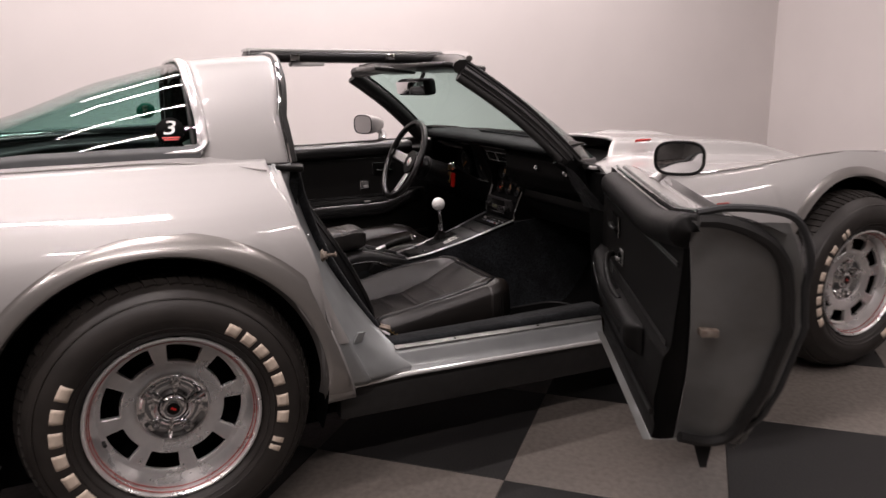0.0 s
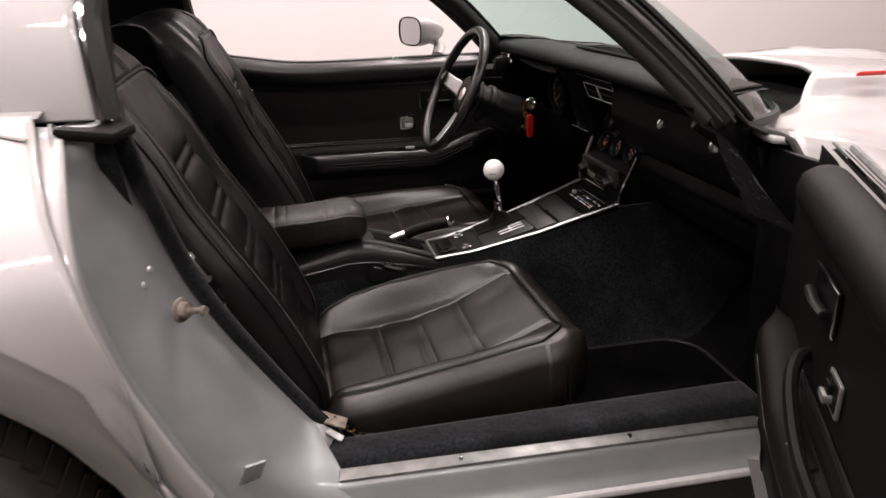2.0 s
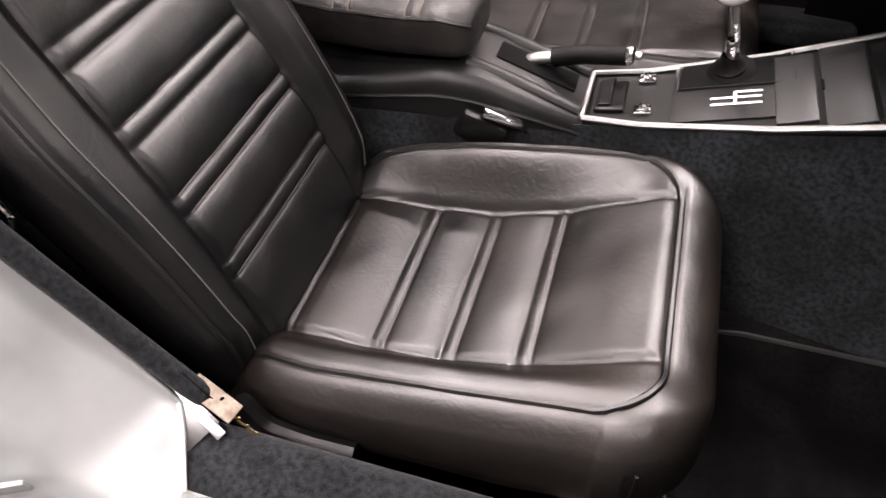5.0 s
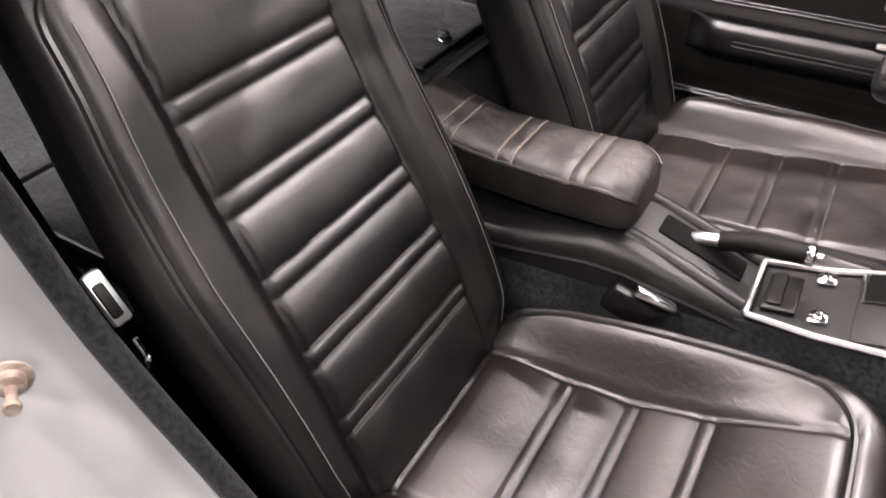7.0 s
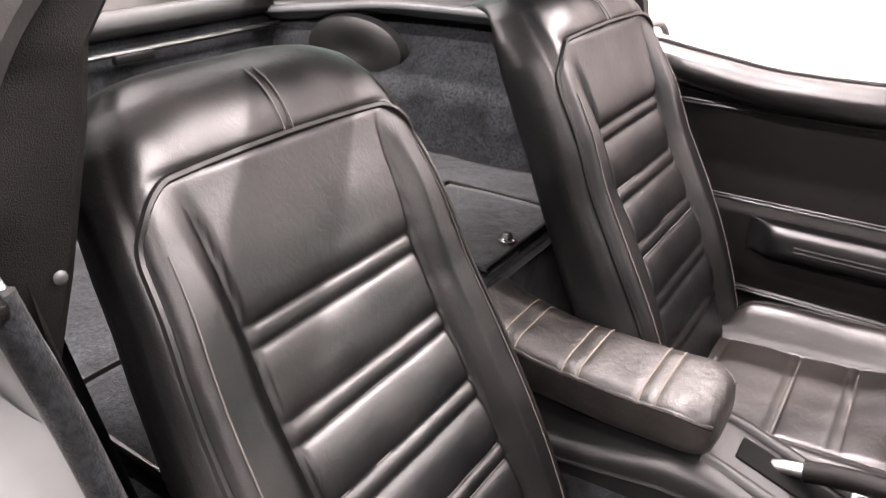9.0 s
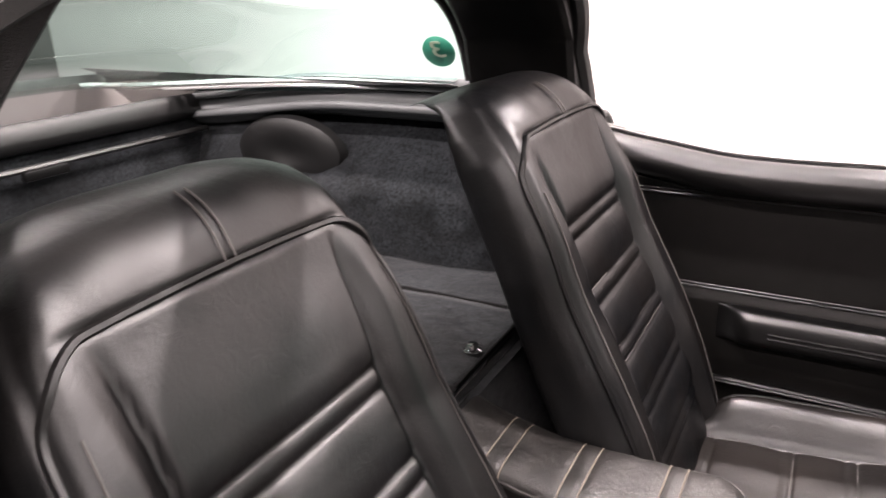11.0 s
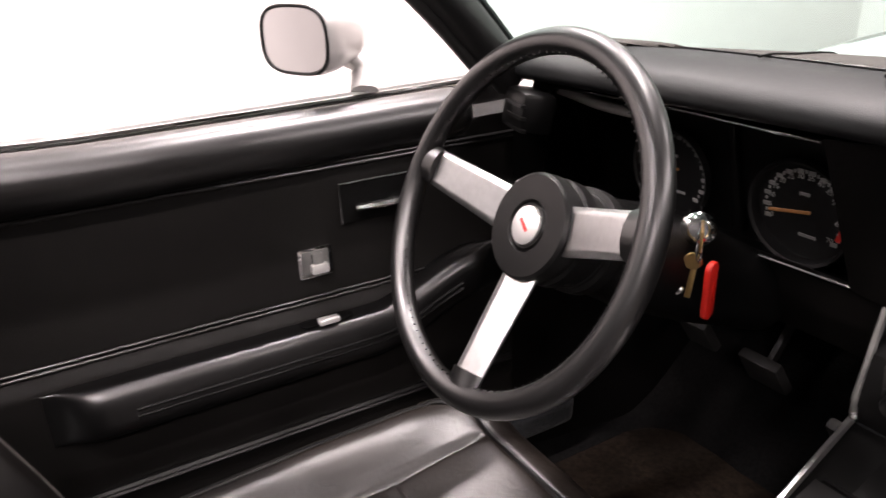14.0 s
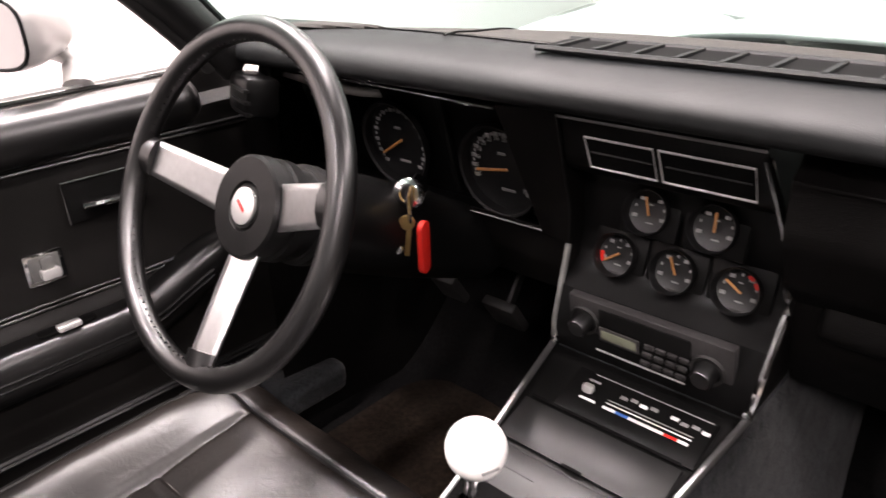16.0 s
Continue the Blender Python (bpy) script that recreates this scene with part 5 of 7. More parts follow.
on_console("ashtray", 0.990, 0.48, 0.042, 0.078, 0.006, PLASTIC, 0.001, label="black ash tray lid")
on_console("ashtray_step", 0.984, 0.50, 0.018, 0.070, 0.004, SATIN, 0.007)
for t in (0.27, 0.85):
    sw = on_console("window_switch", 1.037, t, 0.024, 0.022, 0.004, CHROME, 0.001, label="chrome power window switch")
    on_console("rocker", 1.037, t, 0.011, 0.018, 0.008, CHROME, 0.002, sw)
    on_console("slot", 1.037, t, 0.003, 0.016, 0.0095, PLASTIC, 0.002, sw)
on_console("shift_plate", 1.158, 0.56, 0.172, 0.150, 0.002, SATIN, 0.001, label="black shifter surround")
# Nothing is cut out here: a flat black plate paints the opening's shade.
on_console("shift_opening", 1.155, 0.80, 0.148, 0.074, 0.003, BLACKHOLE, 0.002, label="black plate painted as the shaded shifter opening")
for dx_, dy_, sx_, sy_ in ((0.0, -0.037, 0.150, 0.002), (0.0, 0.037, 0.150, 0.002), (-0.074, 0.0, 0.002, 0.074), (0.074, 0.0, 0.002, 0.074)):
    on_console("opening_edge", 1.155 + dx_, 0.80 + dy_ / 0.172, sx_, sy_, 0.004, CONSOLE, 0.002)
for t_, x0_, x1_ in ((0.33, 1.124, 1.190), (0.42, 1.124, 1.190), (0.50, 1.156, 1.190)):
    on_console("pattern_bar", (x0_ + x1_) / 2, t_, x1_ - x0_, 0.0040, 0.0012, PRINT, 0.0032, label="white shift pattern bar")
on_console("pattern_bar", 1.156, 0.415, 0.0040, 0.030, 0.0012, PRINT, 0.0034)
base = console_pt(1.150, 0.78, 0.006)
boot = part("shift_boot", lathe([(0.034, 0.0), (0.029, 0.006), (0.022, 0.012), (0.023, 0.016), (0.014, 0.024), (0.012, 0.034), (0.009, 0.040)], base, (-0.35, -0.35, 1), 24), PANEL, console, "black rubber shift boot")
ballc = V(1.114, 0.008, 0.648)
part("shift_lever", tube([base + V(0, 0, 0.02), base.lerp(ballc, 0.45) + V(0.004, 0, 0), ballc], 0.0062, 12, 12), CHROME, console, "chrome shift lever")
part("lever_joint", lathe([(0.007, -0.02), (0.010, -0.018), (0.010, 0.012), (0.007, 0.02)], base.lerp(ballc, 0.30), ballc - base, 14), CHROME, console)
knob_bm = bmesh.new()
bmesh.ops.create_uvsphere(knob_bm, u_segments=40, v_segments=24, radius=0.0262, matrix=Matrix.Translation(ballc))
part("shift_knob", knob_bm, WHITE, console, "white ball shift knob")
part("knob_print", box(ballc + V(-0.010, -0.0236, -0.004), (0.016, 0.0012, 0.003), pose(0, 0, 0, 0, 0, -20).to_3x3()), GREYPRINT, console)

# lid and heater panel before the stack
on_console("front_plate", 1.228, 0.5, 0.050, 0.165, 0.004, GLOSSPLATE, 0.001)
on_console("coin_lid", 1.2850, 0.5, 0.056, 0.190, 0.004, GLOSSPLATE, 0.001, label="satin lid with a finger notch")
on_console("lid_notch", 1.259, 0.49, 0.004, 0.024, 0.0015, BLACKHOLE, 0.0045)
on_console("lid_gap", 1.3155, 0.5, 0.004, 0.180, 0.002, BLACKHOLE, 0.0035)
hv = on_console("heater_panel", 1.345, 0.42, 0.062, 0.165, 0.004, PLASTIC, 0.001, label="black heater control panel")
on_console("panel_line", 1.371, 0.39, 0.0012, 0.138, 0.0012, GREYPRINT, 0.005, hv)
part("fan_knob", box(console_pt(1.348, 0.67, 0.010), (0.010, 0.013, 0.010), None, 0.003), SATINMETAL, hv, "chrome fan lever")
on_console("fan_mark", 1.338, 0.65, 0.003, 0.020, 0.0012, PRINT, 0.005, hv)
on_console("fan_mark", 1.362, 0.67, 0.003, 0.014, 0.0012, GREYPRINT, 0.005, hv)
for t0, t1, m_ in ((0.12, 0.17, PRINT), (0.17, 0.24, RED), (0.24, 0.42, PRINT), (0.42, 0.49, BLUE), (0.49, 0.56, PRINT)):
    on_console("heat_scale", 1.3375, (t0 + t1) / 2, 0.0034, (t1 - t0) * 0.228, 0.0012, m_, 0.005, hv)
for dx_, m_ in ((1.3435, PRINT), (1.3475, GREYPRINT)):
    on_console("slider_line", dx_, 0.34, 0.0013, 0.098, 0.0012, m_, 0.005, hv)
for k in range(9):
    if k != 4:
        on_console("heater_mark", 1.357 + 0.002 * (k % 2), 0.09 + 0.051 * k, 0.0042, 0.0085, 0.0012, GREYPRINT if k % 3 else PRINT, 0.005, hv)

# rear part of the console with armrest and brake




def rear_console(u, v):
    x = 0.38 + 0.575 * u
    zt = lin_table([(0.38, 0.44), (0.60, 0.47), (0.745, 0.505), (0.80, 0.498), (0.955, 0.446)], x)
    yr = lin_table([(0.38, -0.075), (0.75, -0.072), (0.955, -0.048)], x)
    yl = lin_table([(0.38, 0.105), (0.75, 0.100), (0.955, 0.085)], x)
    a = math.pi * v
    c, s = math.cos(a), math.sin(a)
    y = (yr + yl) / 2 - (yl - yr) / 2 * math.copysign(abs(c) ** 0.25, c)
    return V(x, y, 0.36 + (zt - 0.36) * abs(s) ** 0.25)


rc = part("rear_console", cap_ends(grid(rear_console, 40, 24)), CONSOLE, car, "black vinyl rear console")
part("console_seam", tube([rear_console(u, 0.10) + V(0, -0.001, 0) for u in np.linspace(0.1, 1, 20)], 0.003, 19, 6, smooth=False), VINYL, rc)
# Black block laid on the console, painting the shade inside the slot.
part("brake_slot", box((0.872, 0.034, 0.4735), (0.130, 0.046, 0.008), pose(0, 0, 0, 0, 18, 0).to_3x3(), 0.003), BLACKHOLE, rc, "black plate painted as the shaded parking brake slot")


for ya, yb in ((-0.018, -0.026), (0.083, 0.079)):
    part("console_ridge", tube([(0.775, ya, 0.500), (0.83, (ya + yb) / 2, 0.487), (0.948, yb, 0.4495)], 0.011, 14, 10, flat=0.7), CONSOLE, rc, "raised vinyl ridge beside the brake slot")


# armrest: padded lid that bends up at its rear
def arm_z(x):
    return lin_table([(0.40, 0.600), (0.45, 0.585), (0.53, 0.574), (0.65, 0.580), (0.75, 0.592), (0.785, 0.590)], x)


def armrest(u, v):
    x = 0.405 + 0.385 * u
    t = max(0, (x - 0.735) / 0.055)
    e = math.sqrt(max(0.0, 1 - min(1, t) ** 2.5))
    hw = (0.068 + 0.004 * u) * (0.55 + 0.45 * e)
    thick = 0.086 * (0.35 + 0.65 * e)
    a = 2 * math.pi * v
    c, s = math.cos(a), math.sin(a)
    y = hw * math.copysign(abs(c) ** (0.38 if s > 0 else 0.62), c)
    mid = arm_z(x) - 0.043
    z = mid + thick / 2 * math.copysign(abs(s) ** (0.38 if s > 0 else 0.7), s) * (1 if s > 0 else 1.0)
    if s > 0:
        z += 0.003 * (1 - abs(y / hw) ** 2) + 0.0012 * noise.noise(V(x * 40, y * 40, 2))
        for g in (0.470, 0.495, 0.575, 0.600, 0.690, 0.712):
            z -= 0.0020 * gauss(x - g, 0.004)
    return V(x, 0.010 + 0.035 * (1 - u) + y, z)


arm = part("armrest", cap_ends(grid(armrest, 90, 56, True)), WORN, rc, "worn cracked leather armrest with stitched pleats")
for g in (0.470, 0.495, 0.575, 0.600, 0.690, 0.712):
    u = (g - 0.405) / 0.385
    part("armrest_stitch", tube([armrest(u, v) + V(0, 0, 0.0015) for v in np.linspace(0.06, 0.44, 14)], 0.0013, 13, 5, smooth=False), TAN, rc)
for sgn, v0 in ((-1, 0.44), (1, 0.06)):
    part("armrest_piping", tube([armrest(u, v0) + V(0, 0, 0.0005) for u in np.linspace(0.02, 0.985, 40)], 0.0032, 39, 6, smooth=False), WORN, rc)
brake = part("parking_brake", tube([(0.892, 0.042, 0.489), (0.935, 0.040, 0.502), (1.000, 0.036, 0.513)], 0.0145, 14, 12), PANEL, rc, "black grip of the parking brake")
part("brake_tip", lathe([(0.013, 0.0), (0.0145, 0.002), (0.0145, 0.010), (0.011, 0.013), (0.006, 0.014), (0.006, 0.022), (0.0, 0.023)], (0.998, 0.036, 0.5125), (0.98, -0.05, 0.17), 20), CHROME, brake, "chrome button ring")
part("brake_arm", tube([(0.845, 0.044, 0.468), (0.865, 0.043, 0.481), (0.893, 0.042, 0.4895)], 0.0100, 10, 10), BRUSHED, brake, "bright brake arm")

# ---- instrument panel ----




def dash_pad(u, v):
    y = -0.622 + 1.244 * v
    lip = 1.298 + 0.025 * (1 - (y / 0.63) ** 2)
    xa = 1.350 + 0.275 * (1 - abs(y / 0.640) ** 2.0)
    brow = 0.004 * gauss(y - 0.35, 0.26)
    fall = 0.016 * step(0.34, 0.60, -y)
    prof = [(xa - 0.010, 0.868), (xa - 0.040, 0.909 - fall), (lip + 0.6 * (xa - lip) - 0.03, 0.919 - 0.6 * fall), (lip + 0.085, 0.918 + brow), (lip + 0.045, 0.914 + brow), (lip + 0.012, 0.903 + brow), (lip, 0.889), (lip + 0.012, 0.873), (lip + 0.075, 0.860)]
    P = [V(a, y, b) for a, b in prof]
    k = u * (len(P) - 1)
    i = min(int(k), len(P) - 2)
    t = k - i
    p0, p1, p2, p3 = P[max(i - 1, 0)], P[i], P[i + 1], P[min(i + 2, len(P) - 1)]
    q = 0.5 * ((2 * p1) + (p2 - p0) * t + (2 * p0 - 5 * p1 + 4 * p2 - p3) * t * t + (3 * p1 - p0 - 3 * p2 + p3) * t ** 3)
    return q


dash = part("dashboard", grid(dash_pad, 56, 70), DASH, car, "black padded dashboard")
part("dash_seam", tube([dash_pad(u, 0.728) + V(0, 0, 0.0030) for u in np.linspace(0.03, 0.42, 14)], 0.0016, 13, 5, smooth=False), PLASTIC, dash)
solid(part("dash_top_panel", grid(lambda u, v: dash_pad(0.015 + 0.345 * u, 0.012 + 0.976 * v) + V(0, 0, 0.0022), 20, 60), DASHTOP, dash, "matt grey-brown upper panel of the dashboard"), 0.003, -1)
part("dash_stitch", tube([dash_pad(0.366, k / 60) + V(0, 0, 0.0008) for k in range(1, 60)], 0.0016, 58, 5, smooth=False), PLASTIC, dash)
vent_y = (-0.36, 0.145)


def dash_top(x, y):
    """Point on the pad's upper side."""
    lo, hi = 0.0, 0.375
    for _ in range(24):
        m = (lo + hi) / 2
        if dash_pad(m, (y + 0.622) / 1.244).x > x:
            lo = m
        else:
            hi = m
    return dash_pad(lo, (y + 0.622) / 1.244)


def on_dash(x, y, h):
    return V(x, y, dash_top(x, y).z + h + 0.0025)


part("defroster_vent", grid(lambda u, v: on_dash(1.380 + 0.060 * u + 0.012 * math.sin(math.pi * v), vent_y[0] + (vent_y[1] - vent_y[0]) * v, 0.0012), 6, 24), BLACKHOLE, dash, "black defroster vent")
for k in range(12):
    y = vent_y[0] + (vent_y[1] - vent_y[0]) * (k + 0.5) / 12
    part("vent_slat", box(on_dash(1.416, y, 0.0022), (0.060, 0.005, 0.004)), DASH, dash)
part("vent_frame", tube([on_dash(1.376 + 0.012 * math.sin(math.pi * k / 12), vent_y[0] + (vent_y[1] - vent_y[0]) * k / 12, 0.001) for k in range(13)], 0.0035, 12, 6, smooth=False), DASH, dash)
part("vent_bar", tube([on_dash(1.442 + 0.012 * math.sin(math.pi * k / 12), vent_y[0] + (vent_y[1] - vent_y[0]) * k / 12, 0.001) for k in range(13)], 0.0035, 12, 6, smooth=False), DASH, dash)


# lower dash, passenger side
def pass_dash(u, v):
    y = -0.63 + 0.50 * v
    prof = [(1.372, 0.862), (1.350, 0.845), (1.352, 0.79), (1.385, 0.735), (1.430, 0.700), (1.440, 0.640), (1.470, 0.590), (1.62, 0.56)]
    k = u * (len(prof) - 1)
    i = min(int(k), len(prof) - 2)
    t = k - i
    return V(prof[i][0] + (prof[i + 1][0] - prof[i][0]) * t, y, prof[i][1] + (prof[i + 1][1] - prof[i][1]) * t)


part("passenger_panel", grid(pass_dash, 28, 12), PANEL, dash, "black passenger side dash panel")
part("map_tray", box((1.432, -0.375, 0.692), (0.03, 0.44, 0.045), pose(0, 0, 0, 0, 18, 0).to_3x3(), 0.012, 3), PANEL, dash, "black glove box edge")
part("panel_line", tube([(1.346, -0.60, 0.842), (1.344, -0.36, 0.845), (1.346, -0.14, 0.845)], 0.0018, 6, 5, smooth=False), PANEL, dash)
part("vent_knob", lathe([(0.0, 0.026), (0.009, 0.025), (0.012, 0.018), (0.011, 0.008), (0.016, 0.004), (0.017, 0.0)], (1.365, -0.362, 0.812), (-0.93, -0.15, 0.2), 20), CHROME, dash, "chrome pull knob")
part("pillar_screw", lathe([(0.0, 0.006), (0.007, 0.005), (0.011, 0.002), (0.012, 0.0)], (1.315, -0.595, 0.823), (-0.9, -0.3, 0.2), 14), CHROME, dash, "bright trim screw")
part("side_gusset", grid(lambda u, v: V(1.20 + 0.16 * u + 0.10 * v, -0.625 + 0.01 * u, 0.905 - 0.03 * u - 0.25 * v * u - 0.02 * v), 8, 8), PLASTIC, dash, "black dash end trim")


def stack_x(z):
    return lin_table([(0.570, 1.395), (0.60, 1.392), (0.645, 1.408), (0.665, 1.448), (0.70, 1.458), (0.78, 1.440), (0.795, 1.396), (0.845, 1.372), (0.875, 1.352)], z)


def edge_x(z):
    return lin_table([(0.570, 1.395), (0.60, 1.395), (0.69, 1.428), (0.74, 1.420), (0.80, 1.392), (0.845, 1.368), (0.875, 1.352)], z)


def stack_pt(y, z, out=0.0):
    return V(stack_x(z) - out, y, z)


def stack_w(z):
    return lin_table([(0.57, 0.118), (0.69, 0.126), (0.78, 0.118), (0.86, 0.105)], z)


# driver side: cluster hood, face
def drv_low(u, v):
    y = 0.135 + 0.495 * v
    prof = [(1.440, 0.695), (1.442, 0.676), (1.448, 0.645), (1.47, 0.60), (1.58, 0.56)]
    k = u * (len(prof) - 1)
    i = min(int(k), len(prof) - 2)
    t = k - i
    return V(prof[i][0] + (prof[i + 1][0] - prof[i][0]) * t, y, prof[i][1] + (prof[i + 1][1] - prof[i][1]) * t)


part("knee_panel", grid(drv_low, 20, 12), PANEL, dash, "black lower dash panel")


def face_pt(y, z, out=0.0):
    """Instrument face, leaning forward at its foot."""
    x = 1.436 + (0.862 - z) * 0.30
    return V(x - out * 0.86, y, z)


def rim_pt(y, z):
    return V(1.340 + (0.863 - z) * 0.535, y, z)


cluster = part("gauge_panel", grid(lambda u, v: face_pt(0.150 + 0.50 * u, 0.680 + 0.188 * v), 12, 8), PLASTIC, dash, "black instrument panel with round dials")
part("panel_hood", grid(lambda u, v: rim_pt(0.165 + 0.45 * u, 0.866).lerp(face_pt(0.165 + 0.47 * u, 0.864), v), 12, 4), VINYL, cluster)
part("panel_cheek", grid(lambda u, v: rim_pt(0.168, 0.690 + 0.178 * u).lerp(face_pt(0.172, 0.690 + 0.178 * u), v), 8, 4), VINYL, cluster)
part("panel_cheek", grid(lambda u, v: rim_pt(0.572, 0.690 + 0.178 * u).lerp(face_pt(0.640, 0.690 + 0.178 * u), v), 8, 4), VINYL, cluster)
part("panel_foot", grid(lambda u, v: rim_pt(0.165 + 0.42 * u, 0.692).lerp(face_pt(0.165 + 0.47 * u, 0.682), v), 12, 4), VINYL, cluster)
part("panel_bridge", grid(lambda u, v: rim_pt(0.168, 0.690 + 0.178 * u).lerp(V(edge_x(0.690 + 0.178 * u) - 0.001, stack_w(0.690 + 0.178 * u), 0.690 + 0.178 * u), v), 10, 6), PANEL, dash, "black panel between dials and stack")
part("panel_end", grid(lambda u, v: V(1.340 + 0.05 * v, 0.572 + 0.060 * v, 0.690 + 0.178 * u), 6, 4), PANEL, dash)
part("panel_divider", box(face_pt(0.345, 0.765, 0.006), (0.012, 0.014, 0.150), pose(0, 0, 0, 0, -16, 0).to_3x3(), 0.004), PLASTIC, cluster)
part("panel_trim", tube([(1.338, 0.170, 0.8635), (1.333, 0.36, 0.868), (1.345, 0.56, 0.862)], 0.0015, 12, 6), CHROME, cluster, "thin bright panel edge")
part("panel_trim", tube([(1.430, 0.168, 0.695), (1.430, 0.30, 0.693), (1.432, 0.44, 0.691)], 0.0009, 8, 6), GREYPRINT, cluster)


def dial(c, r, n_axis, ticks, needle, parent, big, red=None, span=(225, -45)):
    R3 = axes_to(n_axis)
    # turn so that local y is up
    up = Vector(n_axis).normalized()
    ey = V(0, 0, 1) - up * up.z
    ey.normalize()
    ex = ey.cross(up)
    M = Matrix((ex, ey, up)).transposed()
    d = part("dial", lathe([(0.0, 0.0), (r * 0.92, 0.0), (r, 0.001), (r * 1.02, 0.014), (r * 1.08, 0.016), (r * 1.10, 0.008)], c, up, 48), DIALFACE, parent, "round dial with pale markings")
    bm = None
    for k in range(ticks):
        a = radians(span[0] + (span[1] - span[0]) * k / (ticks - 1))
        rr = r * (0.82 if big else 0.74)
        p = Vector(c) + M @ V(rr * math.cos(a), rr * math.sin(a), 0.0022)
        s_ = (0.0078, 0.0050, 0.001) if big else (0.0058, 0.0038, 0.001)
        if k % 2:
            s_ = (s_[0] * 0.35, s_[1] * 0.8, 0.001)
        bm = box(p, s_, M, 0, bm=bm)
    for k in range(2):
        bm = box(Vector(c) + M @ V(r * 0.1 * k, r * (0.36 - 0.86 * k), 0.0022), (r * (0.20 + 0.16 * k), r * 0.06, 0.001), M, 0, bm=bm)
    tagged(part("dial_print", bm, GREYPRINT, d, "pale dial marks", False), kind="stuff")
    a = radians(needle)
    tip = Vector(c) + M @ V(r * 0.72 * math.cos(a), r * 0.72 * math.sin(a), 0.005)
    tailp = Vector(c) + M @ V(-r * 0.16 * math.cos(a), -r * 0.16 * math.sin(a), 0.005)
    part("needle", tube([tailp, tip], r * 0.035 if big else r * 0.06, 2, 6, smooth=False), ORANGE, d, "orange needle")
    if red is not None:
        for a in red:
            q = radians(a)
            p = Vector(c) + M @ V(r * 0.82 * math.cos(q), r * 0.82 * math.sin(q), 0.003)
            part("red_mark", box(p, (0.011 if big else 0.007, 0.006 if big else 0.005, 0.001), M @ Matrix.Rotation(q + math.pi / 2, 3, "Z")), RED, d)
    return d


def numerals(c, r, n_axis, words, parent, size, material):
    """Printed figures round a dial: (text, angle, share of the radius)."""
    up = Vector(n_axis).normalized()
    ey = (V(0, 0, 1) - up * up.z).normalized()
    M = Matrix((ey.cross(up), ey, up)).transposed()
    bm = bmesh.new()
    for word, deg, share in words:
        cu = bpy.data.curves.new("figure", "FONT")
        cu.body, cu.size, cu.align_x, cu.align_y, cu.extrude = word, size, "CENTER", "CENTER", 0.0003
        tx = new("tmp_text", cu)
        me = bpy.data.meshes.new_from_object(tx)
        bpy.data.objects.remove(tx)
        own = bmesh.new()
        own.from_mesh(me)
        a = radians(deg)
        m = M.to_4x4()
        m.translation = Vector(c) + M @ V(r * share * math.cos(a), r * share * math.sin(a), 0.0026)
        own.transform(m)
        merge(bm, own)
    return tagged(part("dial_figures", bm, material, parent, "pale printed figures", False), kind="stuff")


AXF = V(-0.96, 0.0, -0.15)
dial(face_pt(0.438, 0.755, 0.013), 0.059, AXF, 27, 212, cluster, True)
tach = dial(face_pt(0.249, 0.751, 0.013), 0.059, AXF, 29, 190, cluster, True, red=(12, 5, -2, -9, -16, -23), span=(200, -38))
numerals(face_pt(0.249, 0.751, 0.013), 0.059, AXF, [(str(v), 200 - 17 * v / 5, 0.72) for v in (0, 5, 10, 15, 20, 25, 30, 35, 40, 45, 50, 60, 70)], tach, 0.0088, GREYPRINT)
part("dash_vent", box((1.305, 0.565, 0.835), (0.05, 0.075, 0.055), pose(0, 0, 0, 0, 10, -15).to_3x3(), 0.01), PLASTIC, dash, "black side air vent")
for k in range(3):
    part("vent_slat", box((1.277, 0.555, 0.817 + 0.016 * k), (0.008, 0.055, 0.004), pose(0, 0, 0, 0, 10, -15).to_3x3()), VINYL, dash)

# ---- centre stack ----
stack = part("console_tower", grid(lambda u, v: stack_pt((-1 + 2 * v) * stack_w(0.572 + 0.293 * u), 0.572 + 0.293 * u), 24, 12), PLASTIC, car, "black centre stack with gauges and radio")
for s in (-1, 1):
    def sidef(u, v):
        z = 0.572 + 0.293 * u
        return V(edge_x(z) + 0.22 * v, s * stack_w(z), z)
    part("tower_side", grid(sidef, 20, 4), PANEL, stack, "black side of the stack")
    part("stack_trim", tube([V(edge_x(z) - 0.002, s * stack_w(z), z) for z in np.linspace(0.573, 0.855 if s < 0 else 0.69, 16)], 0.0040, 15, 6, smooth=False), CHROME if s < 0 else DULLALU, stack, "bright stack edge trim")
    part("trim_screw", lathe([(0.0, 0.004), (0.004, 0.003), (0.005, 0.0)], stack_pt(s * 0.116, 0.579, 0.004), (-1, 0, 0.3), 10), CHROME, stack)
part("stack_top_line", tube([stack_pt(y, 0.862, 0.002) for y in np.linspace(0.105, -0.105, 8)], 0.0016, 7, 5, smooth=False), GREYPRINT, stack)
part("stack_left_line", tube([V(edge_x(z) - 0.001, stack_w(z), z) for z in np.linspace(0.69, 0.862, 8)], 0.0014, 7, 5, smooth=False), SATIN, stack)


def frame_rect(y0, y1, z0, z1, r, material, parent, name):
    pts = [stack_pt(y0, z0, 0.004), stack_pt(y1, z0, 0.004), stack_pt(y1, z1, 0.004), stack_pt(y0, z1, 0.004), stack_pt(y0, z0, 0.004)]
    return part(name, tube(pts, r, 4, 6, smooth=False), material, parent)


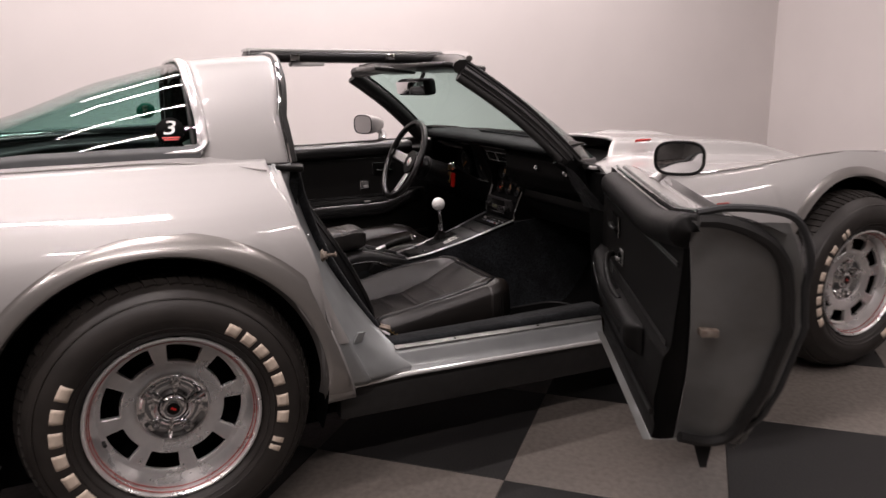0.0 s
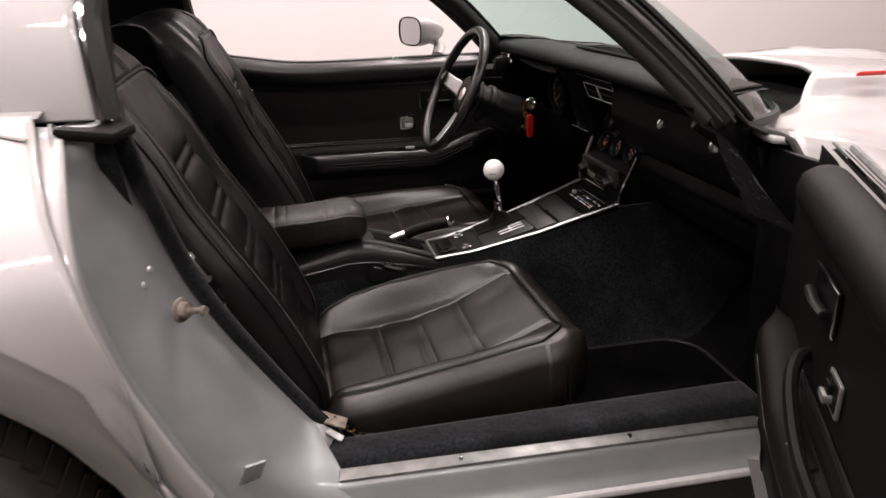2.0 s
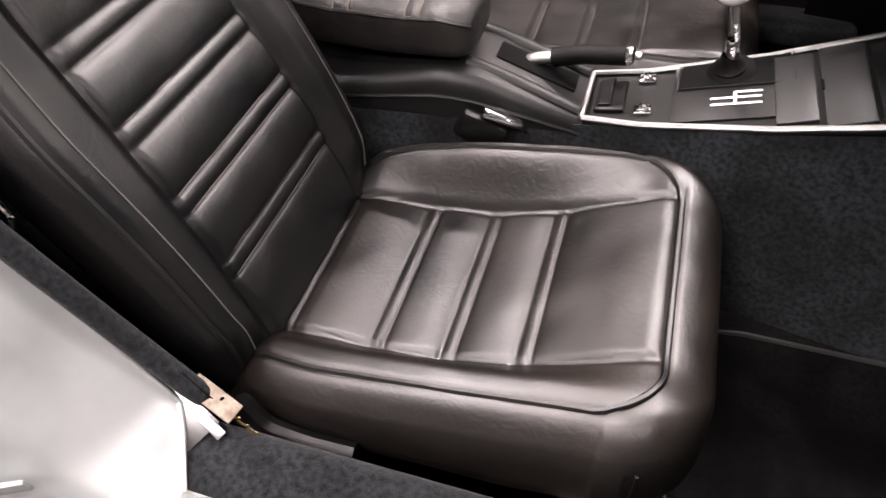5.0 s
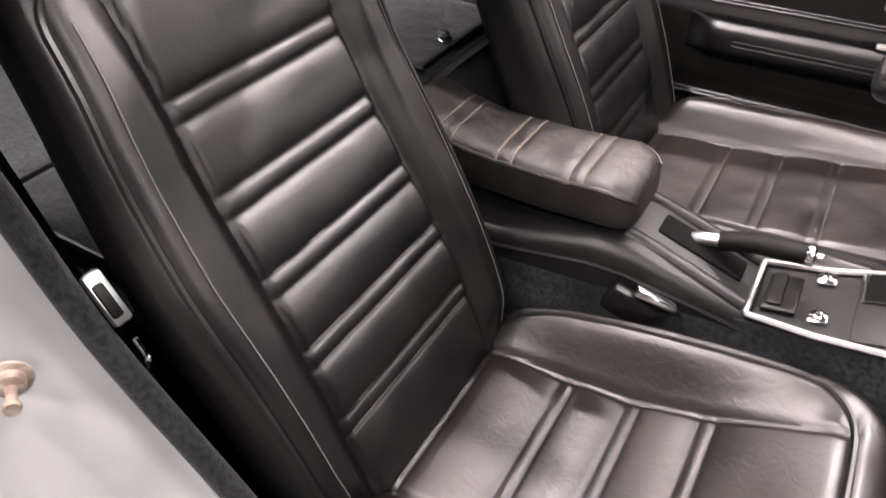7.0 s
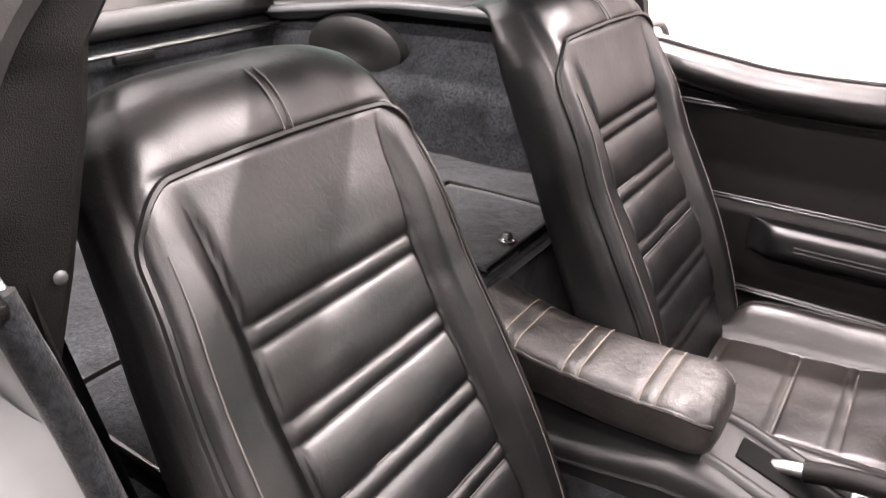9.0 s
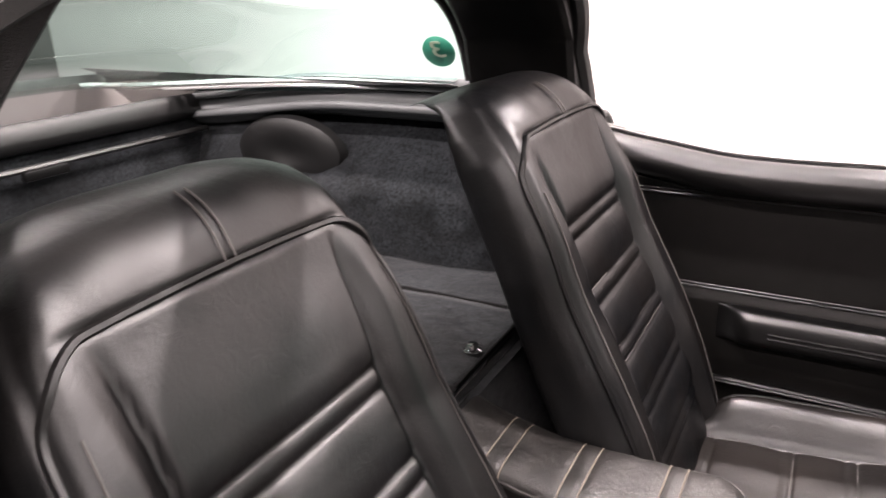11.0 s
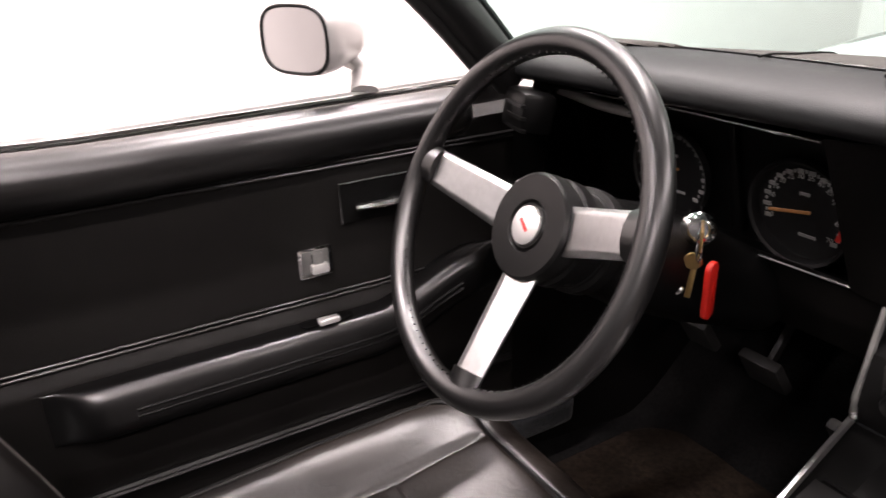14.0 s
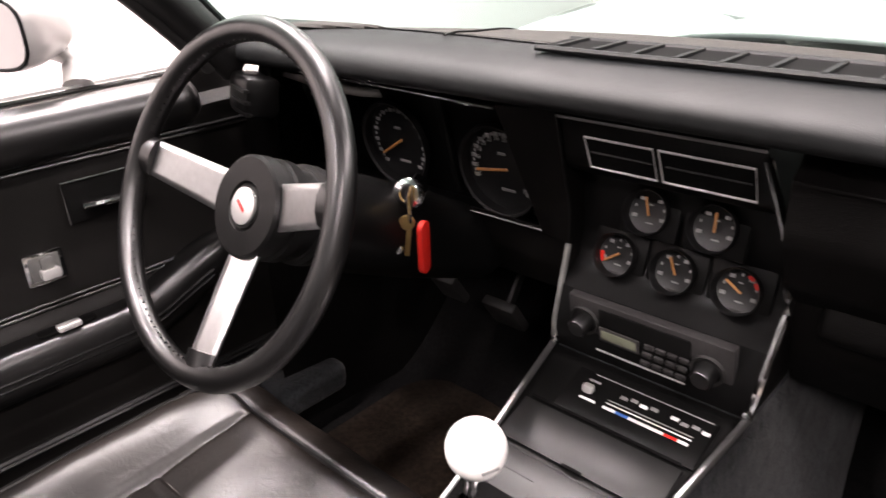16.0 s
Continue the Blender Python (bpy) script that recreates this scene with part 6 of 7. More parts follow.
for y0, y1 in ((0.078, 0.003), (-0.003, -0.094)):
    v = part("air_vent", grid(lambda u, w: stack_pt(y0 + (y1 - y0) * u, 0.806 + 0.036 * w, 0.0015), 3, 3), BLACKHOLE, stack, "black air vent with a bright frame")
    frame_rect(y0, y1, 0.806, 0.842, 0.0013, SATINMETAL, v, "vent_frame")
    part("vent_slat", box(stack_pt((y0 + y1) / 2, 0.824, 0.002), (0.003, abs(y1 - y0) * 0.9, 0.002), pose(0, 0, 0, 0, 20, 0).to_3x3()), PLASTIC, v)


def gauge(y, z, needle, red=None):
    n = V(-0.92, 0, 0.28)
    tile_c = stack_pt(y, z, 0.001)
    part("gauge_bezel", box(tile_c, (0.007, 0.069, 0.060), pose(0, 0, 0, 0, 14, 0).to_3x3(), 0.003), SATIN, stack, "square black gauge bezel")
    dial(stack_pt(y, z, 0.0055), 0.0235, n, 7, needle, stack, False, red, (200, -20))


for y, z, nd, rd in ((0.034, 0.748, 110, None), (-0.040, 0.748, 95, None), (0.071, 0.684, 215, (205, 190)), (0.0, 0.684, 118, None), (-0.071, 0.684, 150, (60, 30))):
    gauge(y, z, nd, rd)
radio = part("radio", box(stack_pt(0.0, 0.620, 0.002), (0.012, 0.194, 0.064), pose(0, 0, 0, 0, -12, 0).to_3x3(), 0.002), RADIO, stack, "dark grey radio with a display and two knobs")
face_n = V(-0.98, 0, -0.18)


def on_radio(name, y, z, w, h, d, material, label=""):
    return part(name, box(stack_pt(y, z, 0.0085 + d / 2), (d, w, h), pose(0, 0, 0, 0, -12, 0).to_3x3(), min(0.0012, d * 0.3)), material, radio, label)


on_radio("face_plate", 0.002, 0.619, 0.108, 0.052, 0.002, SATIN)
on_radio("face_edge", 0.002, 0.6455, 0.108, 0.0014, 0.003, GREYPRINT)
on_radio("face_edge", 0.002, 0.5930, 0.108, 0.0014, 0.003, GREYPRINT)
on_radio("display", 0.030, 0.6125, 0.044, 0.013, 0.003, LCD, "grey display")
on_radio("display_frame", 0.030, 0.6125, 0.050, 0.019, 0.0025, RADIO)
on_radio("tape_slot", -0.004, 0.634, 0.074, 0.010, 0.0025, PLASTIC, "dark cassette slot")
on_radio("tape_flap", -0.006, 0.6325, 0.048, 0.0045, 0.0035, GREYPRINT, "pale cassette flap")
for i_ in range(4):
    for j_ in range(3):
        on_radio("radio_button", -0.006 - 0.0135 * i_, 0.600 + 0.0085 * j_, 0.0112, 0.0062, 0.004, RADIO)
for y, z in ((0.076, 0.621), (-0.072, 0.617)):
    k = part("radio_knob", lathe([(0.0, 0.022), (0.010, 0.022), (0.012, 0.019), (0.0125, 0.004), (0.017, 0.002), (0.017, 0.0)], stack_pt(y, z, 0.008), face_n, 24), VINYL, radio, "black ribbed radio knob")
    part("knob_ring", lathe([(0.015, 0.004), (0.018, 0.006), (0.019, 0.002)], stack_pt(y, z, 0.008), face_n, 24), RUBBER, radio)
    on_radio("knob_mark", y, 0.6465, 0.032, 0.0022, 0.002, GREYPRINT)
    on_radio("knob_mark", y, 0.6425, 0.026, 0.0016, 0.002, GREYPRINT)

# ---- steering wheel and column ----
RIMC = V(1.087, 0.3075, 0.8025)
SN = V(-0.906, 0.0, 0.422).normalized()
SU = V(0.422, 0.0, 0.906).normalized()
HUB = RIMC - SN * 0.040


def wheel_pt(r, deg, out=0.0):
    a = radians(deg)
    return RIMC + V(0, -1, 0) * (r * math.cos(a)) + SU * (r * math.sin(a)) + SN * out


SR = 0.1705
steer = part("steering_wheel", tube([wheel_pt(SR, 360 * k / 96, 0.0) for k in range(97)], 0.0128, 96, 16, smooth=False, closed=True, up=SN), VINYL, car, "black leather-rimmed three-spoke steering wheel")
for deg in (173, 279, 12):
    def spoke(u, v):
        r = 0.030 + (SR - 0.010 - 0.030) * u
        hw = 0.024 - 0.005 * u
        a = radians(deg)
        d = V(0, -1, 0) * math.cos(a) + SU * math.sin(a)
        e = V(0, -1, 0) * -math.sin(a) + SU * math.cos(a)
        return HUB + d * r + e * (hw * (2 * v - 1)) + SN * (-0.004 + 0.040 * u)
    solid(part("spoke", grid(spoke, 10, 6), BRUSHED, steer, "brushed silver spoke"), 0.004)
    part("spoke_wrap", tube([wheel_pt(SR - 0.024, deg, -0.004), wheel_pt(SR - 0.003, deg, 0.0)], 0.021, 4, 10, flat=0.45, up=SN), VINYL, steer, "leather wrap at the rim")
stitches = None
for k in range(110):
    stitches = box(wheel_pt(SR - 0.0122, 360 * k / 110, 0.004), (0.0026, 0.0010, 0.0022), Matrix((V(0, -1, 0), SU, SN)).transposed() @ Matrix.Rotation(radians(360 * k / 110), 3, "Z"), 0, bm=stitches)
tagged(part("rim_stitching", stitches, LEATHER, steer, "black laced stitching inside the rim", False), kind="stuff")
hubp = part("hub_pad", lathe([(0.0, 0.012), (0.022, 0.012), (0.024, 0.010), (0.026, 0.013), (0.050, 0.013), (0.053, 0.010), (0.054, -0.004), (0.050, -0.006), (0.050, -0.014), (0.054, -0.016), (0.054, -0.028), (0.048, -0.032), (0.048, -0.05)], HUB, SN, 48), PLASTIC, steer, "round black hub pad")
part("hub_emblem", lathe([(0.0, 0.0165), (0.014, 0.016), (0.019, 0.0145), (0.0195, 0.011)], HUB, SN, 32), ALU, steer, "silver emblem with a red stripe")
part("emblem_stripe", box(HUB + SN * 0.0168, (0.016, 0.0035, 0.001), (Matrix((V(0, -1, 0), SU, SN)).transposed()) @ Matrix.Rotation(-0.6, 3, "Z"), 0.0003), RED, steer)
column = part("steering_column", lathe([(0.040, 0.0), (0.050, 0.006), (0.052, 0.05), (0.058, 0.09), (0.058, 0.20), (0.05, 0.34)], HUB - SN * 0.045, -SN, 32), PLASTIC, car, "black steering column")
part("column_ring", lathe([(0.049, 0.0), (0.055, 0.003), (0.055, 0.016), (0.050, 0.02)], HUB - SN * 0.052, -SN, 32), SATIN, column)
part("turn_lever", tube([HUB - SN * 0.08 + V(0, 0.04, 0.01), HUB - SN * 0.09 + V(0, 0.12, 0.03), HUB - SN * 0.10 + V(0, 0.17, 0.03)], 0.006, 10, 8), CHROME, column, "chrome turn lever")
lock = part("ignition_lock", lathe([(0.018, -0.05), (0.018, -0.004), (0.0145, 0.0), (0.011, 0.002), (0.010, -0.003), (0.0, -0.003)], (1.290, 0.254, 0.764), (-0.75, -0.6, 0.2), 24), CHROME, column, "chrome ignition lock")
part("hazard_knob", lathe([(0.0, 0.014), (0.006, 0.013), (0.009, 0.006), (0.010, 0.0)], (1.275, 0.262, 0.702), (-0.7, -0.6, 0.1), 14), CHROME, column)
keys = thing("key_ring", "brass keys with a red fob hanging from the ignition", "keys")
kb = box((1.276, 0.238, 0.764), (0.032, 0.003, 0.022), pose(0, 0, 0, 0, 0, 40).to_3x3(), 0.001)
part("ignition_key", kb, BRASS, keys, "brass ignition key")
part("ring", tube([V(1.272, 0.236, 0.752) + V(0.006 * math.cos(a), 0.008 * math.cos(a), 0.013 * math.sin(a)) for a in np.linspace(0, 2 * math.pi, 20)], 0.0013, 19, 6, smooth=False), CHROME, keys)
kb = lathe([(0.0, 0.001), (0.0085, 0.001), (0.0095, 0.0), (0.0085, -0.001), (0.0, -0.001)], (1.277, 0.246, 0.735), (0.8, 0.6, 0), 20)
kb = box((1.278, 0.247, 0.711), (0.0016, 0.0062, 0.036), pose(0, 0, 0, 6, 4, 30).to_3x3(), 0.0005, bm=kb)
for k in range(4):
    kb = box((1.2795, 0.2495, 0.699 + 0.006 * k), (0.0014, 0.003, 0.0028), pose(0, 0, 0, 6, 4, 30).to_3x3(), 0, bm=kb)
part("spare_key", kb, BRASS, keys, "brass spare key")
part("fob", prism(round_rect(0.022, 0.064, 0.010), lambda a, b, h: V(1.283 + h * 0.31 - a * 0.95, 0.231 - h * 0.95 - a * 0.31, 0.707 + b), 0.007, 0.0018), RED, keys, "red plastic key fob")

# pedals
part("footwell_lamp", box((1.470, 0.462, 0.602), (0.006, 0.012, 0.005), None, 0.002), SPOT, car, "small lit courtesy lamp under the dash")
for py, pw, pz in ((0.50, 0.06, 0.43), (0.37, 0.07, 0.42), (0.23, 0.045, 0.38)):
    part("pedal", box((1.62, py, pz), (0.02, pw, 0.07), pose(0, 0, 0, 0, -35, 0).to_3x3(), 0.006), RUBBER, car, "black rubber pedal")
    part("pedal_arm", tube([(1.63, py, pz + 0.01), (1.68, py, pz + 0.09), (1.70, py, pz + 0.20)], 0.008, 6, 6), PLASTIC, car)
mat_t = thing("floor_mat", "black carpet floor mat with a bound edge on the footwell", "floor mat", "floor mats")
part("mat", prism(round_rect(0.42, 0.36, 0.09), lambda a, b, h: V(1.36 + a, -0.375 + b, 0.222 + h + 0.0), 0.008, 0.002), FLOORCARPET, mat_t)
part("binding", tube([V(1.36 + a, -0.375 + b, 0.231) for a, b in round_rect(0.42, 0.36, 0.09)] , 0.004, 24, 6, smooth=False, closed=True), RUBBER, mat_t, "black bound edge")
mat_d = thing("floor_mat", "brown-black carpet floor mat on the driver footwell", "floor mat", "floor mats")
part("mat", prism(round_rect(0.42, 0.36, 0.09), lambda a, b, h: V(1.40 + a, 0.375 + b, 0.222 + h), 0.008, 0.002), DRIVERMAT, mat_d)


# ---- doors ----
def door(P, is_right):
    """P(u, n, z): u from the hinge to the rear edge, n inwards, z up."""
    UL = 0.96

    def top(u):
        return sum(top_raw(u + 0.02 * k) for k in (-2, -1, 0, 1, 2)) / 5

    def top_raw(u):
        return lin_table([(0.0, 0.862), (0.15, 0.858), (0.60, 0.850), (0.72, 0.853), (0.80, 0.866), (0.90, 0.880), (0.96, 0.892)], u)

    def rear(z):
        return UL - lin_table([(0.28, 0.25), (0.34, 0.215), (0.5, 0.13), (0.66, 0.062), (0.80, 0.024), (0.91, 0.0)], z)

    def inner_n(u, z):
        zt = top(u)
        n = 0.010 - 0.020 * step(zt - 0.045, zt - 0.030, z)
        n += 0.010 * step(0.60, 0.57, z) * step(0.40, 0.46, z)
        n -= 0.008 * step(0.40, 0.36, z)
        return n

    def inner(u, v):
        zt = top(u * UL)
        uu = u * rear(0.32 + (zt - 0.32) * v)
        tuck = 0.040 * step(0.10, 0.15, uu) * step(0.955, 0.925, uu)      # the panel ends inside the roll
        z = 0.32 + (top(uu) - tuck - 0.32) * v
        return P(uu, inner_n(uu, z), z)
    dip = 0.040

    def shell(u, v):
        zt = top(u * UL) + 0.006 - dip
        z = 0.31 + (zt - 0.31) * v
        uu = u * (rear(z) + 0.035)
        z = 0.31 + (top(min(uu, UL)) + 0.006 - dip - 0.31) * v
        bulge = lin_table([(0.25, -0.16), (0.34, -0.185), (0.5, -0.212), (0.66, -0.222), (0.76, -0.212), (0.83, -0.19), (0.88, -0.165), (0.92, -0.155)], z)
        return P(uu, bulge, z)
    d = part("door", grid(shell, 30, 30), SILVER, car, "silver door with a black inner panel, swung open" if is_right else "silver door with a black inner panel, closed")
    # Panel, roll and armrest: the open door's shade is put into darker vinyl.
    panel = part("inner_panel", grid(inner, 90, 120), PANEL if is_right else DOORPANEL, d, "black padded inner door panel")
    # leather top roll
    def rollp(u, v):
        uu = 0.09 + u * (UL - 0.085)
        zt = top(uu)
        a = radians(-90 + 270 * v)
        k = math.sqrt(max(0, 1 - max(0, 1 - u / 0.04) ** 2)) * math.sqrt(max(0, 1 - max(0, (u - 0.97) / 0.03) ** 2))
        return P(uu, 0.004 + 0.036 * k * math.cos(a), zt - 0.033 + 0.035 * k * math.sin(a))
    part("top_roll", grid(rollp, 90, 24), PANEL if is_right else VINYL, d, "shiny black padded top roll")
    for zz, r in ((0.784, 0.0030), (0.601, 0.0026), (0.404, 0.006)):
        for dz in (-0.0032, 0.0032):
            part("piping", tube([P(u, inner_n(u, zz) + 0.0035, zz + dz) for u in np.linspace(0.02, min(UL, rear(zz)) - 0.01, 60)], r * 0.8, 59, 6, smooth=False), VINYL, d, "black piping line")
    # armrest skin
    def armf(u, v):
        uu = 0.04 + 0.655 * u
        lift = 0.052 * step(0.28, 0.10, uu)
        e = step(0.695, 0.640, uu) * step(0.04, 0.12, uu)
        a = radians(-100 + 215 * v)
        return P(uu, 0.024 + 0.034 * e * math.copysign(abs(math.cos(a)) ** 0.6, math.cos(a)) , 0.538 + lift + 0.036 * math.copysign(abs(math.sin(a)) ** 0.7, math.sin(a)))
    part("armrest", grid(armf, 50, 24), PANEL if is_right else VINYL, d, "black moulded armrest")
    for k in range(2):
        part("armrest_groove", tube([P(u, 0.0585, 0.532 + 0.009 * k + 0.052 * step(0.28, 0.10, u)) for u in np.linspace(0.14, 0.60, 24)], 0.0022, 23, 6, smooth=False), PLASTIC, d)
    part("pull_cup", prism(round_rect(0.075, 0.020, 0.008), lambda a, b, h: P(0.345 + a, 0.034 + b, 0.5745 + h * 0.5), 0.006, 0.001), PLASTIC, d, "recessed pull cup")
    part("pull_tip", box(P(0.345, 0.042, 0.579), (0.030, 0.014, 0.008) if not is_right else (0.012, 0.022, 0.005), None, 0.002), CHROME if is_right else SATINMETAL, d, "bright pull tip")
    if is_right:
        part("pull_loop", tube([P(0.46, 0.036, 0.568), P(0.36, 0.042, 0.578), P(0.28, 0.042, 0.612), P(0.235, 0.030, 0.634), P(0.205, 0.008, 0.632)], 0.009, 24, 8), PANEL, d, "black pull loop of the armrest")
    # window switch and inner handle
    def plate_at(u, z, w, h, mat_, name, depth, lab="", off=0.0):
        return part(name, prism(round_rect(w, h, 0.003, 3), lambda a, b, hh: P(u - a, inner_n(u, z) + 0.002 + off + hh, z + b), depth, 0.0008), mat_, d, lab)
    # Same fittings on both doors; the open door's are darkened for its shade.
    bright, inner_m = (DULLALU, PLASTIC) if is_right else (CHROME, DULLALU)
    plate_at(0.346, 0.655, 0.048, 0.043, bright, "lock_plate", 0.004, "bright lock plate")
    plate_at(0.346, 0.656, 0.038, 0.033, inner_m, "lock_recess", 0.002, "", 0.0035)
    plate_at(0.344, 0.662, 0.016, 0.016, inner_m, "lock_post", 0.006, "", 0.005)
    plate_at(0.343, 0.650, 0.022, 0.011, bright, "lock_tab", 0.010, "", 0.005) if is_right else plate_at(0.343, 0.648, 0.024, 0.013, SATINMETAL, "lock_tab", 0.010, "chrome lock lever", 0.005)
    plate_at(0.250, 0.728, 0.105, 0.056, PLASTIC, "handle_bezel", 0.003, "black door handle bezel")
    pts = [P(0.303, inner_n(0.3, 0.70) + 0.006, 0.700), P(0.303, inner_n(0.3, 0.7) + 0.006, 0.756), P(0.197, inner_n(0.3, 0.7) + 0.006, 0.756)]
    part("bezel_edge", tube(pts, 0.0018, 2, 6, smooth=False), CHROME, d, "bright bezel edge")
    part("door_handle", tube([P(0.285, inner_n(0.3, 0.72) + 0.012, 0.722), P(0.25, inner_n(0.3, 0.72) + 0.016, 0.722), P(0.205, inner_n(0.3, 0.72) + 0.012, 0.722)], 0.0075, 10, 8, flat=0.7), VINYL if is_right else CHROME, d, "door handle, blackened for the shaded open door" if is_right else "chrome door handle")
    # weatherstrip along the top and its bright edge
    part("window_strip", tube([P(u, -0.026, top(u) + 0.002) for u in np.linspace(0.0, UL, 91)], 0.0035, 90, 6, smooth=False), CHROME, d, "bright window strip")
    # window slot, outer strip and the skin's shoulder
    part("window_slot", grid(lambda u, v: P(u * UL, -0.042 + 0.018 * v, top(u * UL) - 0.006), 90, 3), BLACKHOLE, d, "dark window slot")
    part("outer_strip", tube([P(u, -0.046, top(u) + 0.001) for u in np.linspace(0.02, UL, 91)], 0.0055, 90, 6, smooth=False), DULLALU, d, "dull metal window strip")
    part("door_top", grid(lambda u, v: P(u * (UL + 0.03), -0.158 + 0.110 * v, top(min(u * UL, UL)) + 0.004 - 0.038 * (1 - v) ** 1.6), 90, 8), SILVER, d, "silver door shoulder")
    part("door_underside", grid(lambda u, v: P(u * rear(0.32), -0.17 + 0.190 * v, 0.315), 20, 4), DOOREND, d)
    # rear end: black side of the padded panel, painted end plate
    def bul(z):
        return lin_table([(0.25, -0.165), (0.34, -0.20), (0.5, -0.226), (0.66, -0.235), (0.76, -0.216), (0.83, -0.19), (0.88, -0.165), (0.92, -0.155)], z)

    def side_n(z):
        return lin_table([(0.30, -0.050), (0.55, -0.036), (0.74, -0.014), (0.86, 0.004)], z)

    def blackp(u, v):
        z = 0.32 + (top(rear(0.85)) - 0.045 - 0.32) * v
        n = inner_n(rear(z) - 0.01, z)
        return P(rear(z) + 0.006 * math.sin(math.pi * u), n + (side_n(z) - n) * u, z)
    part("panel_side", grid(blackp, 6, 30), PANEL, d, "black side of the padded panel")

    def endp(u, v):
        z = 0.325 + (top(UL) - 0.012 - 0.325) * v
        n0 = side_n(z)
        n = n0 + (bul(z) + 0.006 - n0) * u
        return P(rear(z) + 0.004 + 0.030 * u + 0.010 * math.sin(math.pi * min(1, u * 1.25)), n, z)
    part("door_end", grid(endp, 20, 40), DOOREND, d, "grey painted door end with rust marks")
    seal = [(bul(z) + 0.038, z) for z in np.linspace(0.38, 0.80, 16)]
    seal += [(-0.135, 0.838), (-0.09, 0.866), (-0.04, 0.882), (0.0, 0.884)]
    seal = [(side_n(0.35), 0.352), (-0.10, 0.338), (-0.145, 0.346)] + seal
    part("end_weatherstrip", tube([P(rear(z) + 0.036, n, z) for n, z in seal], 0.0125, 60, 8), RUBBER, d, "black rubber door seal")
    lip = [(0.002, 0.898), (-0.05, 0.906), (-0.12, 0.902), (-0.168, 0.888), (-0.195, 0.850), (-0.212, 0.80)] + [(bul(z) + 0.006, z) for z in np.linspace(0.75, 0.42, 12)] + [(-0.175, 0.372), (-0.13, 0.338)]
    part("skin_flange", tube([P(rear(min(z, 0.88)) + 0.034, n, z) for n, z in lip], 0.0075, 60, 8), GREYDARK, d, "folded grey edge of the door skin")
    if is_right:
        part("seal_flap", cap_ends(grid(lambda u, v: P(rear(0.33) - 0.01 + 0.030 * v, -0.085 - 0.060 * u * (1 - 0.75 * v) - 0.02 * v, 0.345 - 0.085 * v), 4, 8)), RUBBER, d, "loose rubber flap under the door end")
    return d


def P_left(u, n, z):
    return V(1.360 - u, 0.662 - n - 0.0 * u, z)


PHI = radians(62)
HIN = V(1.382, -0.788, 0)
DD = V(-math.cos(PHI), -math.sin(PHI), 0)
DO = V(math.sin(PHI), -math.cos(PHI), 0)


def P_right(u, n, z):
    q = HIN + DD * u - DO * (n + 0.030)
    return V(q.x, q.y, z)


left_door = door(P_left, False)
right_door = door(P_right, True)
# details of the open door's end
for zz, rr in ((0.777, 0.006), (0.70, 0.008), (0.60, 0.006)):
    part("end_rivet", lathe([(0.0, 0.004), (rr * 0.6, 0.003), (rr, 0.0)], P_right(0.972 - lin_table([(0.5, 0.13), (0.66, 0.062), (0.80, 0.024)], zz), -0.062, zz), DD, 14), DOOREND, right_door)
part("latch", box(P_right(0.897, -0.055, 0.645), (0.035, 0.060, 0.016), Matrix.Rotation(PHI - math.pi / 2, 3, "Z"), 0.003), RUST, right_door, "rusty door latch")
part("carpet_flap", grid(lambda u, v: P_right(0.03 + 0.010 * math.sin(5 * v) + 0.01 * u, 0.026 - 0.055 * v + (0.022 + 0.030 * v) * (u - 0.4), 0.572 - 0.012 * u - 0.25 * v), 6, 14), BROWNCARPET, right_door, "brown worn carpet flap at the hinge")
# hinge pillar and its trim on the passenger side
part("hinge_pillar", box((1.432, -0.680, 0.555), (0.03, 0.150, 0.52), pose(0, 0, 0, 0, -4, 0).to_3x3(), 0.006), PLASTIC, car, "black hinge pillar trim")
part("fender_end", box((1.392, -0.712, 0.700), (0.012, 0.115, 0.265), pose(0, 0, 0, 0, -4, 0).to_3x3(), 0.004), PLASTIC, car, "black door shut face of the fender")
for p in ((1.394, -0.660, 0.779), (1.412, -0.700, 0.690)):
    part("screw", lathe([(0.0, 0.004), (0.005, 0.003), (0.0065, 0.0)], p, (-1, -0.25, 0.1), 12), CHROME, car)
part("seal_tape", grid(lambda u, v: V(1.288 + 0.098 * u, -0.612 - 0.140 * v, 0.856 - 0.150 * u - 0.055 * v * v * (1 - u)) + V(-0.013, -0.004, 0.012) * noise.noise(V(u * 9, v * 11, 1)) * (0.5 + abs(noise.noise(V(u * 23, v * 25, 4)))), 40, 40), GREYDARK, car, "crumpled dark sealing tape below the pillar foot")
part("jamb_padding", tube([(1.262, -0.612, 0.868), (1.290, -0.618, 0.850), (1.350, -0.622, 0.800), (1.400, -0.628, 0.725), (1.432, -0.636, 0.60), (1.440, -0.640, 0.45)], 0.010, 40, 8), PANEL, car, "black padded edge of the door opening")
part("fender_seal", tube([(1.348, -0.622, 0.866), (1.366, -0.650, 0.856), (1.388, -0.672, 0.848), (1.3945, -0.690, 0.836), (1.396, -0.728, 0.795), (1.400, -0.760, 0.72)], 0.006, 30, 8), RUBBER, car, "black seal along the rear edge of the fender")


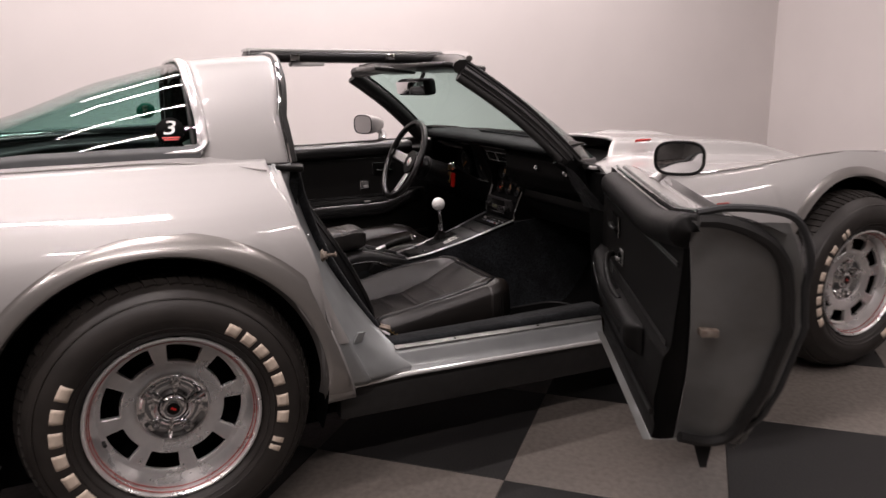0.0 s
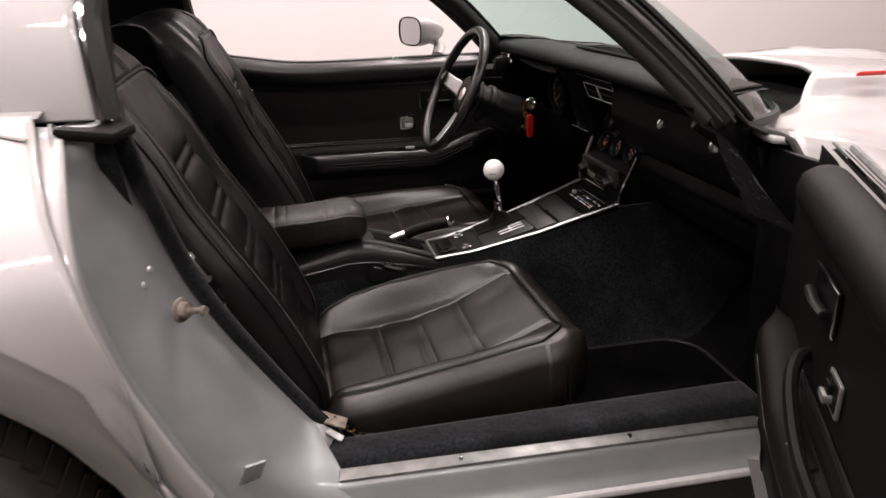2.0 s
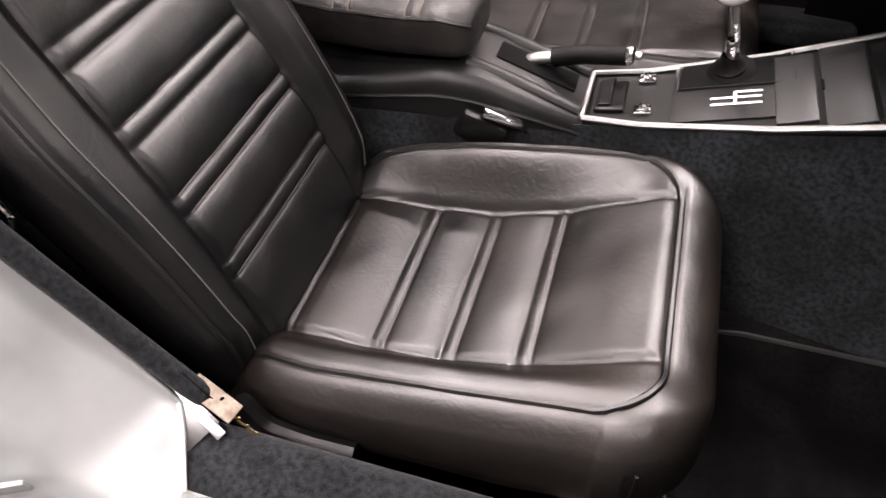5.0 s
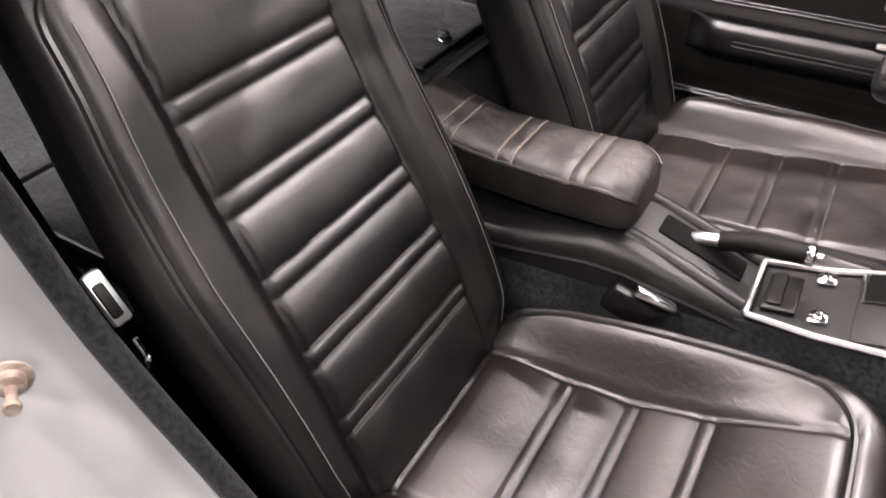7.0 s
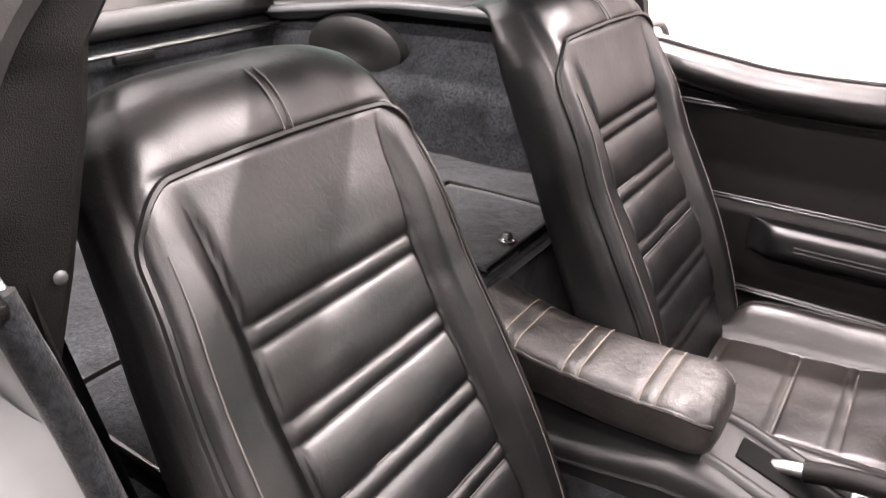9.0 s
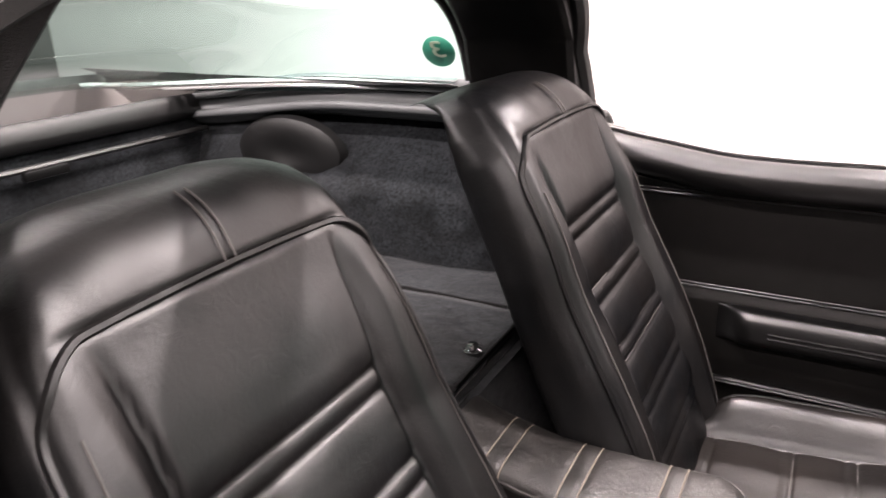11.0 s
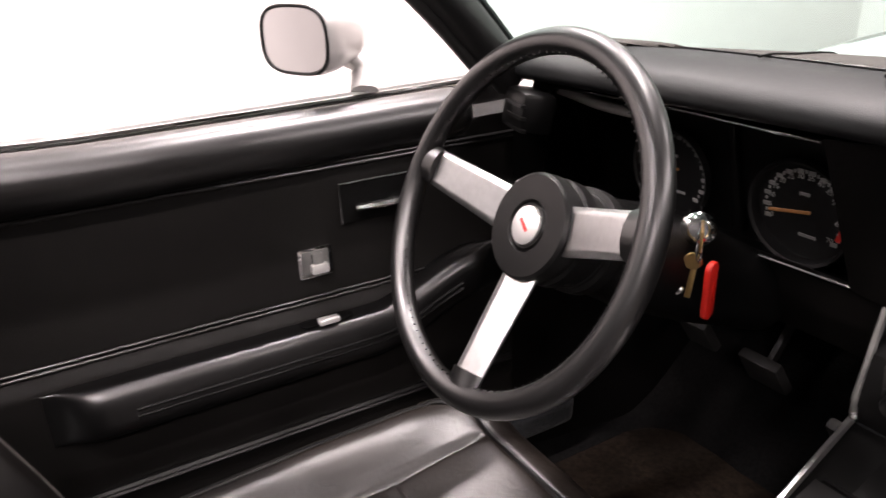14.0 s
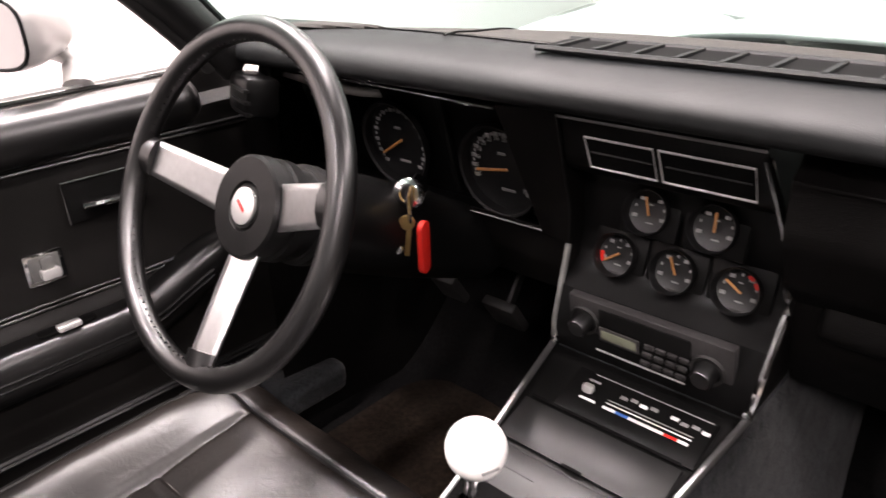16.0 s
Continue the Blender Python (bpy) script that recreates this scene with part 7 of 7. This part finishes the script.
# ---- outside mirrors ----
def mirror(c, facing, side, parent, foot):
    c = Vector(c)
    n = Vector(facing).normalized()
    ey = V(0, 0, 1)
    ex = ey.cross(n).normalized()
    M = Matrix((ex, ey, n)).transposed()

    def f(u, v):
        a = 2 * math.pi * v
        ca, sa = math.cos(a), math.sin(a)
        k = [1.0, 1.02, 0.98, 0.80, 0.52, 0.22, 0.0][int(round(u * 6))]
        h = [0.0, -0.01, -0.03, -0.07, -0.105, -0.125, -0.13][int(round(u * 6))]
        return c + M @ V(0.066 * k * math.copysign(abs(ca) ** 0.65, ca), 0.046 * k * math.copysign(abs(sa) ** 0.65, sa), h)
    mb = part("wing_mirror", grid(f, 6, 40, True), SILVER, parent, "silver bullet-shaped wing mirror")

    def g(u, v):
        a = 2 * math.pi * v
        ca, sa = math.cos(a), math.sin(a)
        return c + M @ V(0.060 * u * math.copysign(abs(ca) ** 0.65, ca), 0.041 * u * math.copysign(abs(sa) ** 0.65, sa), (0.0035 if side < 0 else 0.0) * (1 - u * u))
    part("glass", grid(g, 8, 40, True), MIRROR, parent, "mirror glass")
    ring = [c + M @ V(0.063 * math.copysign(abs(math.cos(a)) ** 0.65, math.cos(a)), 0.0435 * math.copysign(abs(math.sin(a)) ** 0.65, math.sin(a)), 0.001) for a in np.linspace(0, 2 * math.pi, 41)[:-1]]
    part("mirror_edge", tube(ring + [ring[0]], 0.0042 if side < 0 else 0.0022, 40, 6, smooth=False, closed=True, up=n), PLASTIC, parent, "thin black mirror edge")
    part("mirror_foot", tube([c - n * 0.06 + V(0, 0, -0.02), c.lerp(Vector(foot), 0.6) - n * 0.05, Vector(foot)], 0.020, 12, 10, flat=0.6), SILVER, parent, "silver mirror foot")


mirror((1.047, 0.735, 0.934), (-1, -0.42, 0.02), 1, left_door, (1.13, 0.705, 0.862))
mc = P_right(0.300, -0.140, 0.918)
mirror(mc, DD * 1.0 - DO * 0.35 + V(0, 0, 0.10), -1, right_door, P_right(0.24, -0.085, 0.85))


# ---- floor tiles ----
TS = 0.613
TA = V(0.874, -0.967, 0)
TU = V(math.cos(radians(46.3)), math.sin(radians(46.3)), 0)
TV = V(-TU.y, TU.x, 0)


def tile_mesh(name, material):
    bm = box((0, 0, -0.004), (TS - 0.003, TS - 0.003, 0.008), None, 0.0012, 1)
    me = bpy.data.meshes.new(name)
    bm.to_mesh(me)
    bm.free()
    me.materials.append(material)
    return me


tile_l, tile_d = tile_mesh("light_tile", TILE_L), tile_mesh("dark_tile", TILE_D)
rz = Matrix.Rotation(radians(46.3), 4, "Z")
for i in range(-14, 15):
    for j in range(-14, 15):
        c = TA + TU * (TS * (i + 0.5)) + TV * (TS * (j + 0.5))
        if X0 - 0.1 < c.x < X1 + 0.1 and Y0 - 0.1 < c.y < Y1 + 0.1:
            ob = new("tile", tile_d if (i + j) % 2 == 0 else tile_l)
            ob.parent = floor
            ob.matrix_local = Matrix.Translation((c.x, c.y, 0.0)) @ rz
